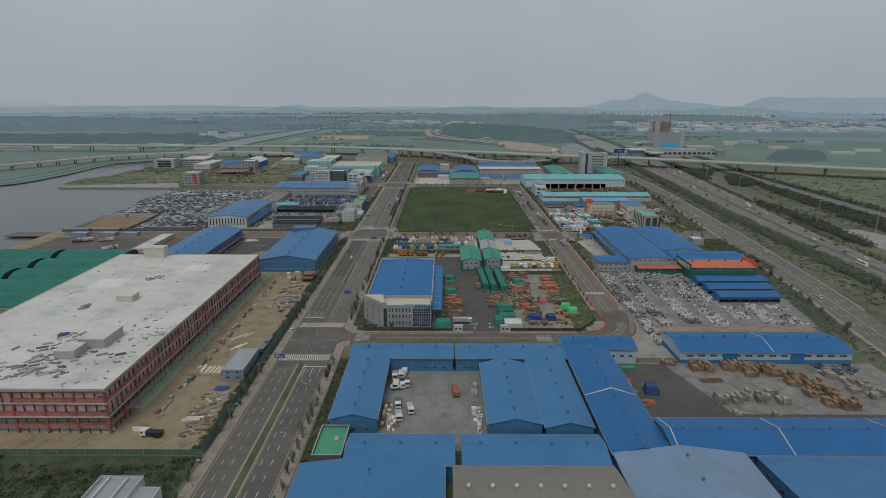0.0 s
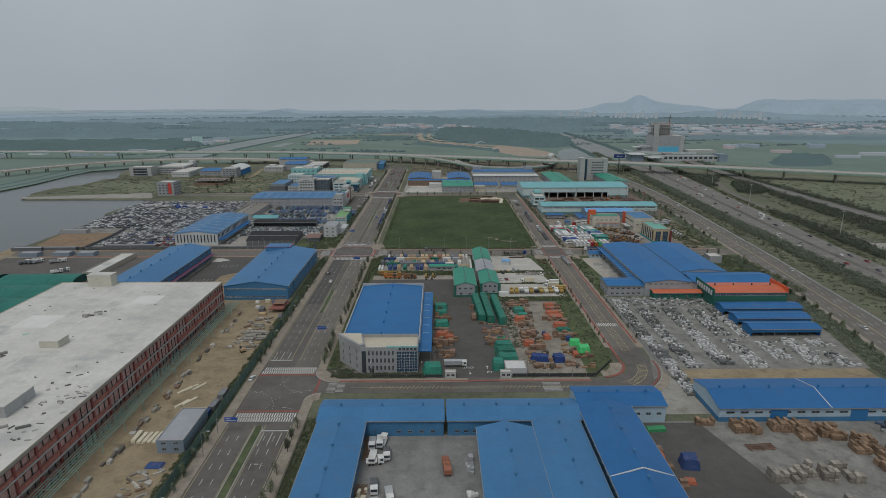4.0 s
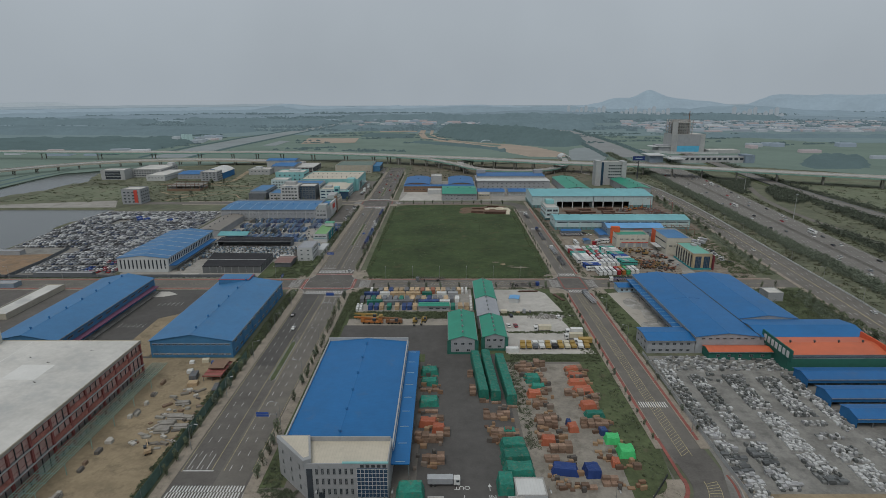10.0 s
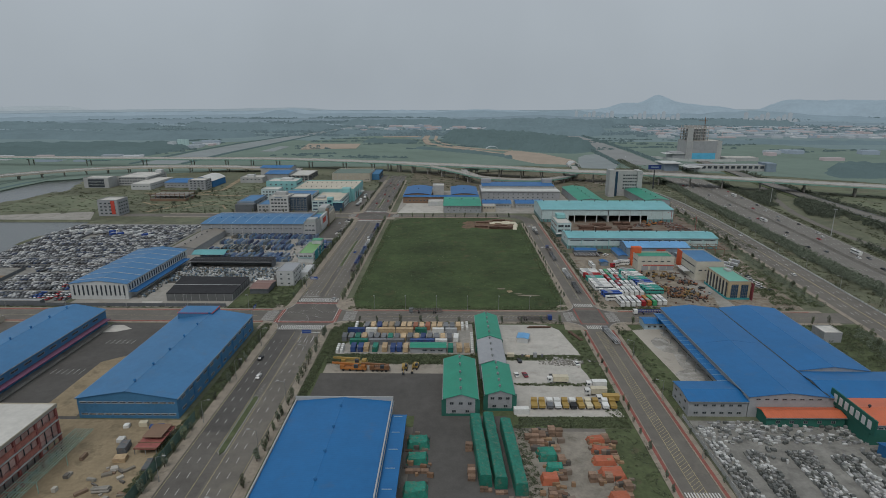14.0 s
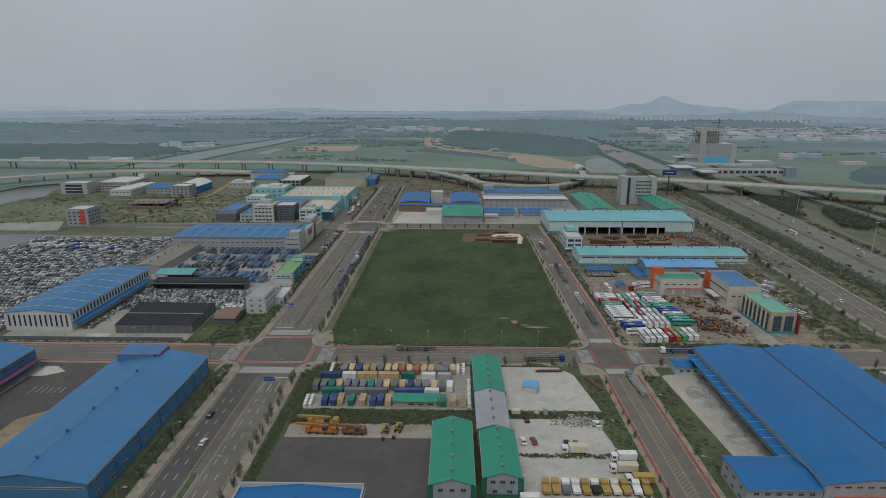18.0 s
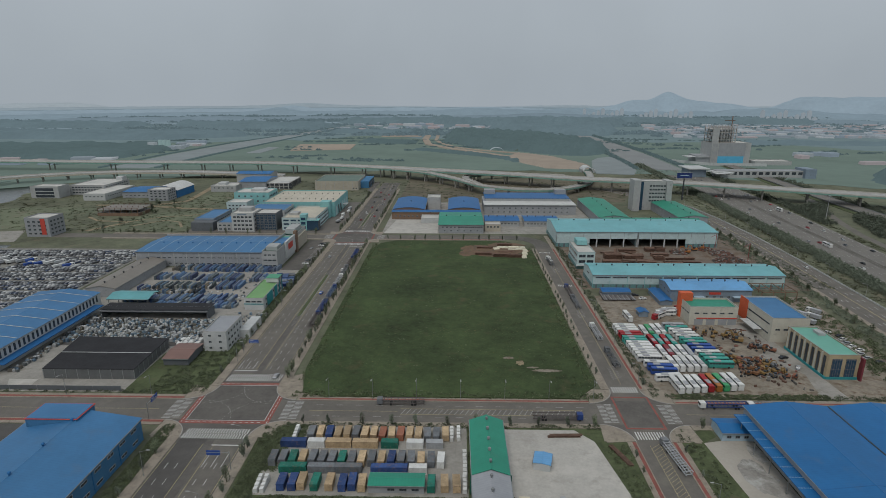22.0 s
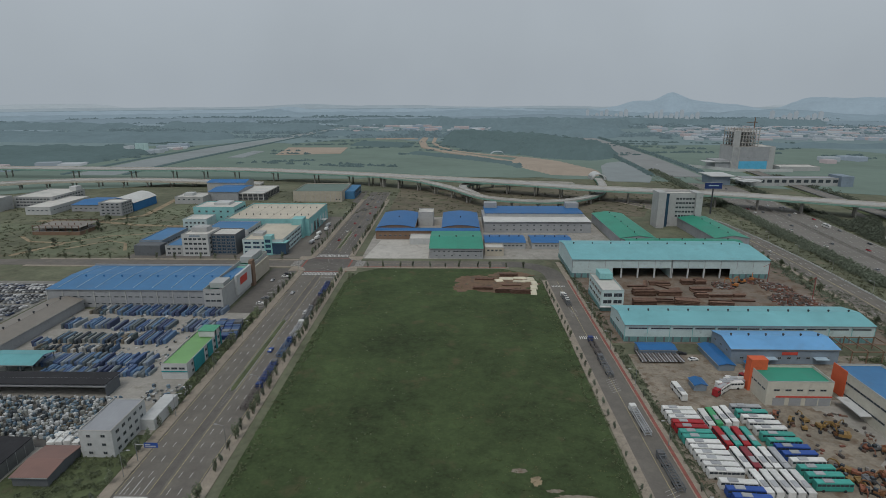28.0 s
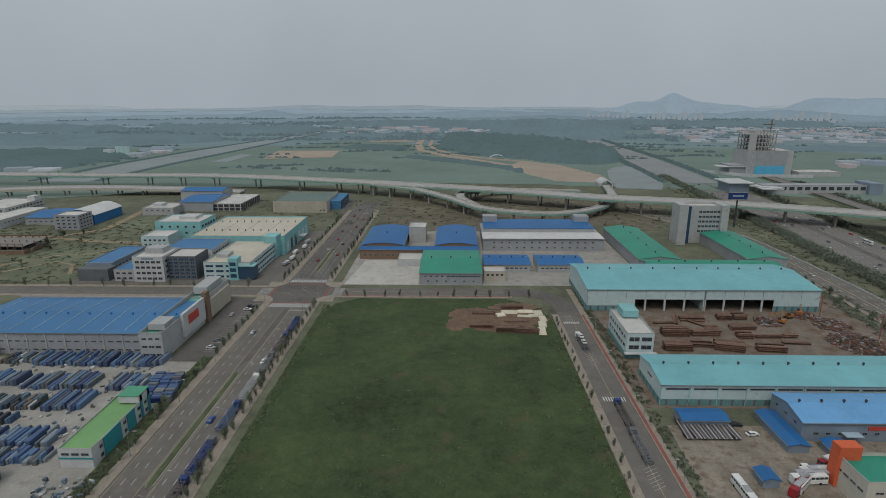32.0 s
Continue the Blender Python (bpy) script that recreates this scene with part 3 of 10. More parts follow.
def shed(name, label, x0, x1, y0, y1, eave, rise, ridge, wall, roof, vents=0, vent_mat="dark_steel", ridge_at=0.5, skirt=None, skirt_h=1.2, over=0.4, category="shed",
         open_sides="", curved=False, z=0.0, trim="steel", group=""):
    """A gabled hall with walls, two roof slopes, ridge cap, gutters, vents. Returns it, and its box."""
    cx, cy = (x0 + x1) / 2, (y0 + y1) / 2
    ob = thing(name, label, category, cx, cy, z, group=group)
    hx, hy = (x1 - x0) / 2, (y1 - y0) / 2
    box = (-hx, hx, -hy, hy)
    along_y = ridge == "y"
    hw, hl = (hx, hy) if along_y else (hy, hx)
    r = -hw + 2 * hw * ridge_at
    ax = "y" if along_y else "x"
    t = 0.25
    segs = 10 if curved else 1

    def prof(u):
        if curved:
            return eave + rise * (1 - (u / hw) ** 2)
        return eave + rise * ((u + hw) / (r + hw) if u <= r else (hw - u) / (hw - r))
    us = [-hw + 2 * hw * i / (2 * segs) for i in range(2 * segs + 1)] if curved else [-hw, r, hw]
    ends = {"x": "WE", "y": "SN"}[ax]
    sides = {"x": "SN", "y": "WE"}[ax]
    for s, e in ((-1, ends[0]), (1, ends[1])):
        if e in open_sides:
            continue
        o = [(-hw, 0), (hw, 0)] + [(u, prof(u)) for u in reversed(us)]
        part("gable_wall", MB().extrude(o, s * hl - (t if s > 0 else 0), s * hl + (t if s < 0 else 0), ax), wall, ob)
    for s, e in ((-1, sides[0]), (1, sides[1])):
        if e in open_sides:
            continue
        u0, u1 = (s * hw - (t if s > 0 else 0), s * hw + (t if s < 0 else 0))
        b = MB().box(u0, u1, -hl + t, hl - t, 0, eave) if along_y else MB().box(-hl + t, hl - t, u0, u1, 0, eave)
        part("wall", b, wall, ob)
    rm = roof + ("_1" if along_y else "_0")
    top = [(u, prof(u) + 0.18) for u in us]
    low = [(u, prof(u) + 0.03) for u in us]
    slope = (prof(us[1]) - prof(us[0])) / (us[1] - us[0])
    slope2 = (prof(us[-1]) - prof(us[-2])) / (us[-1] - us[-2])
    top[0], low[0] = (us[0] - over, top[0][1] - over * slope), (us[0] - over, low[0][1] - over * slope)
    top[-1], low[-1] = (us[-1] + over, top[-1][1] + over * slope2), (us[-1] + over, low[-1][1] + over * slope2)
    mid = len(us) // 2
    for a, c in ((0, mid), (mid, len(us) - 1)):
        part("roof_slope", MB().extrude(low[a:c + 1] + top[a:c + 1][::-1], -hl - over, hl + over, ax), rm, ob)
    if not curved:
        rz = prof(r) + 0.2
        part("ridge_cap", MB().extrude([(r - 0.35, rz - 0.06), (r + 0.35, rz - 0.06), (r, rz + 0.06)], -hl - over, hl + over, ax), rm, ob)
    for u, zz, s in ((top[0][0], top[0][1], -1), (top[-1][0], top[-1][1], 1)):
        g = MB().extrude([(u - 0.14 + s * .1, zz - 0.38), (u + 0.14 + s * .1, zz - 0.38), (u + 0.14 + s * .1, zz - 0.06), (u - 0.14 + s * .1, zz - 0.06)], -hl - over, hl + over, ax)
        part("gutter", g, trim, ob)
    for i in range(vents):
        e = -hl + 2 * hl * (i + 0.5) / vents
        x, y = (r, e) if along_y else (e, r)
        part("roof_vent", vent_mesh(vent_mat), None, ob, loc=(x, y, prof(r) + 0.2))
    if skirt:
        k = 0.06
        b = MB().box(-hx - k, hx + k, -hy - k, -hy, 0, skirt_h).box(-hx - k, hx + k, hy, hy + k, 0, skirt_h)
        b.box(-hx - k, -hx, -hy, hy, 0, skirt_h).box(hx, hx + k, -hy, hy, 0, skirt_h)
        part("plinth", b, skirt, ob)
    return ob, box


def flat_block(name, label, x0, x1, y0, y1, h, wall, roof="roof_concrete", parapet=0.7, category="building", z=0.0, coping="kerb", parent=None):
    """A flat-roofed block with a parapet. Returns it, and its box."""
    cx, cy = (x0 + x1) / 2, (y0 + y1) / 2
    hx, hy = (x1 - x0) / 2, (y1 - y0) / 2
    ob = thing(name, label, category, cx, cy, z)
    t = 0.3
    for n, b in (("S", (-hx, hx, -hy, -hy + t)), ("N", (-hx, hx, hy - t, hy)), ("W", (-hx, -hx + t, -hy + t, hy - t)), ("E", (hx - t, hx, -hy + t, hy - t))):
        part("wall", MB().box(*b, 0, h), wall, ob)
    part("roof", MB().box(-hx + t, hx - t, -hy + t, hy - t, h - parapet - 0.3, h - parapet), roof, ob)
    c = MB()
    for b in ((-hx - .08, hx + .08, -hy - .08, -hy + t + .05), (-hx - .08, hx + .08, hy - t - .05, hy + .08), (-hx - .08, -hx + t + .05, -hy + t + .05, hy - t - .05), (hx - t - .05, hx + .08, -hy + t + .05, hy - t - .05)):
        c.box(*b, h, h + 0.12)
    part("coping", c, coping, ob)
    return ob, (-hx, hx, -hy, hy)


def box_part(ob, name, x0, x1, y0, y1, z0, z1, material, label=""):
    """A boxy part given in world places on a thing that is not turned."""
    o = ob.matrix_basis.translation
    return part(name, MB().box(x0 - o.x, x1 - o.x, y0 - o.y, y1 - o.y, z0 - o.z, z1 - o.z), material, ob, label)


# ---- construction hall with the white roof ----
M["roof_patch"] = mat("fresh_roof_screed", (0.62, 0.61, 0.58), .9, vary=.08)
M["mint_paint"] = mat("mint_marking_paint", (0.3, 0.45, 0.39), .8, vary=.3, scale=.5)

M["dust_net"] = mat("grey_red_dust_net", (.44, .29, .26), .9, vary=.35, scale=.12, fine=1.0)


def construction_hall():
    x0, x1, y0, y1 = -229, -138.2, 207.6, 381
    ob = thing("construction_building", "unfinished concrete hall with red steel frame and pale roof slab", "building", (x0 + x1) / 2, (y0 + y1) / 2)
    hx, hy = (x1 - x0) / 2, (y1 - y0) / 2
    for i, z in enumerate((0.1, 6.8, 12.3)):
        part("floor_slab", MB().box(-hx + .6, hx - .6, -hy + .6, hy - .6, z - 0.25, z), "interior", ob)
    part("roof_slab", MB().box(-hx, hx, -hy, hy, 17.5, 18.0), "roof_concrete", ob)
    part("roof_edge", MB().box(-hx - .1, hx + .1, -hy - .1, -hy + .2, 17.3, 18.3).box(hx - .2, hx + .1, -hy + .2, hy - .2, 17.3, 18.3)
         .box(-hx - .1, hx + .1, hy - .2, hy + .1, 17.3, 18.3).box(-hx - .1, -hx + .2, -hy + .2, hy - .2, 17.3, 18.3), "wall_beige", ob)
    part("core_wall", MB().box(-hx + 8, hx - 2.6, -hy + 2.6, hy - 8, 0, 17.3), "interior", ob)
    nx, ny = 8, 18
    east = [-hy + .5 + i * (2 * hy - 1) / ny for i in range(ny + 1)]
    south = [-hx + .5 + i * (2 * hx - 1) / nx for i in range(nx + 1)]
    cm = MB().box(-.4, .4, -.4, .4, 0, 17.4).mesh("column", "red_frame")
    pm = MB().box(-.13, .13, -.13, .13, 0, 17.4).mesh("prop", "dark_steel")
    for x, y in [(hx - .5, y) for y in east] + [(x, -hy + .5) for x in south[:-1]]:
        part("column", cm, None, ob, loc=(x, y, 0))
    for y in east[:-1]:
        for k in (.33, .67):
            part("prop", pm, None, ob, loc=(hx - .4, y + k * (2 * hy - 1) / ny, 0))
    for x in south[:-1]:
        for k in (.33, .67):
            part("prop", pm, None, ob, loc=(x + k * (2 * hx - 1) / nx, -hy + .4, 0))
    for z in (6.75, 12.25, 17.2):
        part("slab_edge", MB().box(hx - .25, hx + .1, -hy, hy, z - .2, z + .3), "wall_pale_grey", ob)
        part("slab_edge", MB().box(-hx, hx, -hy - .1, -hy + .25, z - .2, z + .3), "wall_pale_grey", ob)
        part("edge_beam", MB().box(hx - .6, hx - .3, -hy, hy, z - .75, z - .2), "red_frame", ob)
        part("edge_beam", MB().box(-hx, hx, -hy + .3, -hy + .6, z - .75, z - .2), "red_frame", ob)
    rnd = random.Random(3)
    ly, lx = (2 * hy - 1) / ny, (2 * hx - 1) / nx
    nets = [[MB().box(-.04, .04, .3, ly - .3, 0, h).mesh("safety_net", "pink_net") for h in (1.3, 1.8, 2.2)], [MB().box(.3, lx - .3, -.04, .04, 0, h).mesh("safety_net", "pink_net") for h in (1.4, 1.8, 2.1)]]
    veil = MB().box(-.03, .03, .45, ly - .45, 0, 4.5).mesh("dust_net", "dust_net")
    veil_south = MB().box(.45, lx - .45, -.03, .03, 0, 4.5).mesh("dust_net", "dust_net")
    for z in (7.1, 12.6):
        for y in east[:-1]:
            part("dust_net", veil, None, ob, loc=(hx - .75, y, z))
        for x in south[:-1]:
            part("dust_net", veil_south, None, ob, loc=(x, -hy + .75, z))
    for z in (2.2, 7.1, 12.6):
        for y in east[:-1]:
            if rnd.random() < .85:
                part("safety_net", rnd.choice(nets[0]), None, ob, loc=(hx - .3, y, z))
        for x in south[:-1]:
            if rnd.random() < .92:
                part("safety_net", rnd.choice(nets[1]), None, ob, loc=(x, -hy + .3, z))
        part("guard_rail", MB().box(hx - .1, hx, -hy, hy, z + 1.9, z + 2.0), "red_frame", ob)
        part("guard_rail", MB().box(-hx, hx, -hy, -hy + .1, z + 1.9, z + 2.0), "red_frame", ob)
    for z in (7.2, 12.9):
        part("blue_sheet", MB().box(hx - 3.2, hx - 1.0, -hy + .6, -hy + 1.4, z, z + 2.2), "paint_tarp_blue", ob)
    # green lattice canopy along the east side
    rail = MB().box(-.07, .07, -hy + 10.5, hy + 6, 0, .25).mesh("canopy_rail", "green_frame")
    for x in (.6, 1.7, 2.8, 3.9, 5.0, 6.1, 7.0):
        part("canopy_rail", rail, None, ob, loc=(hx + x, 0, 4.3))
    rib = MB().box(0, 7.2, -.08, .08, 0, .2).mesh("canopy_rib", "green_frame")
    post = MB().box(-.1, .1, -.1, .1, 0, 4.3).mesh("canopy_post", "green_frame")
    for i in range(36):
        y = -hy + 11 + i * (2 * hy - 6) / 36
        part("canopy_rib", rib, None, ob, loc=(hx, y, 4.1))
        if i % 3 == 0:
            part("canopy_post", post, None, ob, loc=(hx + 6.9, y, 0))
    # stair heads and plant on the roof
    for x, y, w, d, h, m in ((-203.5, 377, 13, 6, 6.4, "wall_cream"), (-178.8, 298, 8, 7, 3, "wall_cream"), (-162.8, 248, 11, 14, 4, "wall_pale_grey"), (-167.6, 235, 8, 8, 3.5, "wall_pale_grey")):
        box_part(ob, "stair_head", x - w / 2, x + w / 2, y - d / 2, y + d / 2, 18.0, 18.0 + h, m)
        box_part(ob, "stair_head_roof", x - w / 2 - .2, x + w / 2 + .2, y - d / 2 - .2, y + d / 2 + .2, 18.0 + h, 18.25 + h, "roof_concrete")
    for x, y, w, d in ((-166.7, 353, 13, 12), (-203.6, 324, 16, 15)):
        box_part(ob, "roof_patch", x - w / 2, x + w / 2, y - d / 2, y + d / 2, 18.0, 18.015, "roof_patch")
    return ob


construction_hall()
for x, y, w, d in ((-207.5, 288, 4, 2.4), (-210.5, 300, 3, 1.6), (-199, 309, 3, 2.6), (-200.7, 282, 4.4, 1.6)):
    slab("roof_marking", [(x + w / 2 * math.cos(k * .7), y + d / 2 * math.sin(k * .7)) for k in range(9)], 18.018, "mint_paint", "mint paint patch on the roof slab", "marking", bottom=17.99)
single("roof_joint", MB().box(-184.2, -183.9, 209, 380, 18.0, 18.02), "roof_patch", "long joint across the roof slab", "joint", kind="structure")
slab("verge", rect(-262, -100.6, 60, 194.6), .05, "plot_grass", "overgrown plot south of the building site", "grass")
slab("yard_construction", rect(-250, -101, 196, 400), 0.08, "earth", "bare sandy building-site ground with wheel ruts", "yard")

# ---- sheds west of the avenue ----
b1, bx = shed("warehouse", "long steel-blue warehouse with ridge vents and strip windows", -145.8, -107, 401, 486, 8.6, 3.1, "y", "wall_steel_blue", "roof_steel_blue", 6, "wall_blue")
windows(b1, bx, "S", 6.4, 12, 2.6, 0.8, .02, .98, rim="wall_white")
windows(b1, bx, "S", 1.4, 12, 2.6, 0.8, .02, .98, rim="wall_white")
windows(b1, bx, "E", 6.2, 12, 3.2, 1.1, .02, .98, rim="wall_white")
windows(b1, bx, "E", 1.6, 12, 3.2, 1.1, .02, .98, rim="wall_white")
for i in range(1, 6):
    yy = bx[2] + i * (bx[3] - bx[2]) / 6
    part("pilaster", MB().box(bx[1], bx[1] + .18, yy - .15, yy + .15, 0, 8.4), "wall_blue", b1)
box_part(b1, "roof_box", -143, -125, 479, 489, 8, 12.4, "wall_steel_blue")
box_part(b1, "roof_box_trim", -143.3, -124.7, 478.8, 489.3, 12.4, 12.55, "wall_red")
box_part(b1, "roof_box_top", -142.9, -125.1, 479.2, 488.9, 12.55, 12.7, "roof_steel_blue_0")
b1, bx = shed("warehouse", "long steel-blue warehouse with purple loading canopy", -221, -189, 400, 492, 9.0, 3.0, "y", "wall_steel_blue", "roof_steel_blue", 7, "wall_blue")
windows(b1, bx, "E", 6.2, 10, 4.5, 1.0)
box_part(b1, "loading_canopy", -189, -185.5, 402, 490, 4.2, 4.6, "wall_purple")
box_part(b1, "loading_dock", -189, -186, 402, 490, 0, 1.1, "concrete")
slab("yard_warehouse", rect(-187, -147, 400, 495), 0.08, "asphalt_dark", "dark asphalt loading yard with marked bays", "yard")
slab("yard_dirt", [(-165, 402), (-148, 402), (-148, 466), (-155, 457), (-166, 448)], 0.09, "earth", "dirt strip beside the warehouse", "yard")
slab("yard_ramp", [(-186, 482), (-179, 483), (-173, 487), (-180, 492), (-186, 492)], 0.1, "concrete_white", "pale concrete loading ramp", "yard")
for i in range(6):
    single("marking", MB().box(-176 + i * 2.6, -175.85 + i * 2.6, 468, 473, .08, .1), "white_line", "white parking bay line", "road marking", kind="structure")
    single("marking", MB().box(-182 + i * 2.6, -181.85 + i * 2.6, 436, 441, .08, .1), "white_line", "white parking bay line", "road marking", kind="structure")
slab("yard_dock", rect(-358, -222, 428, 497), 0.07, "asphalt", "open asphalt dock yard", "yard")


M["end_sheet"] = mat("dark_end_sheet", (0.025, 0.085, 0.07), .7)
M["barrel_cover"] = mat("dark_green_cover_sheet", (0.02, 0.15, 0.118), .6, vary=.2, scale=.1, fine=1.0, seam=4.0)


def barrel(x0, x1, y0, y1, h):
    ob = thing("barrel_shed", "open-ended barrel-vaulted shed covered in green sheet", "shed", (x0 + x1) / 2, (y0 + y1) / 2, group="green barrel sheds")
    hx, hw = (x1 - x0) / 2, (y1 - y0) / 2
    n = 12
    outer = [(hw * math.cos(math.pi * i / n), 1.0 + (h - 1.0) * math.sin(math.pi * i / n)) for i in range(n + 1)]
    inner = [((hw - .25) * math.cos(math.pi * i / n), 1.0 + (h - 1.25) * math.sin(math.pi * i / n)) for i in range(n + 1)]
    part("vault", MB().extrude(outer + inner[::-1], -hx, hx, "x"), "barrel_cover", ob)
    for s in (-1, 1):
        part("side_wall", MB().box(-hx, hx, s * hw - .15, s * hw + .15, 0, 1.1), "concrete", ob)
    for e in (-hx + 1, hx - .8):
        part("end_wall", MB().extrude(inner + [(-hw + .3, 0), (hw - .3, 0)], e, e + .3, "x"), "end_sheet", ob)
    for i in (2, 4):
        part("hoop", MB().extrude([(a * 1.006, c + .06) for a, c in outer] + outer[::-1], -hx + i * hx / 3 - .1, -hx + i * hx / 3 + .1, "x"), "wall_dark_green", ob)


for i in range(5):
    barrel(-303, -253.5, 328 + 23.7 * i, 350 + 23.7 * i, 5.6)
for i in range(4):
    barrel(-362, -307.5, 351.7 + 23.7 * i, 373.7 + 23.7 * i, 5.6)
slab("quay_strip", [(-366, 440), (-350, 440), (-349, 500), (-358, 524), (-366, 524)], .09, "earth", "pale sandy strip along the quay", "ground")

# ---- office and hall by the gate ----
hall, bx = shed("factory_hall", "factory hall with bright blue roof and white parapet gutters", -60.5, -24, 318, 400, 8.6, 1.6, "y", "wall_pale_grey", "roof_blue", 6, "wall_blue")
for s in (-1, 1):
    part("parapet", MB().box(s * 18.25 - .22, s * 18.25 + .22, -41, 41, 8.2, 9.5), "wall_pale_grey", hall)
part("rear_parapet", MB().box(-18.6, 18.6, 40.9, 41.3, 8, 10.6), "wall_pale_grey", hall)
box_part(hall, "lean_to_roof", -24, -18, 312, 393, 7.0, 7.35, "roof_blue_1")
for i in range(9):
    y = 313 + i * 9.8
    box_part(hall, "canopy_beam", -22.5, -19.5, y, y + .12, 7.35, 7.55, "wall_pale_blue")
    box_part(hall, "canopy_post", -18.5, -18.2, y, y + .3, 0, 7.0, "steel")


def gate_office():
    o = thing("office_building", "three-storey pale grey office with angled corner and glass front", "building", -42, 312)
    h = 12.6
    shape = [(-19, 6), (-19, 5), (-7.5, -7), (18, -7), (18, 6)]
    part("main_wall", MB().prism(shape, 0, h - .9), "wall_office", o)
    part("roof", MB().prism([(-17, 5.6), (-7, -6.5), (17.5, -6.5), (17.5, 5.6)], h - .9, h - .8), "roof_beige_0", o)
    part("parapet", MB().box(-7.5, 18, -7, -6.6, h - .9, h).box(17.6, 18, -6.6, 6, h - .9, h).box(-19, 17.6, 5.6, 6, h - .9, h + .8), "wall_office", o)
    part("corner_wing", MB().prism([(-19.3, 6), (-19.3, 5), (-7.8, -7.3), (-5.5, -6.2), (-8.5, 6)], h - .9, h + 1.3), "wall_office", o)
    part("corner_roof", MB().prism([(-18, 5.4), (-8, -5.8), (-6.5, -5), (-9, 5.4)], h + 1.3, h + 1.36), "roof_beige_0", o)
    for z in (1.6, 5.2, 8.8):
        windows(o, (-5, 8, -7, 6), "S", z, 7, 0.9, 2.2, 0.02, 0.98)
        for i in range(3):
            k = (i + .6) / 3.2
            wm, pm = window_mesh(0.8, 1.6)
            w = part("window", wm, None, o, loc=(-19 + 11.5 * k, 5 - 12 * k, z + .3), turn=-46)
            part("pane", pm, None, w)
    glass = part("curtain_wall", MB().box(8.4, 17.8, -7.25, -7, .8, 11), "glass_blue", o)
    for i in range(9):
        part("mullion", MB().box(8.4 + i * 1.16, 8.5 + i * 1.16, -7.35, -7.25, .8, 11), "wall_white", glass)
    for i in range(8):
        part("transom", MB().box(8.4, 17.8, -7.33, -7.26, .8 + i * 1.42, .9 + i * 1.42), "wall_white", glass)
    part("stair_tower", MB().box(-7, -5.2, -7.2, -6.9, .5, 10.8), "glass", o)
    for i in range(5):
        part("sign_bar", MB().box(9.5 + i * 1.7, 10.6 + i * 1.7, -7.2, -7, 11.4, 12.3), "dark_steel", o)
    part("door", MB().box(-3.6, -1.8, -7.1, -6.9, 0, 2.4), "glass", o)
    part("parapet_trim", MB().box(4, 18.1, -7.1, -6.5, h, h + .5), "wall_teal", o)


gate_office()
slab("yard_gate", rect(-64, 68, 300, 396), 0.07, "asphalt_pale", "worn works yard of asphalt and packed earth", "yard")
slab("yard_gate_drive", rect(-16, 20, 300, 404), 0.09, "asphalt_dark", "dark asphalt drive with painted arrows", "yard")
slab("yard_gate_earth", rect(22, 57, 304, 394), 0.085, "dusty_yard", "pale dusty strip between stacks", "yard")
slab("yard_plant", rect(-60.5, -5, 404, 438.6), 0.09, "asphalt_dark", "dark asphalt yard", "yard")
slab("yard_plant_strip", rect(-59.5, -5, 438.6, 448), 0.09, "tan_concrete", "dusty tan concrete strip for plant", "yard")
slab("yard_container", rect(-60, 10, 458, 496), 0.085, "concrete", "concrete container yard", "yard")
slab("yard_white", [(24, 458), (61, 458), (56, 488), (50, 495), (24, 495)], 0.09, "concrete_white", "bare white concrete yard", "yard")
slab("yard_vehicle", [(24, 404), (66, 404), (58, 445), (60, 452), (24, 452)], 0.088, "concrete_white", "dusty concrete vehicle yard", "yard")
slab("verge", [(-64, 396.5), (70, 396.5), (70, 488), (58, 499), (-58, 499), (-66, 486)], 0.06, "verge", "weedy grass verge", "grass")
slab("verge", [(52, 300.5), (58, 301), (67, 312), (69, 330), (69.5, 396), (56, 396)], 0.095, "verge", "weedy grass bank at the bend", "grass")
slab("verge", [(-134, 518), (-99.2, 518), (-99.2, 571), (-104, 571), (-117, 559), (-134, 556)], 0.09, "verge", "weedy green corner plot", "grass")
slab("verge", rect(-104.6, -99.2, 401, 494), 0.09, "verge", "weedy strip beside the warehouse", "grass")
slab("verge", rect(-104.6, -99.2, 591, 690), 0.09, "verge", "weedy strip along the avenue", "grass")
slab("verge", rect(-66, -58, 310, 396), 0.085, "verge", "clipped grass along the hall", "grass")

for args in (("green", -4.5, 8.6, 404, 438, 7.6, 2.0), ("green", 12, 23.3, 408, 433.5, 7.2, 1.8), ("grey", 11.2, 22.2, 434, 459, 7.4, 1.8), ("green", 11.2, 22.4, 459.5, 489, 7.6, 2.0)):
    c = args[0]
    s, bx = shed("workshop", "%s metal workshop with gable front and grey walls" % c, *args[1:], "y", "wall_grey", "roof_" + c, 4 if c == "grey" else 5, "steel" , skirt="wall_green" if c == "green" else None, category="workshop", group="row of workshops")
    windows(s, bx, "S", 5.0, 3, 1.6, 1.2, .1, .9)
    windows(s, bx, "S", 1.6, 2, 1.6, 1.2, .1, .9)
    if c == "green":
        for k in (-1, 1):
            part("corner_panel", MB().box(bx[1] * k - .9, bx[1] * k + .9, bx[2] - .08, bx[2], 0, 7.4), "wall_green", s)

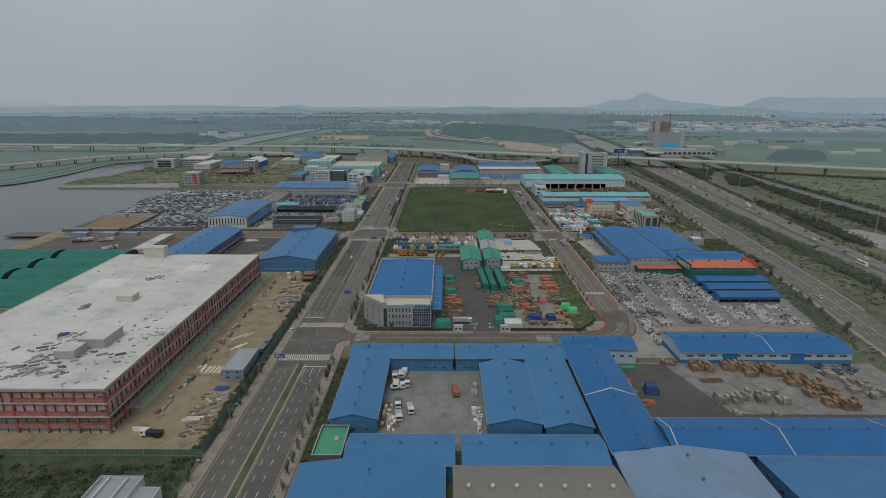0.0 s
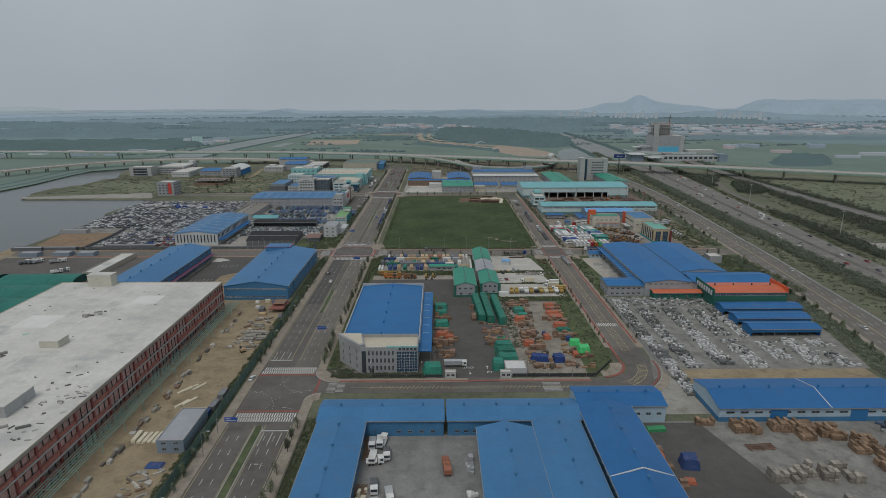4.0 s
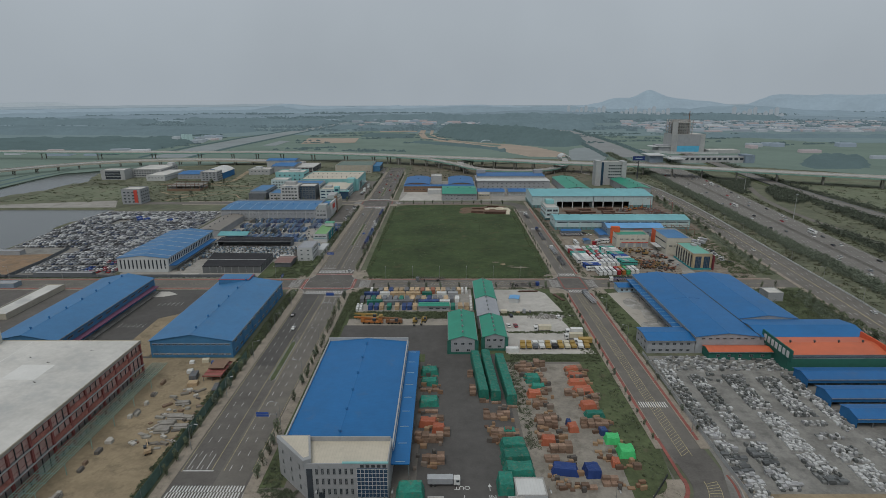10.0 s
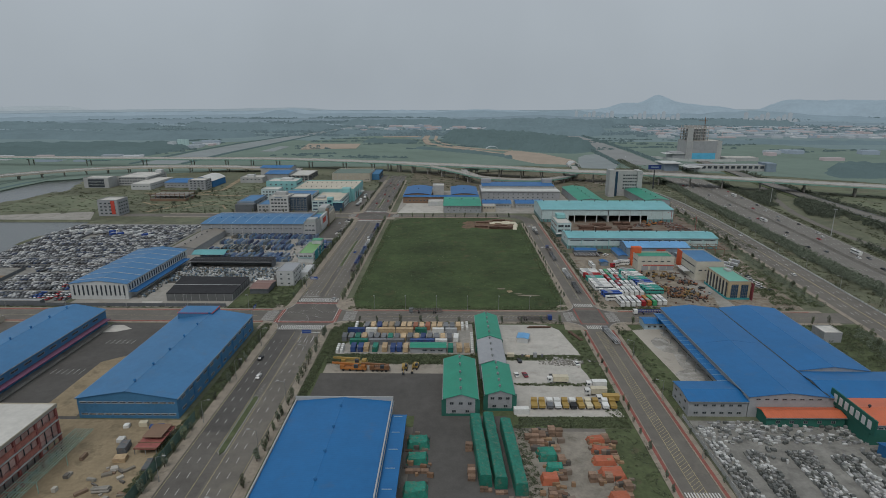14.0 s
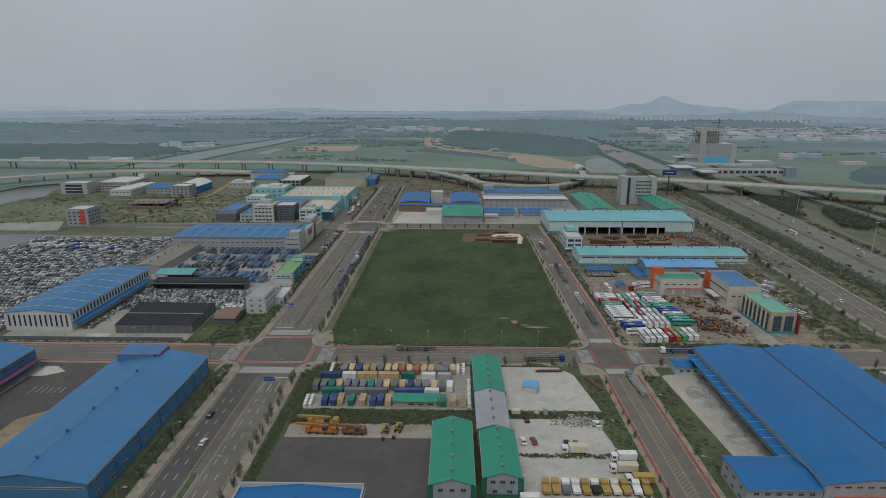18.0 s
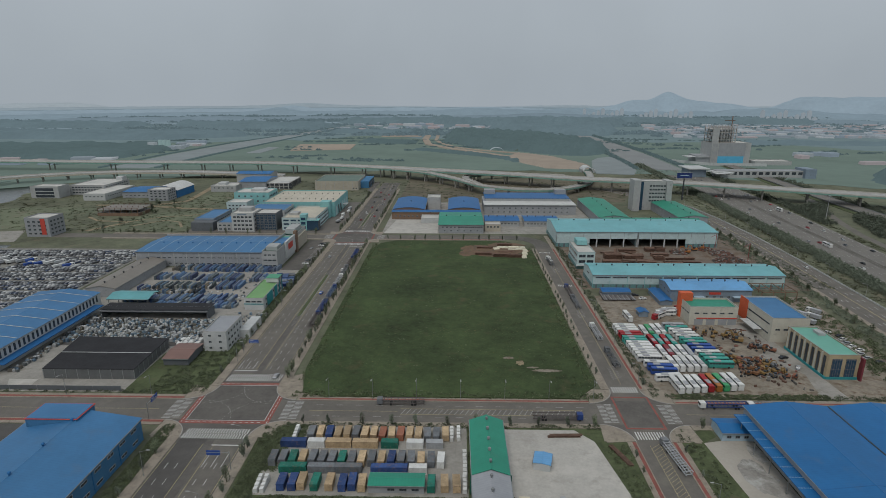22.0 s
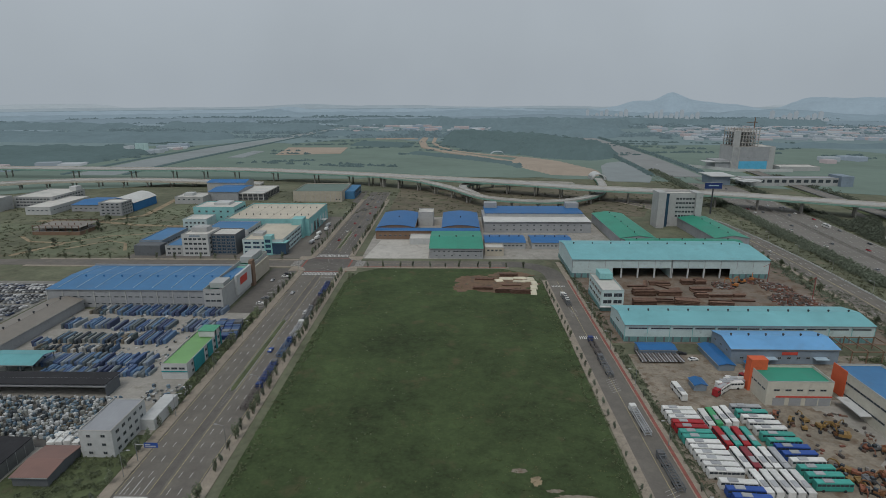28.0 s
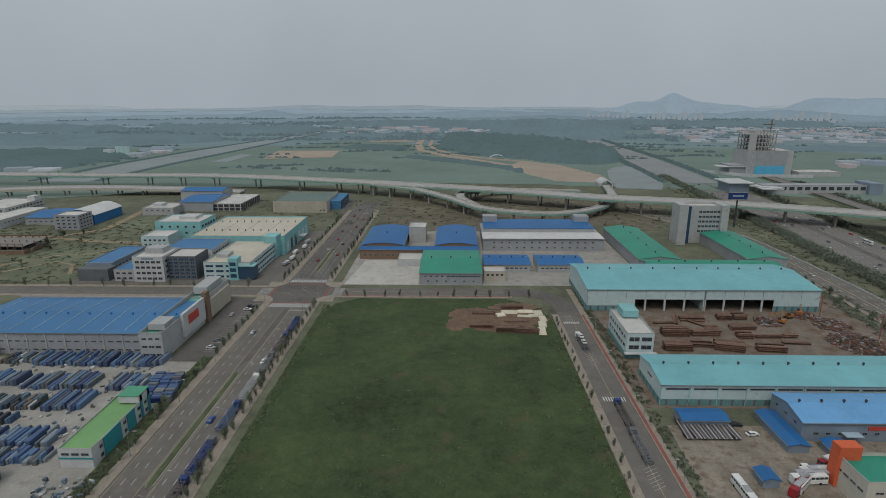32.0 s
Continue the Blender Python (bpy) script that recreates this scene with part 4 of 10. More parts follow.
# ---- blue complex in the foreground ----
BL = "long blue metal workshop hall of a joined complex"
G1 = "blue workshop complex"
for n, (x0, x1, y0, y1, e, r, ax, roof, v) in enumerate((
        (-59, -13, 256.5, 271, 6.4, 1.6, "x", "roof_steel_blue", 3), (-11.5, 37.5, 256.5, 271, 6.4, 1.6, "x", "roof_steel_blue", 4),
        (-58.5, -41.5, 208, 256.3, 6.2, 2.2, "y", "roof_steel_blue", 4), (-1, 18.4, 205, 252, 6.2, 2.4, "y", "roof_steel_blue", 4),
        (19.4, 36.2, 203, 256.3, 6.2, 2.2, "y", "roof_steel_blue", 5), (-49, -13.6, 181.5, 198, 6.6, 2.0, "x", "roof_steel_blue", 3),
        (-10.8, 36.2, 181.5, 198, 6.6, 2.0, "x", "roof_steel_blue", 4), (-62, -17, 140, 181, 7.2, 3.0, "y", "roof_steel_blue", 3),
        (38.2, 57.5, 186.5, 264, 7.4, 2.6, "y", "roof_blue2", 6), (58.6, 172, 187, 208, 7.0, 2.6, "x", "roof_blue2", 9),
        (38.4, 80, 130, 186, 8.0, 2.8, "y", "roof_greyblue", 5), (84.5, 160, 135, 185.5, 7.0, 3.0, "x", "roof_steel_blue", 6))):
    s, bx = shed("workshop_hall", BL, x0, x1, y0, y1, e, r, ax, "wall_steel_blue", roof, v, "wall_steel_blue", category="workshop", group=G1)
    if n == 0:
        windows(s, bx, "S", 1.4, 6, 1.6, 1.0, .42, .96)
        door(s, bx, "S", .52, 6, 4.2, "wall_steel_blue")
    if n == 1:
        windows(s, bx, "S", 1.4, 4, 1.6, 1.0, .04, .3)
    if n == 2:
        windows(s, bx, "E", 1.4, 7, 2.0, 1.0)
        windows(s, bx, "S", 1.6, 3, 1.5, 1.0)
    if n == 3:
        windows(s, bx, "W", 1.4, 7, 2.0, 1.0)
    if n == 8:
        windows(s, bx, "W", 5.6, 26, 1.8, 1.2, .01, .99, rim="wall_white")
        part("roof_joint", MB().extrude([(-9.9, 7.2), (0, 10.35), (9.9, 7.2), (9.9, 7.55), (0, 10.7), (-9.9, 7.55)], -2, -1.6, "y"), "wall_white", s)
    if n == 9:
        for x in (-55, -18, 20):
            part("roof_joint", MB().extrude([(-10.8, 6.95), (0, 9.95), (10.8, 6.95), (10.8, 7.2), (0, 10.2), (-10.8, 7.2)], x, x + .35, "x"), "wall_white", s)
        windows(s, bx, "S", 5.2, 24, 2.4, 1.0, .05, .99)
    if n == 11:
        windows(s, bx, "W", 4.6, 6, 2.0, 1.2)
s, bx = shed("barrel_hall", "grey-brown vaulted hall with white roof vents", -13.8, 36.4, 140, 180.5, 7.0, 3.0, "x", "wall_grey", "roof_brown", 0, curved=True, category="workshop")
for i in range(7):
    part("roof_vent", vent_mesh("wall_white", .55), None, s, loc=(-21 + i * 7, 7, 9.75))
s, bx = shed("annex", "low blue-roofed annex with white walls", 38.2, 71.5, 264.3, 279, 7.2, 1.6, "x", "wall_pale_blue", "roof_blue2", 3, "wall_blue", category="annex")
windows(s, bx, "S", 3.4, 3, 1.8, 1.0, .62, .98)
s, bx = flat_block("green_roof_block", "low street-side block with green painted flat roof", -61, -51, 189.5, 207, 4.4, "wall_darkgrey", "roof_dull_green_0", 0.8)
box_part(s, "roof_curb", -56.5, -51.4, 190, 196, 3.5, 4.1, "roof_dull_green_0")
box_part(s, "roof_hatch", -55, -53.6, 198.5, 200.5, 3.5, 4.2, "wall_beige")
s, bx = flat_block("site_house", "white flat-roofed block beside the avenue", -121, -108, 156, 174, 8, "wall_white", "roof_grey_0", 0.8)
for x in (-118.2, -112.6):
    box_part(s, "roof_fin", x - .25, x + .25, 156.4, 173.6, 7.2, 8.0, "wall_white")
box_part(s, "side_wing", -108, -101.5, 157.5, 171, 0, 6.6, "wall_white")
box_part(s, "side_wing_roof", -107.6, -101.9, 157.9, 170.6, 6.6, 6.7, "roof_grey_0")
slab("yard_court", rect(-41.5, -1, 198, 257), 0.08, "court", "grey concrete courtyard of the works", "yard")
slab("yard_timber", rect(57.5, 180, 208, 265), 0.07, "stone_yard", "concrete timber yard", "yard")
slab("yard_timber_drive", [(66, 264), (84, 264), (96, 222), (175, 222), (175, 208.5), (60, 208.5), (60, 264)], 0.085, "asphalt_dark", "dark asphalt drive through the timber yard", "yard")
s, bx = shed("timber_store", "long white and blue store with bright blue roof", 92, 171, 264.5, 287, 5.8, 2.2, "x", "wall_pale_blue", "roof_blue2", 8, "wall_blue", category="warehouse", skirt="wall_steel_blue", skirt_h=2.0)
windows(s, bx, "S", 3.6, 14, 3.2, 0.9, .02, .98)
for k in (.29, .68):
    door(s, bx, "S", k, 6.5, 4.8, "wall_blue")
part("roof_joint", MB().extrude([(-11.6, 5.75), (0, 8.25), (11.6, 5.75), (11.6, 5.95), (0, 8.45), (-11.6, 5.95)], 3, 3.35, "x"), "wall_white", s)
slab("yard_bare", rect(92, 180, 288, 307), 0.075, "earth", "bare earth strip by the stone yard", "yard")
slab("yard_stone", [(80, 298), (92, 307), (183, 307), (197, 386), (147, 402), (90, 402), (87, 352), (86, 320)], 0.07, "stone_yard", "dusty stone-cutter's yard", "yard")
slab("verge", [(71.5, 270), (92, 270), (91, 288), (88, 300), (72, 284)], 0.09, "concrete", "concrete apron by the bend", "yard")

# ---- blue hall complex to the east ----
for x0, x1, y0, y1, e, r, lab in ((113.5, 144, 405, 499, 8.6, 1.8, "west"), (144.4, 175, 427, 499, 8.6, 1.8, "east")):
    s, bx = shed("assembly_hall", "broad hall with low bright blue roof", x0, x1, y0, y1, e, r, "y", "wall_grey", "roof_blue", 0, category="warehouse", group="paired blue halls")
    if lab == "west":
        windows(s, bx, "S", 7.3, 8, 1.8, 0.7)
        part("roof_joint", MB().extrude([(-15.6, 8.6), (0, 10.45), (15.6, 8.6), (15.6, 8.75), (0, 10.65), (-15.6, 8.75)], 1, 1.3, "y"), "roof_blue2_1", s)
        box_part(s, "side_canopy", 109, 113.5, 421, 497, 6.1, 6.4, "roof_blue_1")
        for i in range(16):
            y = 422 + i * 4.95
            if i % 2 == 0:
                box_part(s, "canopy_post", 109.1, 109.35, y, y + .25, 0, 6.1, "steel")
            box_part(s, "canopy_beam", 109, 113.5, y, y + .1, 6.4, 6.5, "wall_pale_blue")
        box_part(s, "valley_gutter", 143.9, 144.5, 405, 499, 8.5, 8.9, "dark_steel")
s, bx = shed("assembly_hall", "lower blue-roofed cross hall", 144.4, 196, 405.5, 426.5, 8.2, 1.6, "x", "wall_grey", "roof_blue", 0, category="warehouse")
s, bx = shed("works_office", "two-storey grey works office with blue roof", 90.5, 113.2, 405, 420.5, 6.6, .9, "x", "wall_grey", "roof_blue", 0, category="office")
for z in (1.2, 4.4):
    windows(s, bx, "S", z, 6, 1.7, 1.0)
    windows(s, bx, "W", z, 3, 1.7, 1.0)
s, bx = shed("showroom", "dark green showroom with orange-red roof and sign wall", 147, 191.6, 387, 405, 8.2, 1.4, "x", "wall_green", "roof_orange", 4, category="building")
windows(s, bx, "S", 6.3, 22, 1.7, 1.0, .02, .98, rim="wall_white")
box_part(s, "sign_wall", 146.4, 146.9, 384, 408, 5.5, 11.3, "wall_dark_green")
for i in range(7):
    box_part(s, "sign_bar", 146.2, 146.4, 386 + i * 3, 387.8 + i * 3, 7, 10, "wall_white")
box_part(s, "parapet", 191.4, 192, 386.6, 405.4, 8, 11.2, "wall_orange")
s, bx = shed("showroom_annex", "low green lean-to with orange roof", 117, 146.4, 398, 404.8, 4.2, .9, "x", "wall_green", "roof_orange", 0, category="annex")
windows(s, bx, "S", 1.6, 5, 1.6, 1.2)
for y0, y1, x1 in ((372, 382, 192), (357, 366.5, 187), (342.5, 352, 183)):
    s, bx = shed("open_store", "low open-fronted store with bright blue roof", 147, x1, y0, y1, 4.2, 1.1, "x", "wall_blue", "roof_blue2", 0, category="shed", open_sides="S", group="three low stores")
    part("fascia", MB().box(bx[0], bx[1], bx[2] - .1, bx[2] + .1, 2.4, 4.2), "wall_blue", s)
    for i in range(7):
        part("post", MB().box(bx[0] + .2 + i * (bx[1] * 2 - .4) / 6 - .12, bx[0] + .2 + i * (bx[1] * 2 - .4) / 6 + .12, bx[2], bx[2] + .25, 0, 3.6), "steel", s)
slab("verge", [(86.8, 404), (100, 421), (99.5, 432), (95, 488), (101, 492), (101, 499), (87, 490)], 0.08, "verge", "weedy brown verge along the street", "grass")
for x, y, rx, ry in ((109.5, 449, 4, 17), (105, 470, 5, 9), (104, 438, 5, 5), (110.5, 482, 2.5, 5)):
    pts = [(x + rx * math.cos(a) * (1 + .35 * noise.noise(Vector((math.cos(a) * 2, math.sin(a) * 2, x)))), y + ry * math.sin(a) * (1 + .35 * noise.noise(Vector((math.cos(a) * 2, math.sin(a) * 2, y))))) for a in [2 * math.pi * i / 30 for i in range(30)]]
    slab("oil_stain", pts, .09 + .0005 * rx, "oil", "dark oil stain on the pale forecourt", "stain", bottom=.0)
s, bx = flat_block("grey_hut", "small grey flat-roofed hut among trees", 187, 196, 474, 484, 5.4, "wall_grey", "roof_concrete", .2)
slab("yard_hall", [(95, 488), (113, 492), (113, 421), (100, 421)], 0.085, "tan_forecourt", "pale tan concrete forecourt", "yard")
s, bx = shed("gate_lodge", "small lodge with blue roof by the street", 102, 116, 489.5, 498.5, 3.4, .8, "x", "wall_pale_blue", "roof_blue", 0, category="lodge")
windows(s, bx, "S", 1.2, 4, 1.6, 1.1)
slab("verge", [(176, 408), (212, 404), (219, 497), (176, 497)], 0.05, "verge", "scrubby grass corner", "grass")

# ---- bus depot block ----
slab("yard_bus", [(86.6, 519), (205, 519), (222, 640), (92, 640), (88, 560)], 0.07, "plant_earth", "oil-stained bus and plant yard", "yard")
slab("yard_bus_drive", [(156, 519), (168, 519), (166, 600), (150, 600), (150, 560), (162, 540)], 0.085, "concrete", "dusty concrete drive", "yard")
slab("yard_bus_earth", [(127, 528), (158, 524), (161, 540), (150, 558), (160, 566), (152, 592), (131, 590), (128, 560)], 0.088, "plant_earth", "rusty earth under parked plant", "yard")
s, bx = flat_block("repair_shop", "cream repair shop with green flat roof and red tower", 132.2, 157.8, 595.5, 609.6, 10.4, "wall_cream", "roof_green_0", .9)
box_part(s, "sign_tower", 131.2, 138, 607, 611, 0, 14, "wall_orange")
box_part(s, "red_band", 136, 157.9, 595.35, 595.5, 3.6, 4.2, "wall_red")
windows(s, bx, "S", 6.4, 5, 2.4, .8)
windows(s, bx, "W", 6.0, 4, 2.4, .8)
for k in (.2, .45, .7, .9):
    door(s, bx, "S", k, 4.6, 3.2, "wall_grey")
s, bx = flat_block("service_building", "cream two-storey building with blue flat roof", 164, 182.6, 574, 606, 13, "wall_cream", "roof_steel_blue_0", .7)
windows(s, bx, "W", 8.6, 8, 3.4, .9)
windows(s, bx, "W", 3.6, 8, 3.4, .9)
windows(s, bx, "S", 6.4, 4, 2.4, 1.0)
box_part(s, "red_panel", 163.7, 164, 598, 606.2, 2, 13.6, "wall_orange")
box_part(s, "canopy", 159.6, 163.9, 582, 596, 3.6, 3.9, "wall_white")
s, bx = flat_block("showroom", "tan showroom with dark glass bays and sea-green roof", 166.5, 180, 535, 566, 11.6, "wall_tan", "roof_sea_green_0", .4)
for i in range(7):
    y = 536.6 + i * 4.2
    box_part(s, "glass_bay", 166.25, 166.5, y, y + 1.5, .6, 10.2, "glass")
    box_part(s, "cream_strip", 166.15, 166.5, y + 2.2, y + 3.2, 0, 11.2, "wall_cream")
for x in (168.2, 174.2):
    g2 = box_part(s, "glass_bay", x, x + 4.2, 534.75, 535, .6, 9.6, "glass_blue")
    for k in range(5):
        part("mullion", MB().box(x - 173.25 + k * 1.02, x - 173.15 + k * 1.02, -15.85, -15.75, .6, 9.6), "wall_darkgrey", g2)
    for k in range(4):
        part("transom", MB().box(x - 173.25, x - 169.05, -15.84, -15.76, 2.6 + k * 2.2, 2.7 + k * 2.2), "wall_darkgrey", g2)
box_part(s, "plinth", 165.9, 166.5, 535, 566, 0, 1.2, "wall_teal_dark")
box_part(s, "plinth", 166.5, 180, 534.5, 535, 0, 1.2, "wall_teal_dark")
box_part(s, "roof_unit", 175, 178, 556, 561, 11.2, 12.4, "wall_pale_grey")
box_part(s, "sign_wall", 180.2, 181, 533, 557, 0, 10.5, "wall_maroon")
for i in range(7):
    box_part(s, "sign_bar", 181, 181.15, 535 + i * 3, 537 + i * 3, 7.8, 9.6, "wall_white")
    box_part(s, "sign_bar", 180.05, 180.2, 535 + i * 3, 537 + i * 3, 7.8, 9.6, "wall_white")
s.location.x += 1.6
s.location.y += 1.4
s, bx = shed("garage", "blue-grey garage with pale blue roof", 135.2, 183.5, 631, 651, 7.4, 2.0, "x", "wall_greyblue", "roof_pale_blue", 6, category="garage")
windows(s, bx, "S", 2.6, 10, 1.7, 1.0)
windows(s, bx, "W", 4.6, 3, 1.7, 1.0)
box_part(s, "red_sign", 158, 165, 630.8, 631, 4.6, 6.0, "wall_red")
for k in (149, 172):
    box_part(s, "door_canopy", k, k + 6, 628, 631, 3.4, 3.7, "wall_pale_blue")
for x0, x1, y0, y1 in ((97, 114, 639, 647), (127, 134, 624, 646), (140, 147, 614, 628), (109, 114, 606, 612)):
    s, bx = shed("shelter", "small shelter with bright blue roof", x0, x1, y0, y1, 2.8, .7, "x" if x1 - x0 > y1 - y0 else "y", "wall_greyblue", "roof_blue2", 0, category="shelter")

# ---- teal steelworks ----
M["plinth_teal"] = mat("faded_teal_panels", (.13, .25, .25), .6, vary=.15, scale=.4)
M["steel_ground"] = mat("rust_stained_yard", (.175, .145, .118), .95, vary=.3, scale=.06, fine=.8, bump=.3, dirt=(.13, .085, .055), dirt_amount=.35)
slab("yard_steel", [(88, 652), (232, 652), (240, 800), (242, 850), (90, 805)], 0.07, "steel_ground", "rust-stained steel stockyard", "yard")
s, bx = shed("steel_hall", "long hall with pale teal roof and high strip windows", 94, 215.6, 654, 680, 9.0, 2.2, "x", "wall_pale_teal", "roof_teal", 12, category="hall", skirt="plinth_teal", skirt_h=2.8)
for i in range(28):
    part("plinth_slot", MB().box(bx[0] + 2 + i * 4.3, bx[0] + 2.9 + i * 4.3, bx[2] - .1, bx[2] - .06, .1, 2.6), "wall_darkgrey", s)
for i in range(6):
    part("plinth_slot", MB().box(bx[0] - .1, bx[0] - .06, bx[2] + 2 + i * 4.2, bx[2] + 2.9 + i * 4.2, .1, 2.6), "wall_darkgrey", s)
windows(s, bx, "S", 6.8, 11, 9.6, .8, .01, .99)
windows(s, bx, "W", 6.2, 1, 5, .8, .3, .7)
for i in range(12):
    xx = bx[0] + (i + .0) * (2 * bx[1]) / 11
    part("pilaster", MB().box(xx - .15, xx + .15, bx[2] - .12, bx[2], 0, 9), "wall_teal", s)
for n, (x0, x1) in enumerate(((88.2, 153.8), (154.4, 218))):
    s, bx = shed("steel_hall", "tall hall with pale teal roof and open loading front", x0, x1, 754.5, 804, 12.7, 2.7, "x", "wall_pale_teal", "roof_teal", 5, category="hall", open_sides="S", group="twin steel halls", ridge_at=.6)
    part("front_band", MB().box(bx[0], bx[1], bx[2], bx[2] + .3, 6.9, 12.6), "wall_pale_teal", s)
    u, v = (bx[0], bx[0] + 27) if n == 0 else (bx[1] - 25.4, bx[1])
    part("front_wall", MB().box(u, v, bx[2], bx[2] + .3, 0, 6.9), "wall_pale_teal", s)
    part("plinth", MB().box(u, v, bx[2] - .1, bx[2], 0, 3.2), "plinth_teal", s)
    for i in range(6):
        part("plinth_slot", MB().box(u + 1.6 + i * 4.3, u + 2.8 + i * 4.3, bx[2] - .14, bx[2] - .1, .1, 3.0), "wall_darkgrey", s)
    for i in range(7):
        xx = bx[0] + i * 2 * bx[1] / 6
        part("seam", MB().box(xx - .12, xx + .12, bx[2] - .1, bx[2] + .002, 6.9, 12.6), "wall_grey", s)
        if not u - .5 < xx < v + .5:
            part("column", MB().box(xx - .45, xx + .45, bx[2] - .1, bx[2] + .8, 0, 6.9), "wall_white", s)
    if n == 0:
        part("plinth", MB().box(bx[0] - .1, bx[0], bx[2], bx[3], 0, 3.2), "plinth_teal", s)
        for i in range(11):
            part("plinth_slot", MB().box(bx[0] - .14, bx[0] - .1, bx[2] + 1.6 + i * 4.4, bx[2] + 2.8 + i * 4.4, .1, 3.0), "wall_darkgrey", s)
s, bx = flat_block("works_office", "three-storey white and teal works office", 92.6, 105, 694.5, 725, 12.6, "wall_pale_teal", "roof_concrete", .8)
for z in (4.6, 8.6):
    windows(s, bx, "S", z, 2, 4.8, 2.2, .04, .96, rim="wall_white")
    windows(s, bx, "W", z, 7, 2.9, 1.9, rim="wall_white")
box_part(s, "base_band", 92.4, 105.2, 694.3, 694.5, .2, 2.6, "plinth_teal")
box_part(s, "base_band", 92.4, 92.6, 694.3, 725, .2, 2.6, "plinth_teal")
box_part(s, "entrance_canopy", 91.6, 106.4, 692.4, 694.5, 2.9, 3.3, "wall_white")
box_part(s, "roof_room", 96, 103.6, 714, 724, 12.5, 16, "wall_teal")
for x0, x1, y0, y1, ax in ((141, 169, 829, 925, "y"), (141, 228, 805, 828, "x"), (216, 243, 830, 912, "y")):
    s, bx = shed("green_roof_hall", "hall with emerald green roof", x0, x1, y0, y1, 8.6, 2.0, ax, "wall_grey", "roof_green", 5, category="hall", group="green-roofed halls")
s, bx = flat_block("tower_office", "tall grey office slab with punched windows", 200, 232, 908, 922, 31, "wall_pale_grey", "roof_concrete", 1.0)
for z in range(5):
    windows(s, bx, "S", 9 + z * 4, 6, 2.4, 1.8, .4, .95)
box_part(s, "stair_tower", 194, 201, 900, 916, 0, 33, "wall_pale_grey")
box_part(s, "glass_slot", 201, 206, 906.4, 908, 0, 30.6, "glass_blue")
box_part(s, "side_fin", 230, 236, 905, 922.4, 0, 31.6, "wall_pale_grey")

# ---- blocks north of the meadow ----
slab("yard_north", rect(-60, 140, 797, 945), 0.06, "concrete", "concrete works yards", "yard")
slab("yard_north_white", [(-58, 798), (-10, 798), (-10, 853), (-52, 853)], 0.08, "concrete_white", "pale concrete forecourt", "yard")
s, bx = shed("green_factory", "grey factory with green roof", -9, 31, 798, 853, 7.8, 2.0, "x", "wall_grey", "roof_green", 3, category="factory")
windows(s, bx, "S", 5.2, 5, 1.4, 1.0, .05, .5)
windows(s, bx, "S", 5.2, 12, 1.6, .9, .45, .98)
windows(s, bx, "S", 2.0, 6, 1.4, 1.0)
for x0, x1 in ((-57, -25), (-1, 31)):
    s, bx = shed("blue_hall", "hall with vaulted blue roof", x0, x1, 866, 928, 8, 2.0, "y", "wall_brown", "roof_blue2", 1, curved=True, category="hall")
s, bx = shed("blue_front_hall", "brick-walled hall with blue front roof", -57, 31, 856, 866, 7.4, 1.0, "x", "wall_brown", "roof_blue2", 0, category="hall")
windows(s, bx, "S", 2.6, 10, 2.0, 1.2, .02, .5)
s, bx = flat_block("service_tower", "pale service tower among the roofs", -24, -10, 905, 925, 13, "wall_pale_grey")
s, bx = flat_block("canteen", "white flat-roofed canteen in the works yard", -27, -10, 838, 855, 5, "wall_white")
s, bx = shed("grey_factory", "long grey factory with blue roof and clerestory", 36, 130, 880, 936, 9.2, .8, "x", "wall_grey", "roof_grey", 0, category="factory")
windows(s, bx, "S", 6.2, 14, 1.6, 1.2)
windows(s, bx, "S", 2.2, 14, 1.6, 1.2)
box_part(s, "roof_deck", 35.6, 130.4, 879.6, 901.4, 9.95, 10.1, "roof_white_0")
box_part(s, "upper_storey", 38, 127, 902, 936, 9, 13, "wall_pale_grey")
box_part(s, "upper_roof", 37.4, 127.6, 901.4, 936.6, 13, 13.3, "roof_blue2_0")
for x in (38, 116):
    box_part(s, "roof_tower", x, x + 12, 926, 936, 13, 18, "wall_grey")
for x0, x1 in ((34, 66), (71, 103)):
    s, bx = shed("small_works", "low works with bright blue roof", x0, x1, 826, 851, 5.2, 1.5, "x", "wall_pale_grey", "roof_blue2", 4, category="workshop", group="pair of low works")
    windows(s, bx, "S", 2.2, 9, 2.2, 1.0)
s, bx = flat_block("guard_office", "small beige gate office", 33, 47, 806, 818, 6.6, "wall_beige")
windows(s, bx, "S", 3.6, 4, 1.8, 1.4)

# ---- west side, north of the middle street ----
slab("yard_sorting", rect(-197, -118, 563, 596), .075, "asphalt_dark", "dark dirty ground of the scrap yard", "yard")
slab("yard_recycling", rect(-232, -100, 519, 692), 0.06, "concrete", "stained recycling yard", "yard")
slab("yard_cars", [(-246, 525), (-236, 525), (-234, 740), (-362, 742), (-366, 690), (-356, 580), (-330, 525)], 0.07, "stone_yard", "huge vehicle storage yard", "yard")
s, bx = shed("blue_white_hall", "white hall with striped blue roof and dark upright slots", -235, -199.5, 532, 612, 10, 2.0, "y", "wall_white", "roof_steel_blue", 0, category="hall")
for i in range(7):
    y = 537 + i * 11.2
    part("roof_light", MB().extrude([(-17.6, 10.32), (0, 12.3), (17.6, 10.32), (17.6, 10.4), (0, 12.42), (-17.6, 10.4)], y - 571.5, y - 571.1, "y"), "wall_white", s)
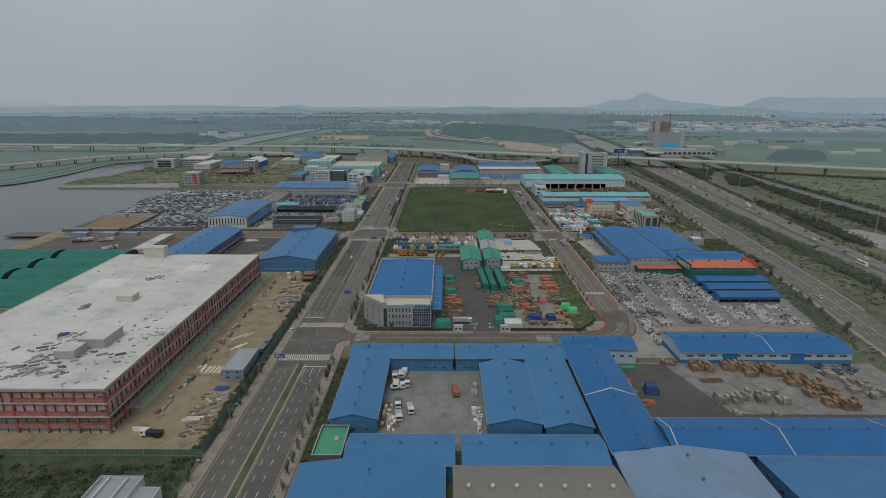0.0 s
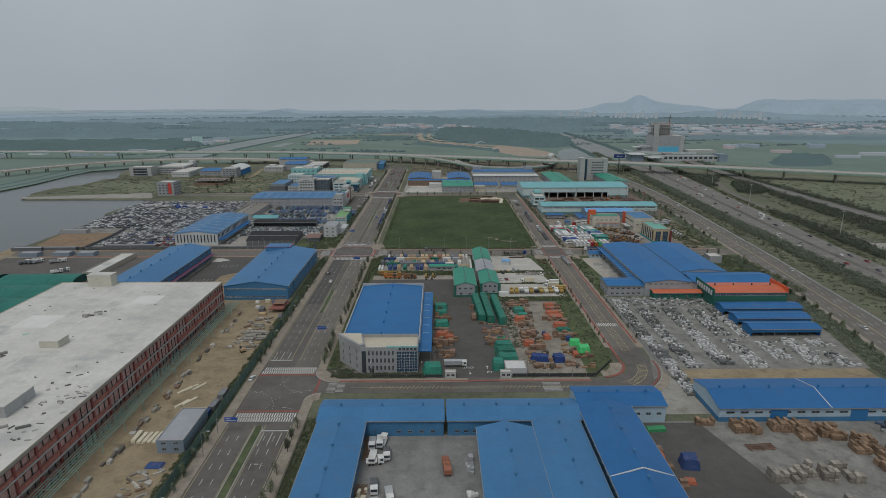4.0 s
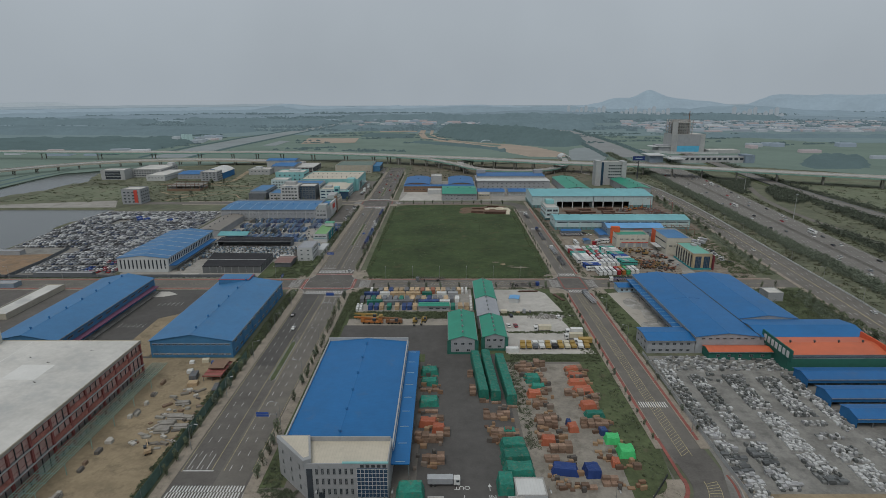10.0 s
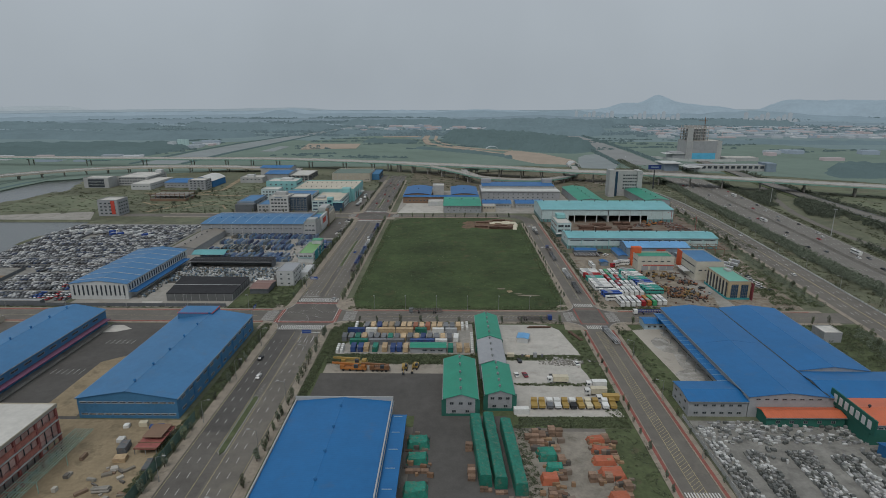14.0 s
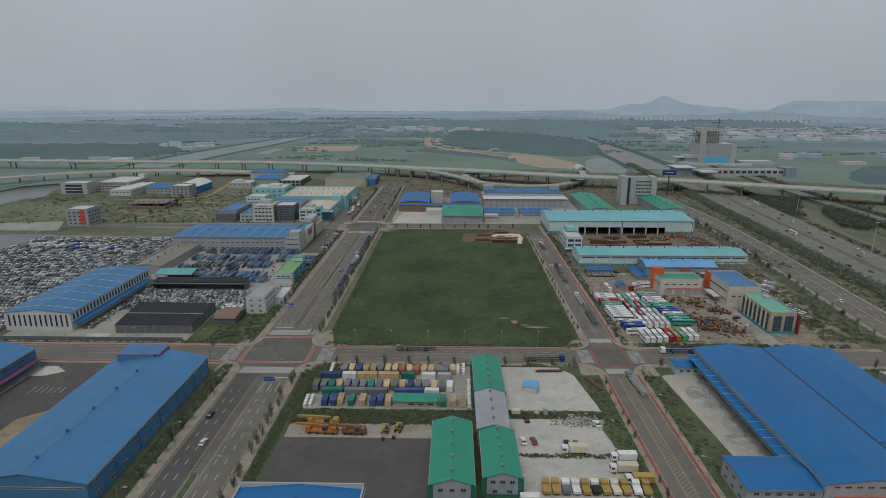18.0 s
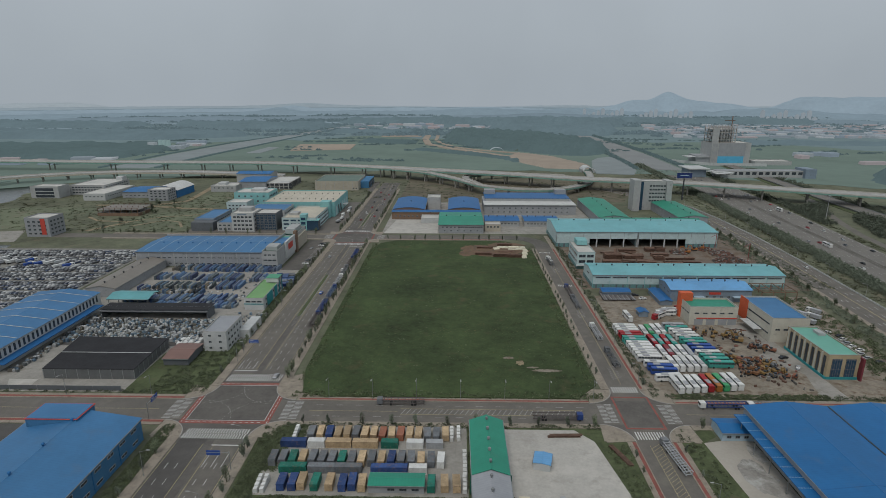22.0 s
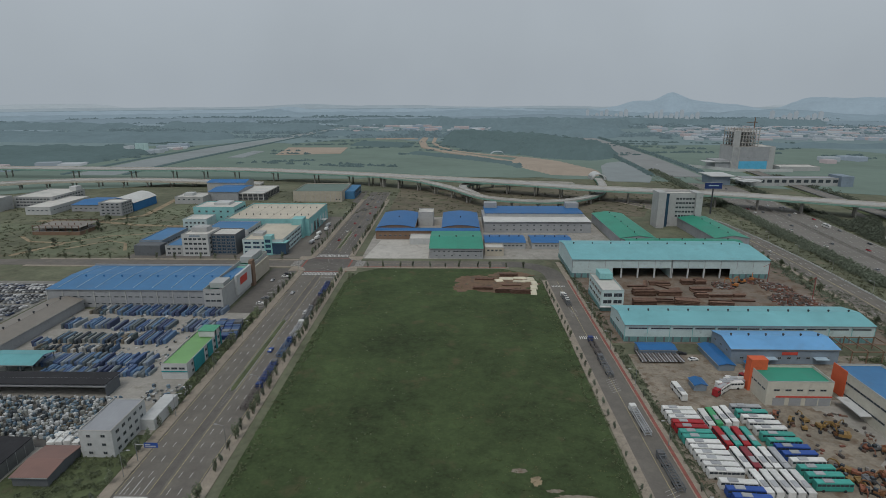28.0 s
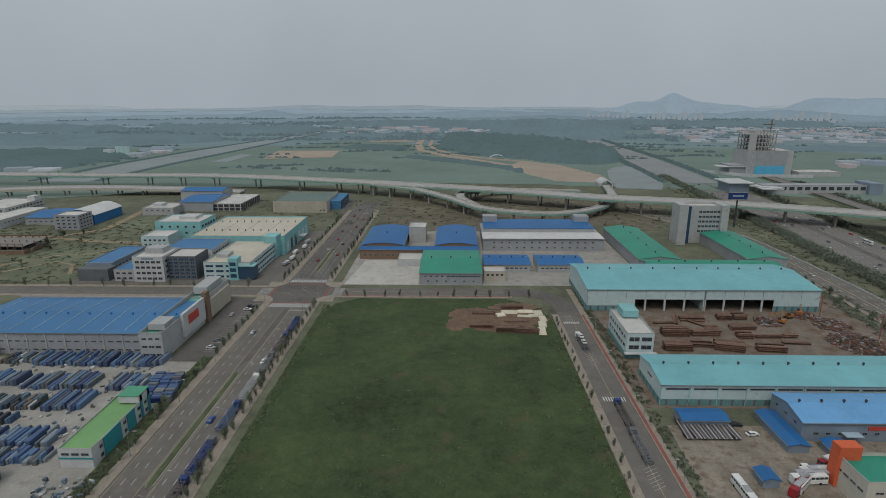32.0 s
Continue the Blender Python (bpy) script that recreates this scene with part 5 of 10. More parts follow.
for i in range(12):
    box_part(s, "window_slot", -233 + i * 2.8, -232.1 + i * 2.8, 531.85, 532, 2.5, 9, "glass")
for i in range(26):
    box_part(s, "window_slot", -199.5, -199.35, 534 + i * 2.95, 535.2 + i * 2.95, 5.5, 9, "glass")
box_part(s, "side_canopy", -199.5, -194.4, 533, 606, 4.4, 4.8, "roof_blue2_1")
ob = thing("net_shelter", "low skewed shelter roofed with black net and mesh sides", "shelter", -154, 541, .06)
base = [(-20.7, -11.3), (19.4, -11.2), (18.6, 20.6), (-26, 22.0)]
part("ridge_strip", MB().bar((-23.2, 4.6, 4.98), (18.9, 4.6, 4.98), .5, .12), "wall_pale_grey", ob)
part("net_cover", MB().prism([(x * 1.01, y * 1.01) for x, y in base], 4.6, 4.9), "black_net", ob)
for p, q2 in zip(base, base[1:] + base[:1]):
    part("mesh_side", MB().bar((*p, 2.3), (*q2, 2.3), .15, 4.5), "mesh_screen", ob)
    for k in range(8):
        x, y = p[0] + (q2[0] - p[0]) * k / 8, p[1] + (q2[1] - p[1]) * k / 8
        part("post", MB().box(x * 1.004 - .12, x * 1.004 + .12, y * 1.004 - .12, y * 1.004 + .12, 0, 4.7), "steel", ob)
slab("yard_ramp", [(-184, 519), (-176, 519), (-177, 529), (-190, 529)], .1, "concrete_white", "pale concrete driveway ramp", "yard")
s, bx = shed("long_shelter", "long dark-roofed open shelter", -190, -131, 596.5, 606, 5, .8, "x", "wall_darkgrey", "roof_grey", 0, category="shelter", open_sides="S")
part("dark_cover", MB().box(bx[0] - .5, bx[1] + .5, bx[2] - .5, bx[3] + .5, 5.9, 6.05), "black_net", s)
s, bx = shed("teal_canopy", "translucent teal canopy on steel posts", -196, -172, 612, 626, 6, 1.6, "x", "wall_grey", "roof_cyan", 0, category="canopy", open_sides="SNWE")
for i in range(5):
    for u in (-1, 1):
        part("post", MB().box(-11.5 + i * 5.7, -11.2 + i * 5.7, u * 6.6 - .15, u * 6.6 + .15, 0, 6.1), "steel", s)
s, bx = shed("grey_store", "long low store with dull grey roof", -221, -202.5, 631, 693, 5.6, 1.6, "y", "wall_grey", "roof_brown", 6, category="store")
s, bx = flat_block("white_house", "white two-storey prefab house with grey roof", -115.8, -104.6, 557.8, 578.5, 10.3, "wall_white", "roof_grey_0", .3)
for z in (1.4, 4.6, 7.8):
    windows(s, bx, "E", z, 5, 1.8, 1.2)
    windows(s, bx, "S", z, 2, 1.4, 1.0)
box_part(s, "side_wing", -104.6, -99.5, 574, 592, 0, 4.4, "wall_white")
s, bx = flat_block("lime_roof_house", "white and teal building with lime green flat roof", -116, -104.8, 612, 647, 7.2, "wall_white", "roof_lime_0", .5)
box_part(s, "stair_block", -112, -104.4, 640, 647.4, 7.2, 10, "wall_white")
box_part(s, "stair_block_roof", -112.2, -104.2, 639.8, 647.6, 10, 10.2, "roof_dull_green_0")
for y0, y1 in ((618, 628), (632, 637), (641, 642.4), (646, 647.4)):
    box_part(s, "teal_panel", -104.6, -104.4, y0, y1, .4, 7.3 if y1 < 640 else 9.9, "wall_teal_dark")
box_part(s, "teal_band", -116.1, -104.8, 611.8, 611.99, 3.4, 3.9, "wall_teal_dark")
windows(s, bx, "S", 4.6, 3, 2.6, 1.0)
for z in (1.2, 4.4):
    windows(s, bx, "E", z, 7, 1.6, 1.4, .07, 1.0)
s, bx = shed("rust_hut", "small hut with rust-brown sheet roof", -128.5, -117, 543, 559, 3.4, .8, "x", "wall_darkgrey", "roof_rust", 0, category="hut")

s, bx = shed("market_hall", "large grey hall with blue roof and pale roof lights", -224.4, -124, 695, 741, 10.8, 1.3, "x", "wall_grey", "roof_steel_blue", 0, category="hall")
for i in range(9):
    x = -45 + i * 11
    part("roof_light", MB().extrude([(-21, 11.2), (0, 12.4), (21, 11.2), (21, 11.3), (0, 12.5), (-21, 11.3)], x, x + .32, "x"), "wall_pale_blue", s)
    part("roof_vent", vent_mesh("wall_blue"), None, s, loc=(x + 5.5, -3, 12.0))
windows(s, bx, "S", 6.2, 22, 2.4, .7)
windows(s, bx, "S", 2.0, 22, 2.4, .7)
part("parapet", MB().box(bx[0], bx[1], bx[3] - .4, bx[3] + .4, 9, 12).box(bx[1] - .4, bx[1] + .4, bx[2], bx[3], 9, 11.8), "wall_grey", s)
for i in range(12):
    xx = bx[0] + i * (2 * bx[1]) / 11
    part("pilaster", MB().box(xx - .3, xx + .3, bx[2] - .25, bx[2], 0, 10.6), "wall_pale_grey", s)
s, bx = flat_block("market_entrance", "grey entrance block with red sign and green roof decks", -131, -120.4, 689.5, 768, 13.4, "wall_pale_grey", "roof_sea_green_0", 2.2)
windows(s, bx, "S", 2, 3, 2.6, 1.2)
windows(s, bx, "S", 6, 3, 2.6, 1.2)
windows(s, bx, "S", 10, 3, 2.0, 1.0)
box_part(s, "white_front", -120.4, -119, 708, 732, 3, 15, "wall_white")
box_part(s, "red_sign", -119, -118.8, 713, 724, 8, 12.5, "wall_red")
box_part(s, "white_front", -120.4, -119, 738, 766, 1, 11, "wall_beige")
box_part(s, "roof_room", -130.6, -123, 745, 765, 12, 16, "wall_pale_grey")
box_part(s, "roof_room", -130, -122, 696, 706, 12, 15, "wall_pale_grey")
box_part(s, "pylon", -121, -118.6, 733.5, 738, 0, 17, "wall_brown")
slab("yard_market", rect(-118, -100, 688, 772), 0.075, "asphalt", "marked car park of the market hall", "yard")
for i in range(26):
    single("marking", MB().box(-106.5, -101.5, 698 + i * 2.6, 698.14 + i * 2.6, .07, .09), "white_line", "white parking bay line", "road marking", kind="structure")

# teal office cluster
slab("yard_cluster", rect(-238, -100, 796, 945), 0.06, "asphalt_pale", "paved works plot", "yard")
s, bx = flat_block("teal_hall", "large teal factory with beige flat roof", -189, -116, 866, 938, 15, "wall_teal", "roof_beige_0", 1.0)
for i in range(6):
    box_part(s, "bay_door", -116, -115.8, 872 + i * 11, 877 + i * 11, .5, 9, "glass" if i in (1, 2) else "wall_pale_teal")
for x in (-170.5, -152.5, -134.5):
    box_part(s, "roof_seam", x - .25, x + .25, 867, 937, 14, 14.12, "wall_beige")
for i in range(11):
    for y in (886, 918):
        part("roof_vent", vent_mesh(), None, s, loc=(-31 + i * 6.2, y - 902, 14.2))
box_part(s, "entry_canopy", -115.8, -111, 906, 914, 5, 5.4, "wall_white")
s, bx = flat_block("teal_office", "three-storey teal office with beige roof and corner tower", -152, -121, 806, 862, 12, "wall_pale_teal", "roof_beige_0", .8)
for z in (1.5, 5.2, 8.6):
    windows(s, bx, "S", z, 3, 5.0, 1.6, .02, .66, glass="glass_blue")
    windows(s, bx, "E", z, 10, 3.2, 1.6, .16, .98, glass="glass_blue")
box_part(s, "tower", -135, -129, 804.6, 812, 0, 15, "wall_teal")
for z in (2, 6, 10):
    box_part(s, "tower_window", -134, -130, 804.4, 804.6, z, z + 2.4, "glass_blue")
box_part(s, "glass_wing", -129, -118.5, 805, 813, 1, 9.5, "glass_blue")
box_part(s, "glass_wing_roof", -129.4, -118, 804.6, 813.4, 9.5, 9.9, "wall_teal")
box_part(s, "tower", -129, -119.5, 858, 870, 0, 16.5, "wall_teal")
box_part(s, "roof_room", -149, -141, 820, 830, 11.2, 13.4, "wall_pale_grey")
s, bx = flat_block("white_office", "four-storey white office with dark strip windows", -196, -176, 801, 824, 17, "wall_white", "roof_concrete", .8)
for z in (1.5, 5.2, 9.0, 12.6):
    windows(s, bx, "S", z, 5, 2.6, 1.6)
    windows(s, bx, "E", z, 4, 2.6, 1.6)
box_part(s, "roof_room", -193, -181, 812, 822, 16, 19.8, "wall_pale_grey")
box_part(s, "sign_bar", -190, -182, 800.8, 801, 15.2, 16.3, "wall_greyblue")
s, bx = flat_block("dark_glass_block", "dark glass-fronted office block of five storeys", -175.8, -157, 806, 826, 16, "wall_darkgrey", "roof_concrete", .6)
for z in range(6):
    windows(s, bx, "S", 1 + z * 2.4, 5, 2.8, 1.8, .01, .99, glass="glass_blue")
s, bx = flat_block("blue_roof_office", "long white office with blue roof", -193, -157, 832, 864, 13.4, "wall_white", "roof_steel_blue_0", .4)
for z in (2, 5.6, 9.2):
    windows(s, bx, "E", z, 7, 2.6, 1.4)
box_part(s, "link", -175, -160, 826, 832, 0, 11, "wall_pale_grey")
s, bx = flat_block("teal_tower", "teal and white office block", -228, -191, 892, 922, 20, "wall_teal", "roof_concrete", .8)
windows(s, bx, "S", 15, 5, 2.0, 1.8)
windows(s, bx, "S", 10, 5, 2.0, 1.8)
windows(s, bx, "E", 15, 5, 3.6, 1.8, glass="glass_blue")
box_part(s, "roof_room", -214, -200, 905, 918, 19, 21.4, "wall_white")
s, bx = flat_block("white_wing", "pale teal office wing beside the works", -227, -206, 868, 888, 14, "wall_pale_teal")
for z in (3, 6.5, 10):
    windows(s, bx, "S", z, 5, 2.0, 1.5)
s, bx = flat_block("low_office", "low pale office wing with blue roof", -210, -196.5, 802, 832, 8, "wall_pale_grey", "roof_steel_blue_0", .5)
windows(s, bx, "S", 1.4, 3, 2.4, 1.4)
windows(s, bx, "S", 4.8, 3, 2.4, 1.4)
s, bx = flat_block("grey_works", "long grey works with blue roof", -235, -217, 812, 856, 9.4, "wall_greyblue", "roof_steel_blue_0", .4)
windows(s, bx, "S", 4, 4, 2.4, 1.4)
for z in (1.4, 5.2):
    windows(s, bx, "E", z, 9, 2.6, 1.2)
box_part(s, "front_wing", -234, -214, 802, 812, 0, 8, "wall_darkgrey")
s, bx = flat_block("dark_roof_hall", "pale hall with dark green flat roof", -175, -119, 1026, 1086, 12, "wall_beige", "roof_darkgreen_0", .8)
for i in range(10):
    box_part(s, "wall_rib", -173 + i * 5.8, -172.7 + i * 5.8, 1025.8, 1026, 0, 11.6, "wall_pale_grey")
windows(s, bx, "S", 2, 2, 1.6, 1.4, .86, .98)
box_part(s, "blue_front", -119, -108, 1044, 1094, 0, 9, "wall_steel_blue")
for i in range(7):
    box_part(s, "glass_bay", -107.9, -107.7, 1046 + i * 6.6, 1050 + i * 6.6, 1, 8, "glass_blue")
slab("yard_showroom", rect(-107, -99, 1020, 1100), .07, "asphalt", "parking forecourt of the pale hall", "yard")
s, bx = shed("blue_store", "riverside store with stepped bright blue roof", -275, -240, 1030, 1080, 10, 2.0, "x", "wall_grey", "roof_blue", 0, category="store")
s, bx = shed("blue_store", "tall riverside store with bright blue roof", -298, -250, 1082, 1112, 13, 2.0, "x", "wall_pale_grey", "roof_blue", 0, category="store")
s, bx = flat_block("frame_building", "unfinished pale frame building with open bays", -242, -211, 1033, 1092, 8, "interior", "roof_concrete", .3)
# Solid dark panels stand in for the shaded depth of the open bays.
for i in range(6):
    box_part(s, "column", -242 + i * 6, -241.4 + i * 6, 1032.6, 1033, 0, 8, "wall_white")
    box_part(s, "opening", -241.2 + i * 6, -236.4 + i * 6, 1032.8, 1033, .8, 3.4, "dark_steel")
    box_part(s, "opening", -241.2 + i * 6, -236.4 + i * 6, 1032.8, 1033, 4.4, 7.2, "dark_steel")
for i in range(10):
    box_part(s, "opening", -211, -210.8, 1034 + i * 5.8, 1038 + i * 5.8, .8, 7.2, "dark_steel")
for i in range(5):
    box_part(s, "roof_slab_joint", -240, -213, 1038 + i * 11, 1040 + i * 11, 7.7, 7.9, "wall_white")
s, bx = flat_block("white_store", "white flat-roofed store on open ground", -304, -272, 1010, 1038, 8, "wall_pale_grey")
windows(s, bx, "S", 4.4, 5, 2.0, 1.4)
box_part(s, "roof_room", -298, -288, 1020, 1030, 7, 10.4, "wall_white")
s, bx = flat_block("arch_office", "grey four-storey office before a vaulted hall", -350, -327, 946, 966, 13.4, "wall_grey")
for z in (1.6, 4.8, 8, 10.8):
    windows(s, bx, "S", z, 4, 2.6, 1.5)
    windows(s, bx, "E", z, 4, 2.4, 1.5)
s, bx = shed("vault_hall", "hall with vaulted white roof and blue walls", -356, -327, 968, 1014, 9, 5, "y", "wall_blue", "roof_white", 0, curved=True, category="hall")
s, bx = shed("blue_store", "low store with bright blue roof", -392, -357, 966, 1010, 7, 1.8, "x", "wall_grey", "roof_blue", 0, category="store")
windows(s, bx, "S", 2.6, 6, 2.4, 1.0)
s, bx = flat_block("grey_campus", "pale grey three-storey campus block", -468, -425, 985, 1040, 12, "wall_pale_grey")
for z in (2, 5.4, 8.6):
    windows(s, bx, "S", z, 10, 2.8, 1.6)
    windows(s, bx, "E", z, 10, 2.8, 1.6)
box_part(s, "stair_head", -436, -428, 1030, 1040, 11, 16, "wall_white")
s, bx = flat_block("campus_front", "grey campus front block with dark glass centre", -500, -466, 962, 982, 14, "wall_pale_grey")
box_part(s, "glass_front", -494, -472, 961.8, 962, 1, 12, "glass")
for z in (4, 8):
    box_part(s, "floor_band", -494, -472, 961.6, 961.8, z, z + .6, "wall_white")
s, bx = flat_block("long_store", "long white flat-roofed riverside store", -428, -402, 948, 1012, 8, "wall_white", "roof_concrete", .2)
windows(s, bx, "S", 4, 5, 2.2, 1.2)
windows(s, bx, "E", 4, 12, 2.2, 1.0)
s, bx = flat_block("tower_house", "five-storey grey and red house at the quay", -352, -331, 752, 772, 17, "wall_grey")
for z in (2, 5.5, 9, 12.5):
    windows(s, bx, "S", z, 4, 2.4, 1.6)
    windows(s, bx, "E", z, 4, 2.4, 1.6)
box_part(s, "stair_panel", -338, -334, 751.7, 752, 2, 16, "wall_red")
s.location.x -= 16
s.location.y += 26

s, bx = flat_block("frame_house", "rust-red unfinished frame house", -359, -317, 864, 892, 3.2, "wall_brown", "roof_brown_0", .2)
for i in range(8):
    for y in (864.4, 877, 891.4):
        box_part(s, "column", -358.5 + i * 5.8, -358 + i * 5.8, y - .25, y + .25, 3, 8, "rust")
box_part(s, "upper_floor", -359, -317, 864, 892, 6.2, 6.6, "roof_brown_0")
for y in (864.4, 891.4):
    box_part(s, "edge_beam", -359, -317, y - .3, y + .3, 8, 8.5, "rust")
# park and tracks between the plots
slab("ground_park", [(-318, 802), (-240, 802), (-240, 872), (-262, 900), (-300, 884), (-322, 842)], .07, "grassland", "green park lawn with winding paths", "grass")
for pts, w in (([(-366, 860), (-345, 842), (-312, 838), (-290, 862), (-266, 868), (-245, 892)], 3), ([(-395, 920), (-334, 918), (-305, 948), (-318, 1052)], 7), ([(-334, 918), (-290, 905), (-240, 900)], 6), ([(-330, 800), (-312, 836)], 5), ([(-300, 820), (-280, 846), (-262, 838), (-250, 816)], 2.5)):
    single("road_path", ribbon(pts, w, -.2, .09), "earth", "pale unpaved track between open plots", "path", kind="structure")
slab("ground_plot", [(-520, 800), (-376, 806), (-372, 905), (-500, 905)], .05, "grassland", "open grassy plot by the river", "grass")
slab("ground_plot", [(-300, 905), (-240, 905), (-236, 1005), (-298, 1005)], .05, "grassland", "open grassy plot", "grass")

def fence(name, pts, h, material, label, step=3.0, post="steel"):
    ob = thing(name, label, "fence")
    for (xa, ya), (xb, yb) in zip(pts, pts[1:]):
        d = math.hypot(xb - xa, yb - ya)
        n = max(1, round(d / step))
        turn = math.degrees(math.atan2(yb - ya, xb - xa))
        pm = cached(("panel", round(d / n, 2), h, material), lambda: MB().box(0, d / n, -.04, .04, .1, h).mesh("panel", material))
        qm = cached(("post", h, post), lambda: MB().box(-.06, .06, -.08, .08, 0, h + .15).mesh("post", post))
        for i in range(n):
            x, y = xa + (xb - xa) * i / n, ya + (yb - ya) * i / n
            part("panel", pm, None, ob, loc=(x, y, 0), turn=turn)
            if i % 2 == 0:
                part("post", qm, None, ob, loc=(x, y, 0), turn=turn)


# ---- elevated road ----
M["viaduct"] = mat("weathered_viaduct_concrete", (0.36, 0.355, 0.34), 0.9, vary=.12, scale=.03, dirt=(0.27, 0.26, 0.24), dirt_amount=.2)
def elevated(name, pts, width, label, edge="wall_pale_grey", pier_step=2):
    ob = thing(name, label, "viaduct", kind="structure")
    part("deck", ribbon(pts, width, -1.6, 0), "viaduct", ob)
    part("carriageway", ribbon(pts, width - 1.6, 0.0, 0.06), "viaduct", ob)
    for s in (-1, 1):
        part("barrier", ribbon(pts, .5, -.2, 1.1, s * (width / 2 - .3)), "concrete_white", ob)
        part("edge_beam", ribbon(pts, .3, -1.9, -.2, s * (width / 2 + .1)), edge, ob)
    for p, q in list(zip(pts, pts[1:]))[::pier_step]:
        x, y, z = p
        d = Vector((q[0] - x, q[1] - y)).normalized()
        side = Vector((-d.y, d.x)) * width * .36
        b = MB().bar((x - side.x, y - side.y, z - 2.4), (x + side.x, y + side.y, z - 2.4), 2.2, 1.6)
        b.tube((x - side.x * .6, y - side.y * .6, 0), (x - side.x * .6, y - side.y * .6, z - 2), 1.0, 1.0).tube((x + side.x * .6, y + side.y * .6, 0), (x + side.x * .6, y + side.y * .6, z - 2), 1.0, 1.0)
        part("pier", b, "concrete", ob)
    return ob


def smooth(pts, n=6):
    """A Catmull-Rom line through the points."""
    out = []
    for i in range(len(pts) - 1):
        p0, p1, p2, p3 = (Vector(pts[max(i - 1, 0)]), Vector(pts[i]), Vector(pts[i + 1]), Vector(pts[min(i + 2, len(pts) - 1)]))
        for k in range(n):
            t = k / n
            out.append(tuple(0.5 * (2 * p1 + (p2 - p0) * t + (2 * p0 - 5 * p1 + 4 * p2 - p3) * t * t + (3 * p1 - p0 - 3 * p2 + p3) * t ** 3)))
    return out + [tuple(pts[-1])]


M["edge_green"] = mat("green_painted_edge_beam", (0.17, 0.3, 0.25), .7)
DECK = smooth([(-1100, 1240, 14), (-760, 1220, 14), (-460, 1206, 14), (-306, 1202, 14), (-132, 1158, 14), (-62, 1134, 14), (76, 1085, 14), (167, 1043, 14), (294, 1006, 14), (408, 952, 14), (560, 880, 14), (800, 770, 14)])
elevated("viaduct", DECK, 26, "long pale concrete viaduct with green edge beams", "edge_green")
RAMP = smooth([(-84, 1132, 13.7), (-36, 1106, 12.8), (8, 1052, 11.6), (44, 998, 10.6), (98, 980, 9.6), (142, 1000, 8.4), (176, 1044, 7.2), (196, 1100, 5.6), (208, 1160, 4), (214, 1200, 2.6)])
elevated("ramp", RAMP, 10, "curved concrete slip ramp with green edge beams", "edge_green", 3)
RAMP2 = smooth([(170, 1150, 3), (110, 1146, 5), (60, 1132, 7), (26, 1100, 9), (20, 1064, 10.4), (34, 1014, 10.9)])
elevated("ramp", RAMP2, 9, "curved concrete loop ramp", "edge_green", 3)
OLD = smooth([(-1000, 520, 9), (-820, 780, 9), (-712, 929, 9), (-662, 1010, 9), (-603, 1075, 9), (-525, 1118, 9), (-430, 1132, 9), (-339, 1137, 7), (-250, 1140, 3)])
elevated("old_bridge", OLD, 22, "older low road bridge", "wall_beige")
slab("embankment_yard", [(-60, 950), (200, 950), (260, 1100), (200, 1130), (-60, 1130)], 0.05, "brown_ground", "bare brown earth under the viaduct", "yard")

# billboard, tower under construction, station
bb = thing("billboard", "tall single-post billboard with dark blue panel", "billboard", 272, 966)
part("post", MB().tube((0, 0, 0), (0, 0, 27), .9, .7, 12), "dark_steel", bb)
part("panel", MB().box(-8.5, 8.5, -.6, .6, 26, 32), "paint_navy", bb)
part("panel_frame", MB().box(-8.8, 8.8, -.8, .8, 25.6, 26).box(-8.8, 8.8, -.8, .8, 32, 32.4), "steel", bb)
part("lettering_bar", MB().box(-5, 5, -.75, -.6, 28.6, 29.6), "wall_pale_blue", bb)
s, bx = flat_block("unfinished_tower", "grey high block with blue netting and open upper floors", 456, 524, 1315, 1360, 37, "wall_pale_grey", "roof_concrete", .5)
box_part(s, "recessed_front", 468, 515, 1314.6, 1315, 14, 36.6, "wall_grey")
box_part(s, "blue_netting", 468, 513, 1314.2, 1314.6, 1, 14, "wall_skyblue")
for i in range(5):
    box_part(s, "stair_window", 458 + i * 1.8, 458.6 + i * 1.8, 1314.8, 1315, 4, 35, "wall_grey")
for z in range(5):
    box_part(s, "upper_floor", 457, 498, 1320, 1354, 37 + z * 5.7, 37.7 + z * 5.7, "interior")
    fr = MB()
    for x in range(9):
        for y in (0, 16, 33):
            fr.box(457.4 + x * 5 - 490, 458.6 + x * 5 - 490, y - 17, y - 15.8, 37.7 + z * 5.7, 42.8 + z * 5.7)
    tagged(part("upper_frame", fr, "interior", s), kind="stuff")
box_part(s, "scaffold", 457, 468, 1318.5, 1319.5, 37, 62, "wall_pale_grey")
box_part(s, "crane_mast", 494.4, 495.6, 1334, 1335, 37, 82, "rust")
box_part(s, "crane_jib", 482, 500, 1334.2, 1335, 74, 75, "rust")
box_part(s, "low_wing", 432, 456, 1318, 1352, 0, 15, "wall_grey")
box_part(s, "low_wing_roof", 416, 456, 1316, 1340, 12, 13, "wall_white")
s, bx = flat_block("site_store", "long low white store beside the unfinished tower", 527, 590, 1300, 1330, 7, "wall_pale_grey")
fence("hoarding", [(400, 1350), (452, 1290), (540, 1286)], 5, "wall_white", "white hoarding round the tower site", 8)
s, bx = flat_block("station", "long low white station hall over the motorway", 392, 532, 1146, 1164, 11, "wall_pale_grey", "roof_grey_0", .3)
for i in range(14):
    box_part(s, "opening", 396 + i * 9.6, 402 + i * 9.6, 1145.7, 1146, 5, 9, "glass")
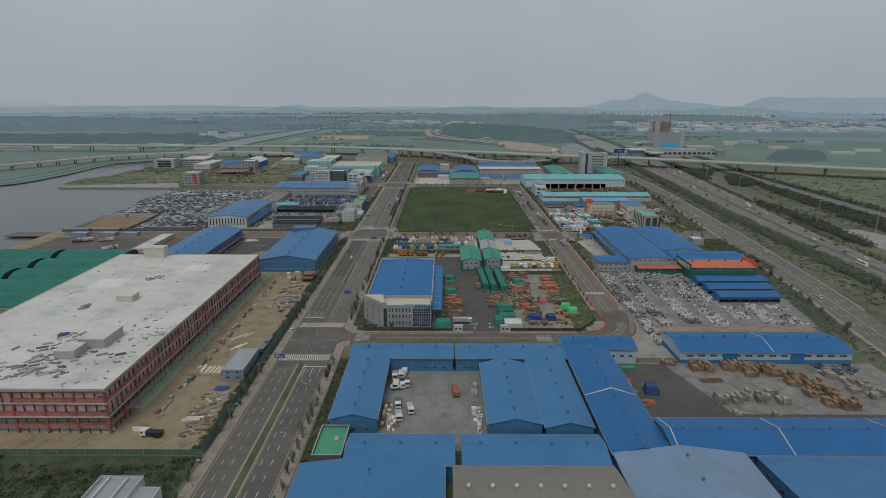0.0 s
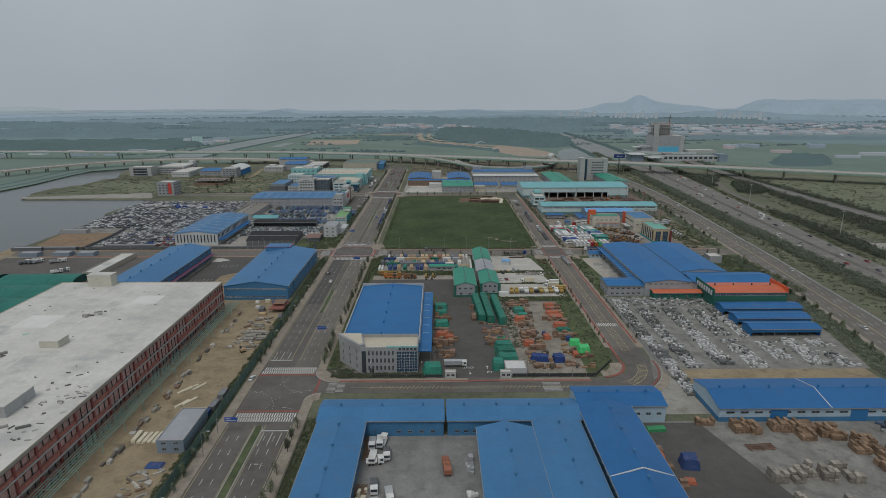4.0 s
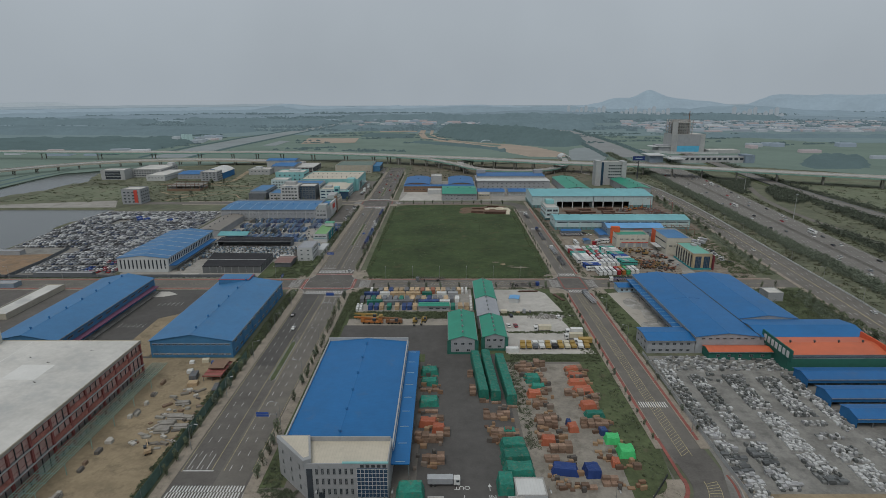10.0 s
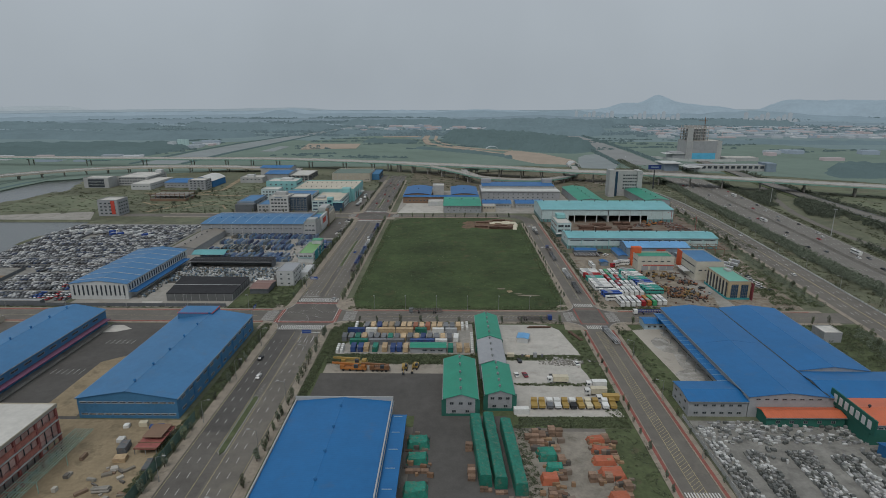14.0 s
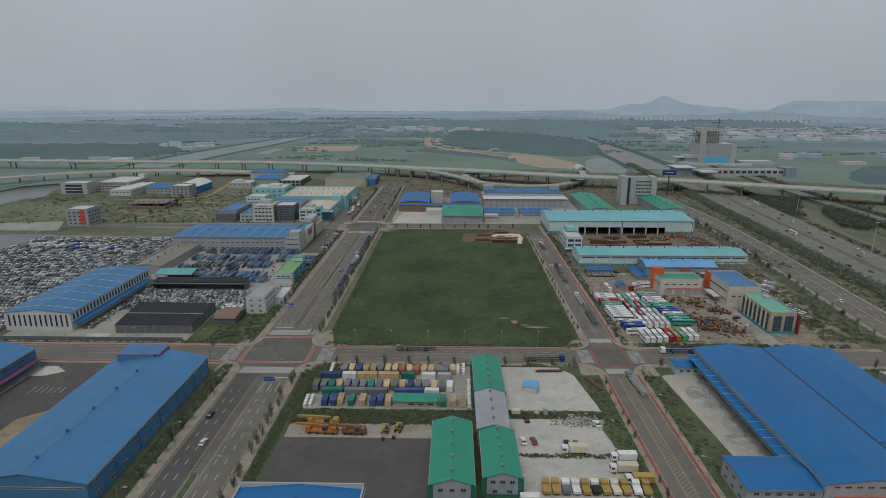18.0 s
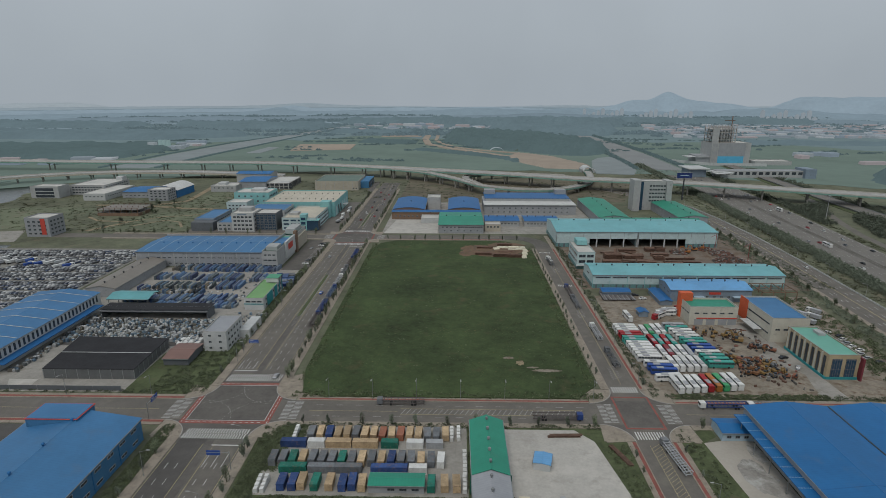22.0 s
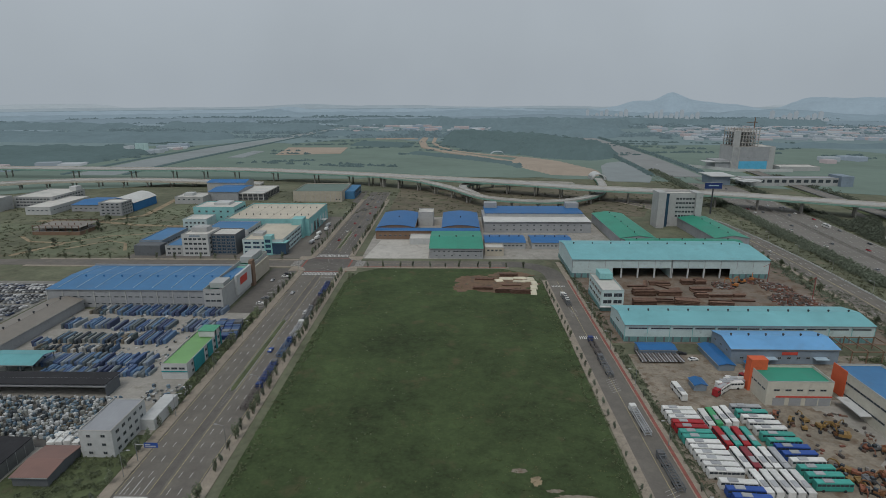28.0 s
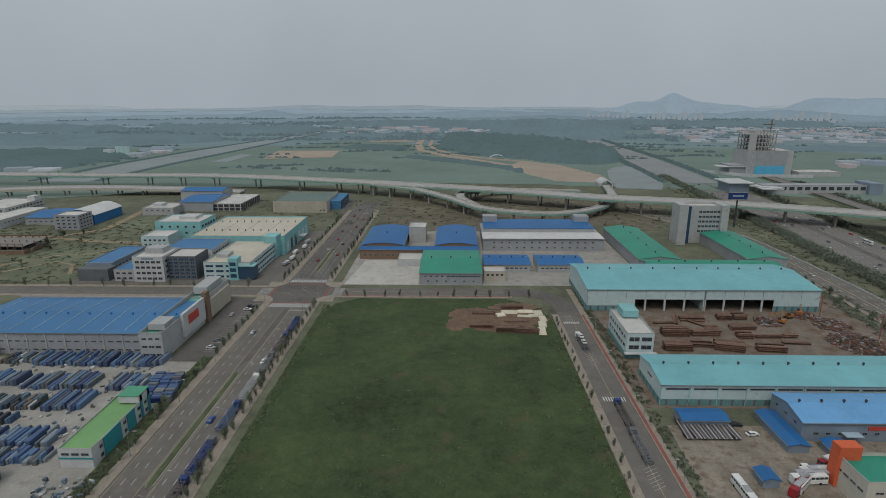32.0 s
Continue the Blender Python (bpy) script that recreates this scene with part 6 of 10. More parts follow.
box_part(s, "end_block", 518, 534, 1140, 1168, 0, 14, "wall_greyblue")
box_part(s, "entrance_roof", 352, 384, 1150, 1190, 12, 13.2, "wall_white")
box_part(s, "entrance_hall", 356, 380, 1154, 1186, 0, 12, "wall_greyblue")
part("canopy_sheet", MB().prism([(-84, -4), (-60, -28), (-50, -22), (-70, 6)], 9, 10), "wall_white", s)
box_part(s, "stair_canopy", 384, 408, 1128, 1146, 8, 9, "wall_white")

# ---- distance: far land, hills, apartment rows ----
# Aerial haze put into a surface: pale bluish base colour plus emission.
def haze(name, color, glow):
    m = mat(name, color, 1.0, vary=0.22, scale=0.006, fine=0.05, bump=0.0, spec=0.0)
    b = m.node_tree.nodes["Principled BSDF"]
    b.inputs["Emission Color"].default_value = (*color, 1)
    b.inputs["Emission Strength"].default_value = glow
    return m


# Far surfaces are tinted towards the sky and glow to imitate haze.
M["far_land"] = haze("haze_tinted_mid_fields", (0.078, 0.104, 0.092), 0.62)
M["far_land2"] = haze("haze_tinted_far_fields", (0.075, 0.102, 0.108), 0.8)
M["far_land3"] = haze("haze_tinted_last_fields", (0.09, 0.118, 0.135), 0.95)
M["far_wood"] = haze("hazed_woods", (0.046, 0.067, 0.07), 0.8)
M["far_wood2"] = haze("hazed_far_woods", (0.06, 0.084, 0.094), .9)
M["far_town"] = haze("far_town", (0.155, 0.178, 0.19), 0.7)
M["hazed_sand"] = haze("hazed_sand", (0.175, 0.152, 0.128), 0.5)
M["hazed_water"] = haze("hazed_water", (0.118, 0.135, 0.14), 0.6)
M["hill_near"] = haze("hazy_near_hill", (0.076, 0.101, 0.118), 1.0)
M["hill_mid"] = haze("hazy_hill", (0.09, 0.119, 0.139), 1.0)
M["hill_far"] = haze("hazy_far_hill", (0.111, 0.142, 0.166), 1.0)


def ring(r0, r1, z, wave, seed, a0=-88, a1=88, n=160):
    b = MB()
    for i in range(n + 1):
        a = radians(a0 + (a1 - a0) * i / n)
        w = wave * noise.noise(Vector((i * .13, seed, 0))) + wave * .5 * noise.noise(Vector((i * .5, seed, 2)))
        for r in (r0 + w, r1):
            b.v.append((r * math.sin(a), 240 + r * math.cos(a), z))
    b.f = [(2 * i, 2 * i + 2, 2 * i + 3, 2 * i + 1) for i in range(n)]
    return b


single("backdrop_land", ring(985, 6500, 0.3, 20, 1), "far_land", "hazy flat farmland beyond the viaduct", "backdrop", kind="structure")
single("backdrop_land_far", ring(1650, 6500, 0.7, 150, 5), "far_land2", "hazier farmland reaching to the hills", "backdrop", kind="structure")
single("backdrop_land_farthest", ring(2500, 6500, 1.2, 260, 9), "far_land3", "palest farmland below the hills, haze painted into its colour", "backdrop", kind="structure")


def ridge(name, radius, tops, material, seed, rough, label):
    """A long hill range on an arc; tops are (heading, height, half width in degrees)."""
    b, n = MB(), 360
    for i in range(n + 1):
        a = -66 + 132 * i / n
        h = 6 + rough * (1 + noise.noise(Vector((a * .16, seed, 0)))) + rough * .5 * noise.noise(Vector((a * .7, seed, 3))) + rough * .3 * noise.noise(Vector((a * 2.2, seed, 5))) + rough * .14 * noise.noise(Vector((a * 7, seed, 7)))
        h += sum(t * math.exp(-((a - c) / w) ** 2) for c, t, w in tops)
        s, c = math.sin(radians(a)), math.cos(radians(a))
        for r, z in ((radius, 0), (radius + 90, h * .72), (radius + 190, h), (radius + 330, 0)):
            b.v.append((r * s, 240 + r * c, max(z, 0)))
    for i in range(n):
        for k in range(3):
            j = 4 * i + k
            b.f.append((j, j + 4, j + 5, j + 1))
    return single(name, b, material, label, "backdrop", kind="structure")


# Added glowing ridges in near-sky colour stand in for haze at the horizon.
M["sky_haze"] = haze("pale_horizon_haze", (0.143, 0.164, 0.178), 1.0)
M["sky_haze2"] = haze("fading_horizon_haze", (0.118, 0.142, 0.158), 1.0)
ridge("backdrop_horizon", 6000, [(0, 20, 300), (-12, 14, 6), (-34, 6, 7)], "sky_haze", 13.0, 6, "palest added ridge with horizon haze put into its glow")
ridge("backdrop_horizon_near", 5200, [(0, 4, 300), (-14, 22, 3), (-6, 12, 4), (-3, 10, 2)], "sky_haze2", 17.0, 6, "pale low added ridge with haze put into its glow")
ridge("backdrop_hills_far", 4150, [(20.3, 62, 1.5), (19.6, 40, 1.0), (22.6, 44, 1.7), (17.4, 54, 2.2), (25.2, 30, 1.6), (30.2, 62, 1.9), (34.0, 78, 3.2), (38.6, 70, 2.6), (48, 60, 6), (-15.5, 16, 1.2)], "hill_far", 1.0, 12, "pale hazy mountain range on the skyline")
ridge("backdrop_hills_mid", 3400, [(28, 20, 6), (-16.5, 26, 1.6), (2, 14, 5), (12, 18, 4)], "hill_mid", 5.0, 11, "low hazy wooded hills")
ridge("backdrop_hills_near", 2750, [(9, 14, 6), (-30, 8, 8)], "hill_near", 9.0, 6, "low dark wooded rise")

# Apartment walls glow in a sky-tinted grey that paints in the haze.
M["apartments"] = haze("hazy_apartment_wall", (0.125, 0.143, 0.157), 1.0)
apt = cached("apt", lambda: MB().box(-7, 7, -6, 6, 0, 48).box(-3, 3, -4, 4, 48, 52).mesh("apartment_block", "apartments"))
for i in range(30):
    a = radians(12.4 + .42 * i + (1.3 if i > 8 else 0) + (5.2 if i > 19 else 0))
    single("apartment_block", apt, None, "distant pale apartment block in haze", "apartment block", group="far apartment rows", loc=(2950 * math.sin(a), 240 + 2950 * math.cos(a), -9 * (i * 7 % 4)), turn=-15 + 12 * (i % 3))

tk = thing("batching_plant", "pale green silos of a distant plant in haze", "plant", -640, 1560)
# Silo green is paled and made to glow as if behind haze.
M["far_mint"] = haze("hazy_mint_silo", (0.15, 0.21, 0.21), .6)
for i in range(3):
    part("silo", MB().tube((i * 9 - 9, 0, 0), (i * 9 - 9, 0, 21), 4.4, 4.4, 14), "far_mint", tk)
part("plant_house", MB().box(-34, -20, -8, 8, 0, 16), "far_town", tk)
# The far bank and its roads wear the same haze-tinted, glowing colours.
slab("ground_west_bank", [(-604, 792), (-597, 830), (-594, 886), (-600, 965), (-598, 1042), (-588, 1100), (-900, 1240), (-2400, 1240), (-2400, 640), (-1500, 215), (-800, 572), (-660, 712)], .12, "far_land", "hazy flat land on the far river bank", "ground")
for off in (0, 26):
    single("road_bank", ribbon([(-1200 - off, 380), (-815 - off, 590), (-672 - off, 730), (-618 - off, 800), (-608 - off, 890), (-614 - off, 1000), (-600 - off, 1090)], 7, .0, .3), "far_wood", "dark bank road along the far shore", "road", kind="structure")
slab("quay", [(-527, 759), (-366, 760), (-386, 800), (-531, 770)], .14, "concrete", "concrete quay at the mouth of the inlet", "quay")
# far water, sand, roads: haze is in their tint and glow
single("water_canal", MB().prism([(-574, 1236), (-506, 1236), (-498, 1450), (-474, 1700), (-446, 2000), (-404, 2400), (-330, 3000), (-342, 3000), (-424, 2400), (-490, 2000), (-548, 1700), (-572, 1450)], .2, .9), "hazed_water", "broad grey canal running to the hills", "water", kind="structure")
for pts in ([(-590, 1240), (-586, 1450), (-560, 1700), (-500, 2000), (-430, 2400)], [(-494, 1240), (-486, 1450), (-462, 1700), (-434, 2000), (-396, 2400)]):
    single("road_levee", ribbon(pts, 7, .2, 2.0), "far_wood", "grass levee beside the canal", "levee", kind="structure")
single("road_new", ribbon([(-72, 2000), (-74, 1840), (-58, 1690), (-8, 1590), (56, 1500), (108, 1420)], 17, .2, 2.4), "hazed_sand", "pale unpaved new road on an embankment", "road", kind="structure")
single("road_new", ribbon([(-44, 2000), (-44, 1820), (-28, 1720), (10, 1612), (60, 1548), (112, 1508), (134, 1486)], 9, .2, 2.0), "hazed_sand", "pale unpaved track beside the new road", "road", kind="structure")
pt = thing("tunnel_portal", "pale concrete tunnel portal under the viaduct", "tunnel", 216, 1214)
part("vault", MB().extrude([(9 * math.cos(math.pi * i / 12), 9 * math.sin(math.pi * i / 12)) for i in range(13)] + [(7.6 * math.cos(math.pi * i / 12), 7.6 * math.sin(math.pi * i / 12)) for i in range(12, -1, -1)], -14, 14, "y"), "wall_white", pt)
for x in (-10, 10):
    part("wing_wall", MB().box(x - .5, x + .5, -14, 6, 0, 5), "wall_pale_grey", pt)
# Road grey carries painted haze: paler colour and a weak emission.
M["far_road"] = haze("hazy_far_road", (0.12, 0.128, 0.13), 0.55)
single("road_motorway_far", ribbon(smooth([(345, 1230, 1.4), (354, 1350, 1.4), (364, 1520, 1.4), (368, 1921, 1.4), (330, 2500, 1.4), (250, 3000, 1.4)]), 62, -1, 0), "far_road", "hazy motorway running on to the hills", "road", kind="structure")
belt = [(x + s2 * 42, y, 5, 6) for s2 in (-1, 1) for x, y in [(line_at([(345, 1230), (354, 1350), (364, 1520), (368, 1921), (330, 2500)], yy), yy) for yy in range(1240, 2400, 7)]]
MOUND = [(100, 1398), (132, 1486), (170, 1440), (200, 1400), (238, 1276), (224, 1236), (158, 1250), (128, 1320)]


def mound(name, poly, h, step, material, label, category, lump=0.0, seed=0):
    """A low body of earth or tree crowns over an outline: high inside, falling to the ground at its edge."""
    xs, ys = [p[0] for p in poly], [p[1] for p in poly]
    nx, ny = int((max(xs) - min(xs)) / step) + 3, int((max(ys) - min(ys)) / step) + 3
    b, keep = MB(), {}
    n = len(poly)
    for j in range(ny):
        for i in range(nx):
            x = min(xs) - step + i * step + step * .35 * noise.noise(Vector((i * 3.1, j * 1.7, seed)))
            y = min(ys) - step + j * step + step * .35 * noise.noise(Vector((i * 1.3, j * 2.9, seed + 5)))
            near = 1e9
            for k in range(n):
                (xa, ya), (xb, yb) = poly[k - 1], poly[k]
                t = max(0, min(1, ((x - xa) * (xb - xa) + (y - ya) * (yb - ya)) / ((xb - xa) ** 2 + (yb - ya) ** 2)))
                near = min(near, math.hypot(x - xa - t * (xb - xa), y - ya - t * (yb - ya)))
            into = inside(x, y, poly)
            z = h * min(1, near / (h * 1.4)) if into else -.5
            if into and lump:
                z *= 1 + lump * noise.noise(Vector((x * .5 / step, y * .5 / step, seed))) + lump * noise.noise(Vector((x * .13 / step, y * .13 / step, seed + 3)))
                z += .28 * lump * h * ((i * 7 + j * 13 + (i * j) % 5) % 3 - 1)
            keep[i, j] = into or near < step * 1.5
            b.v.append((x, y, max(z, .3) if into else z))
    for j in range(ny - 1):
        for i in range(nx - 1):
            if keep[i, j] and keep[i + 1, j] and keep[i, j + 1] and keep[i + 1, j + 1]:
                k = j * nx + i
                b.f.append((k, k + 1, k + nx + 1, k + nx))
    return single(name, b, material, label, category, kind="stuff" if lump else "structure")


mound("ground_sand", MOUND, 5, 6, "hazed_sand", "bare sandy embankment", "ground")
slab("ground_sand", [(-352, 1530), (-226, 1560), (-236, 1690), (-372, 1690)], 1.2, "hazed_sand", "bare levelled sandy plot", "ground")
slab("ground_sand", [(-205, 1940), (-90, 1940), (-95, 1985), (-210, 1985)], 1.2, "hazed_sand", "bare levelled sandy plot", "ground")
slab("ground_sand", [(-430, 1480), (-400, 1480), (-398, 1600), (-424, 1610)], 1.2, "hazed_water", "pale reservoir basin", "water")
slab("water_pond", [(226, 1188), (281, 1176), (298, 1220), (312, 1300), (318, 1380), (306, 1420), (280, 1400), (258, 1356), (236, 1260)], 1.2, "hazed_water", "pale pond beside the motorway", "water")
cn = thing("site_canopy", "white arched canopy on the sandy embankment", "canopy", 96, 1540, 1)
part("arch", MB().extrude([(14 * math.cos(math.pi * i / 10), 7 * math.sin(math.pi * i / 10)) for i in range(11)] + [(13.6 * math.cos(math.pi * i / 10), 6.6 * math.sin(math.pi * i / 10)) for i in range(10, -1, -1)], -8, 8, "y"), "far_town", cn)

# ---- road markings ----
M["worn_line"] = mat("worn_crossing_paint", (0.36, 0.355, 0.34), 0.75, vary=0.25, scale=0.5, dirt=(0.2, 0.195, 0.185), dirt_amount=0.2)
def dashes(name, x0, y0, y1, z=0.085, length=3.0, gap=5.0, w=0.15, material="white_line", label="broken white lane line"):
    b = MB()
    y = y0
    while y + length <= y1:
        b.box(x0 - w / 2, x0 + w / 2, y, y + length, z - .015, z)
        y += length + gap
    return single(name, b, material, label, "road marking", kind="structure")


def stripe(x0, x1, y0, y1, material="white_line", z=0.085, label="painted road line"):
    return single("marking", MB().box(x0, x1, y0, y1, z - .015, z), material, label, "road marking", kind="structure")


def zebra(x0, x1, y0, y1, across="x", z=0.09, rows=2):
    """A crossing of bars that lie along the way of the traffic; across: the way people cross."""
    b = MB()
    a0, a1, c0, c1 = (x0, x1, y0, y1) if across == "x" else (y0, y1, x0, x1)
    n = int((a1 - a0) / .95)
    for i in range(n):
        a = a0 + (i + .5) * (a1 - a0) / n
        for r in range(rows):
            p, q = c0 + r * (c1 - c0) / rows + .12, c0 + (r + 1) * (c1 - c0) / rows - .12
            s = .22 * (1 if r else -1)
            if across == "x":
                b.box(a - .22 + s, a + .22 + s, p, q, z - .015, z)
            else:
                b.box(p, q, a - .22 + s, a + .22 + s, z - .015, z)
    return single("crossing", b, "white_line" if across == "x" else "worn_line", "white striped pedestrian crossing", "road marking", kind="structure")


for y0, y1, lo, hi in ((62, 264, 62, 258), (318, 484, 318, 478), (540, 756, 540, 750), (812, 1085, 812, 1080)):
    for x in (-91.6, -88.2):
        dashes("lane_line", x, lo, hi)
    for x in (-78.4, -74.9):
        dashes("lane_line", x, lo, hi)
    stripe(-94.4, -94.25, y0, y1, "yellow_line", label="yellow edge line")
    stripe(-70.75, -70.6, y0, y1, "yellow_line", label="yellow edge line")
    stripe(-84.5, -84.35, y0, y1, "yellow_line", label="yellow centre line")
    stripe(-80.3, -80.15, y0, y1, "yellow_line", label="yellow centre line")
for y0, y1, wm in ((62, 262, 1.7), (380, 416, 1.4), (604, 676, 1.4), (826, 880, 1.4)):
    ob = thing("median", "planted grass median with stone kerb", "median", kind="structure")
    outline = [(-82.3 - wm, y0), (-82.3, y0 - 2), (-82.3 + wm, y0), (-82.3 + wm, y1), (-82.3, y1 + 2), (-82.3 - wm, y1)]
    part("kerb", MB().prism(outline, -.3, .22), "kerb", ob)
    part("planting", MB().prism([(-82.3 + (x + 82.3) * .72, y) for x, y in outline], .1, .45), "verge", ob)
for y, e in ((416.5, 1), (676.5, 1), (601, -1)):  # hatched tapers at the ends of the medians
    b = MB()
    for k in range(7):
        w = 1.35 - .15 * k
        b.bar((-82.3 - w, y + e * (1.6 + 1.5 * k), .079), (-82.3 + w, y + e * (2.6 + 1.5 * k), .079), .16, .012)
    single("hatching", b, "worn_line", "worn hatched taper at the end of the median", "road marking", kind="structure")
for y in (318, 538.5, 808):
    stripe(-94, -83.6, y, y + .5, label="white stop line")
for y in (260, 483, 752):
    stripe(-81, -70.9, y, y + .5, label="white stop line")
for y, s in ((262, -1), (316, 1), (482, -1), (537, 1)):
    for x in ((-79.6, -76.4, -73) if s < 0 else (-93, -89.8, -86.4)):
        stripe(x, x + .2, y + s * 3, y + s * 3 + s * 8 if s > 0 else y + s * 3, label="approach lane line") if s > 0 else stripe(x, x + .2, y - 11, y - 3, label="approach lane line")
for y0, y1 in ((266.2, 272.6), (304.8, 311), (487, 493.4), (529, 535.4), (756.6, 763), (801, 807)):
    zebra(-94.2, -70.6, y0, y1)
for x0, x1, y0, y1 in ((-62.5, -55, 288, 296.4), (-62.5, -55.5, 500, 513.5), (-108, -101, 500, 513.5), (-62, -55.5, 778, 790), (-108, -101, 778, 790), (62.5, 68.5, 500, 513.5), (86.5, 92.5, 500, 513.5)):
    zebra(x0, x1, y0, y1, "y")
zebra(72, 83, 489.5, 494.5, rows=1)
zebra(72, 83, 522.5, 527.5, rows=1)
zebra(71.6, 83, 356.8, 361.2, rows=1)
zebra(73, 82.4, 656.4, 660, rows=1)
zebra(30, 38, 288, 296.2, "y", rows=1)
for yj in (288.8, 512.2, 781):
    for cx, cy, r, a0, a1 in ((-96, yj - 14, 15, 0, 90), (-69, yj + 14, 15, 180, 270), (-69, yj - 14, 15, 90, 180), (-96, yj + 14, 15, 270, 360)):
        b = MB()
        pts = arc(cx, cy, r, a0, a1, 22)
        for p, q in list(zip(pts, pts[1:]))[::2]:
            b.bar((*p, .079), (*q, .079), .08, .012)
        single("guide_line", b, "white_line", "broken white turning guide line", "road marking", kind="structure")
# red surfacing round the junctions and along kerbs
for x0, x1, y0, y1 in ((-95, -69, 273.1, 274.3), (-95, -69, 303.3, 304.5), (-67.4, -66.3, 274.4, 303.2), (-97.9, -67.1, 496.7, 498.6), (-97.9, -67.1, 525.7, 527.6), (-99.8, -97.9, 496.7, 527.6), (-67.1, -65.2, 496.7, 527.6),
                       (-98.4, -66.6, 764, 765), (-98.4, -66.6, 797, 798.2), (-99.8, -98.6, 765, 797), (-66.4, -65.2, 765, 797),
                       (70.6, 84, 496.2, 497), (70.6, 84, 518.6, 519.4), (69.8, 70.6, 496.2, 519.4), (84.2, 85, 496.2, 519.4)):
    single("red_strip", MB().box(x0, x1, y0, y1, -.2, .082), "red_lane", "red-surfaced strip framing a junction", "road marking", kind="structure")
# broken white line within the red band and a solid one on its inner edge, middle junction
for x0, x1, y0, y1 in ((-97.6, -67.4, 498.75, 498.95), (-97.6, -67.4, 525.35, 525.55), (-97.75, -97.55, 499, 525.3), (-67.45, -67.25, 499, 525.3)):
    single("edge_line", MB().box(x0, x1, y0, y1, -.1, .088), "white_line", "thin white line along the red junction frame", "road marking", kind="structure")
for cy in (497.6, 526.7):
    b = MB()
    for k in range(13):
        b.box(-97.4 + k * 2.3, -96.1 + k * 2.3, cy - .12, cy + .12, -.1, .089)
    single("broken_line", b, "white_line", "broken white line in the red junction frame", "road marking", kind="structure")
for cx in (-98.9, -66.1):
    b = MB()
    for k in range(13):
        b.box(cx - .12, cx + .12, 497.2 + k * 2.3, 498.5 + k * 2.3, -.1, .089)
    single("broken_line", b, "white_line", "broken white line in the red junction frame", "road marking", kind="structure")
for x0, x1, y0, y1 in ((-58, 52, 296.8, 298.0), (-58, 60, 514.6, 515.6), (-340, -106, 514.6, 515.8), (-340, -106, 497.2, 498.6), (84, 85.2, 335, 488), (84, 85.2, 526, 748), (69.4, 70.6, 335, 488), (95, 205, 514.6, 515.6), (-55, 46, 775.6, 776.6)):
    single("red_strip", MB().box(x0, x1, y0, y1, .1, .215), "red_lane", "red-surfaced cycle strip along the kerb", "pavement", kind="structure")
outer = arc(58, 313, 29.2, -85, 5, 18)
inner = arc(58, 313, 12.8, -85, 5, 12)
single("red_strip", ribbon(inner, 1.3, -.2, .22), "red_lane", "red kerb strip round the bend", "pavement", kind="structure")
single("red_strip", MB().box(69.9, 71.0, 312, 336, .1, .216), "red_lane", "red kerb strip by the bend", "pavement", kind="structure")
single("pavement_bend", ribbon(arc(58, 313, 9.4, -88, 4, 12), 5.4, -.3, .205), "pavement", "wide paved corner inside the bend", "pavement", kind="structure")
single("red_strip", ribbon(arc(58, 313, 28.0, -80, 6, 16), .8, -.2, .12), "red_lane", "red edge strip outside the bend", "pavement", kind="structure")
single("kerb", ribbon(outer, .4, -.2, .22), "kerb", "kerb round the outside of the bend", "kerb", kind="structure")
single("pavement_bend", ribbon(arc(58, 313, 31.2, -80, 5, 18), 3.6, -.3, .2), "pavement", "paved footway round the bend", "pavement", kind="structure")
# hatched centre of the east street and the bend
b = MB()
for i in range(100):
    y = 326 + i * 1.65
    if y < 486:
        b.bar((75.4, y, .078), (78.6, y + 2.6, .078), .11, .012)
for i in range(54):
    b.bar((-44 + i * 1.75, 290.6, .072), (-42.7 + i * 1.75, 293.4, .072), .16, .012)
for i in range(18):
    a = radians(-62 + i * 3.4)
    p, q = 19.2, 22.8
    b.bar((58 + p * math.cos(a), 313 + p * math.sin(a), .082), (58 + q * math.cos(a + .06), 313 + q * math.sin(a + .06), .082), .16, .012)
single("hatching", b, "yellow_line", "yellow diagonal hatching in the street centre", "road marking", kind="structure")
for x in (75.2, 78.8):
    stripe(x - .07, x + .07, 326, 486, "yellow_line", label="yellow hatching edge line")
for y0, y1 in ((534, 546), (604, 616), (686, 702)):
    b = MB()
    for k in range(int((y1 - y0) / 1.7)):
        b.bar((74.9, y0 + k * 1.7, .075), (79.3, y0 + 2.4 + k * 1.7, .075), .16, .012)
    single("hatching", b, "worn_line", "worn white diagonal hatching in the east street", "road marking", kind="structure")
zebra(72, 80.6, 735, 738, rows=1)
stripe(77.1, 77.25, 530, 748, "yellow_line", label="yellow centre line")
for r in (19, 23):
    single("marking", ribbon(arc(58, 313, r, -68, 0, 14), .15, .07, .085), "yellow_line", "yellow bend line", "road marking", kind="structure")
for y in (506.4,):
    for x0, x1 in ((-52, -17), (-330, -112), (96, 205)):
        stripe(x0, x1, y, y + .15, "yellow_line", label="yellow centre line")
for y in (504.4, 508.4):
    stripe(-16, 56, y, y + .15, "yellow_line", label="hatching edge line")
b = MB()
for k in range(34):
    b.bar((-15.5 + k * 2.1, 504.7, .072), (-13.8 + k * 2.1, 508.2, .072), .2, .012)
single("hatching", b, "worn_line", "worn white diagonal hatching in the cross street", "road marking", kind="structure")
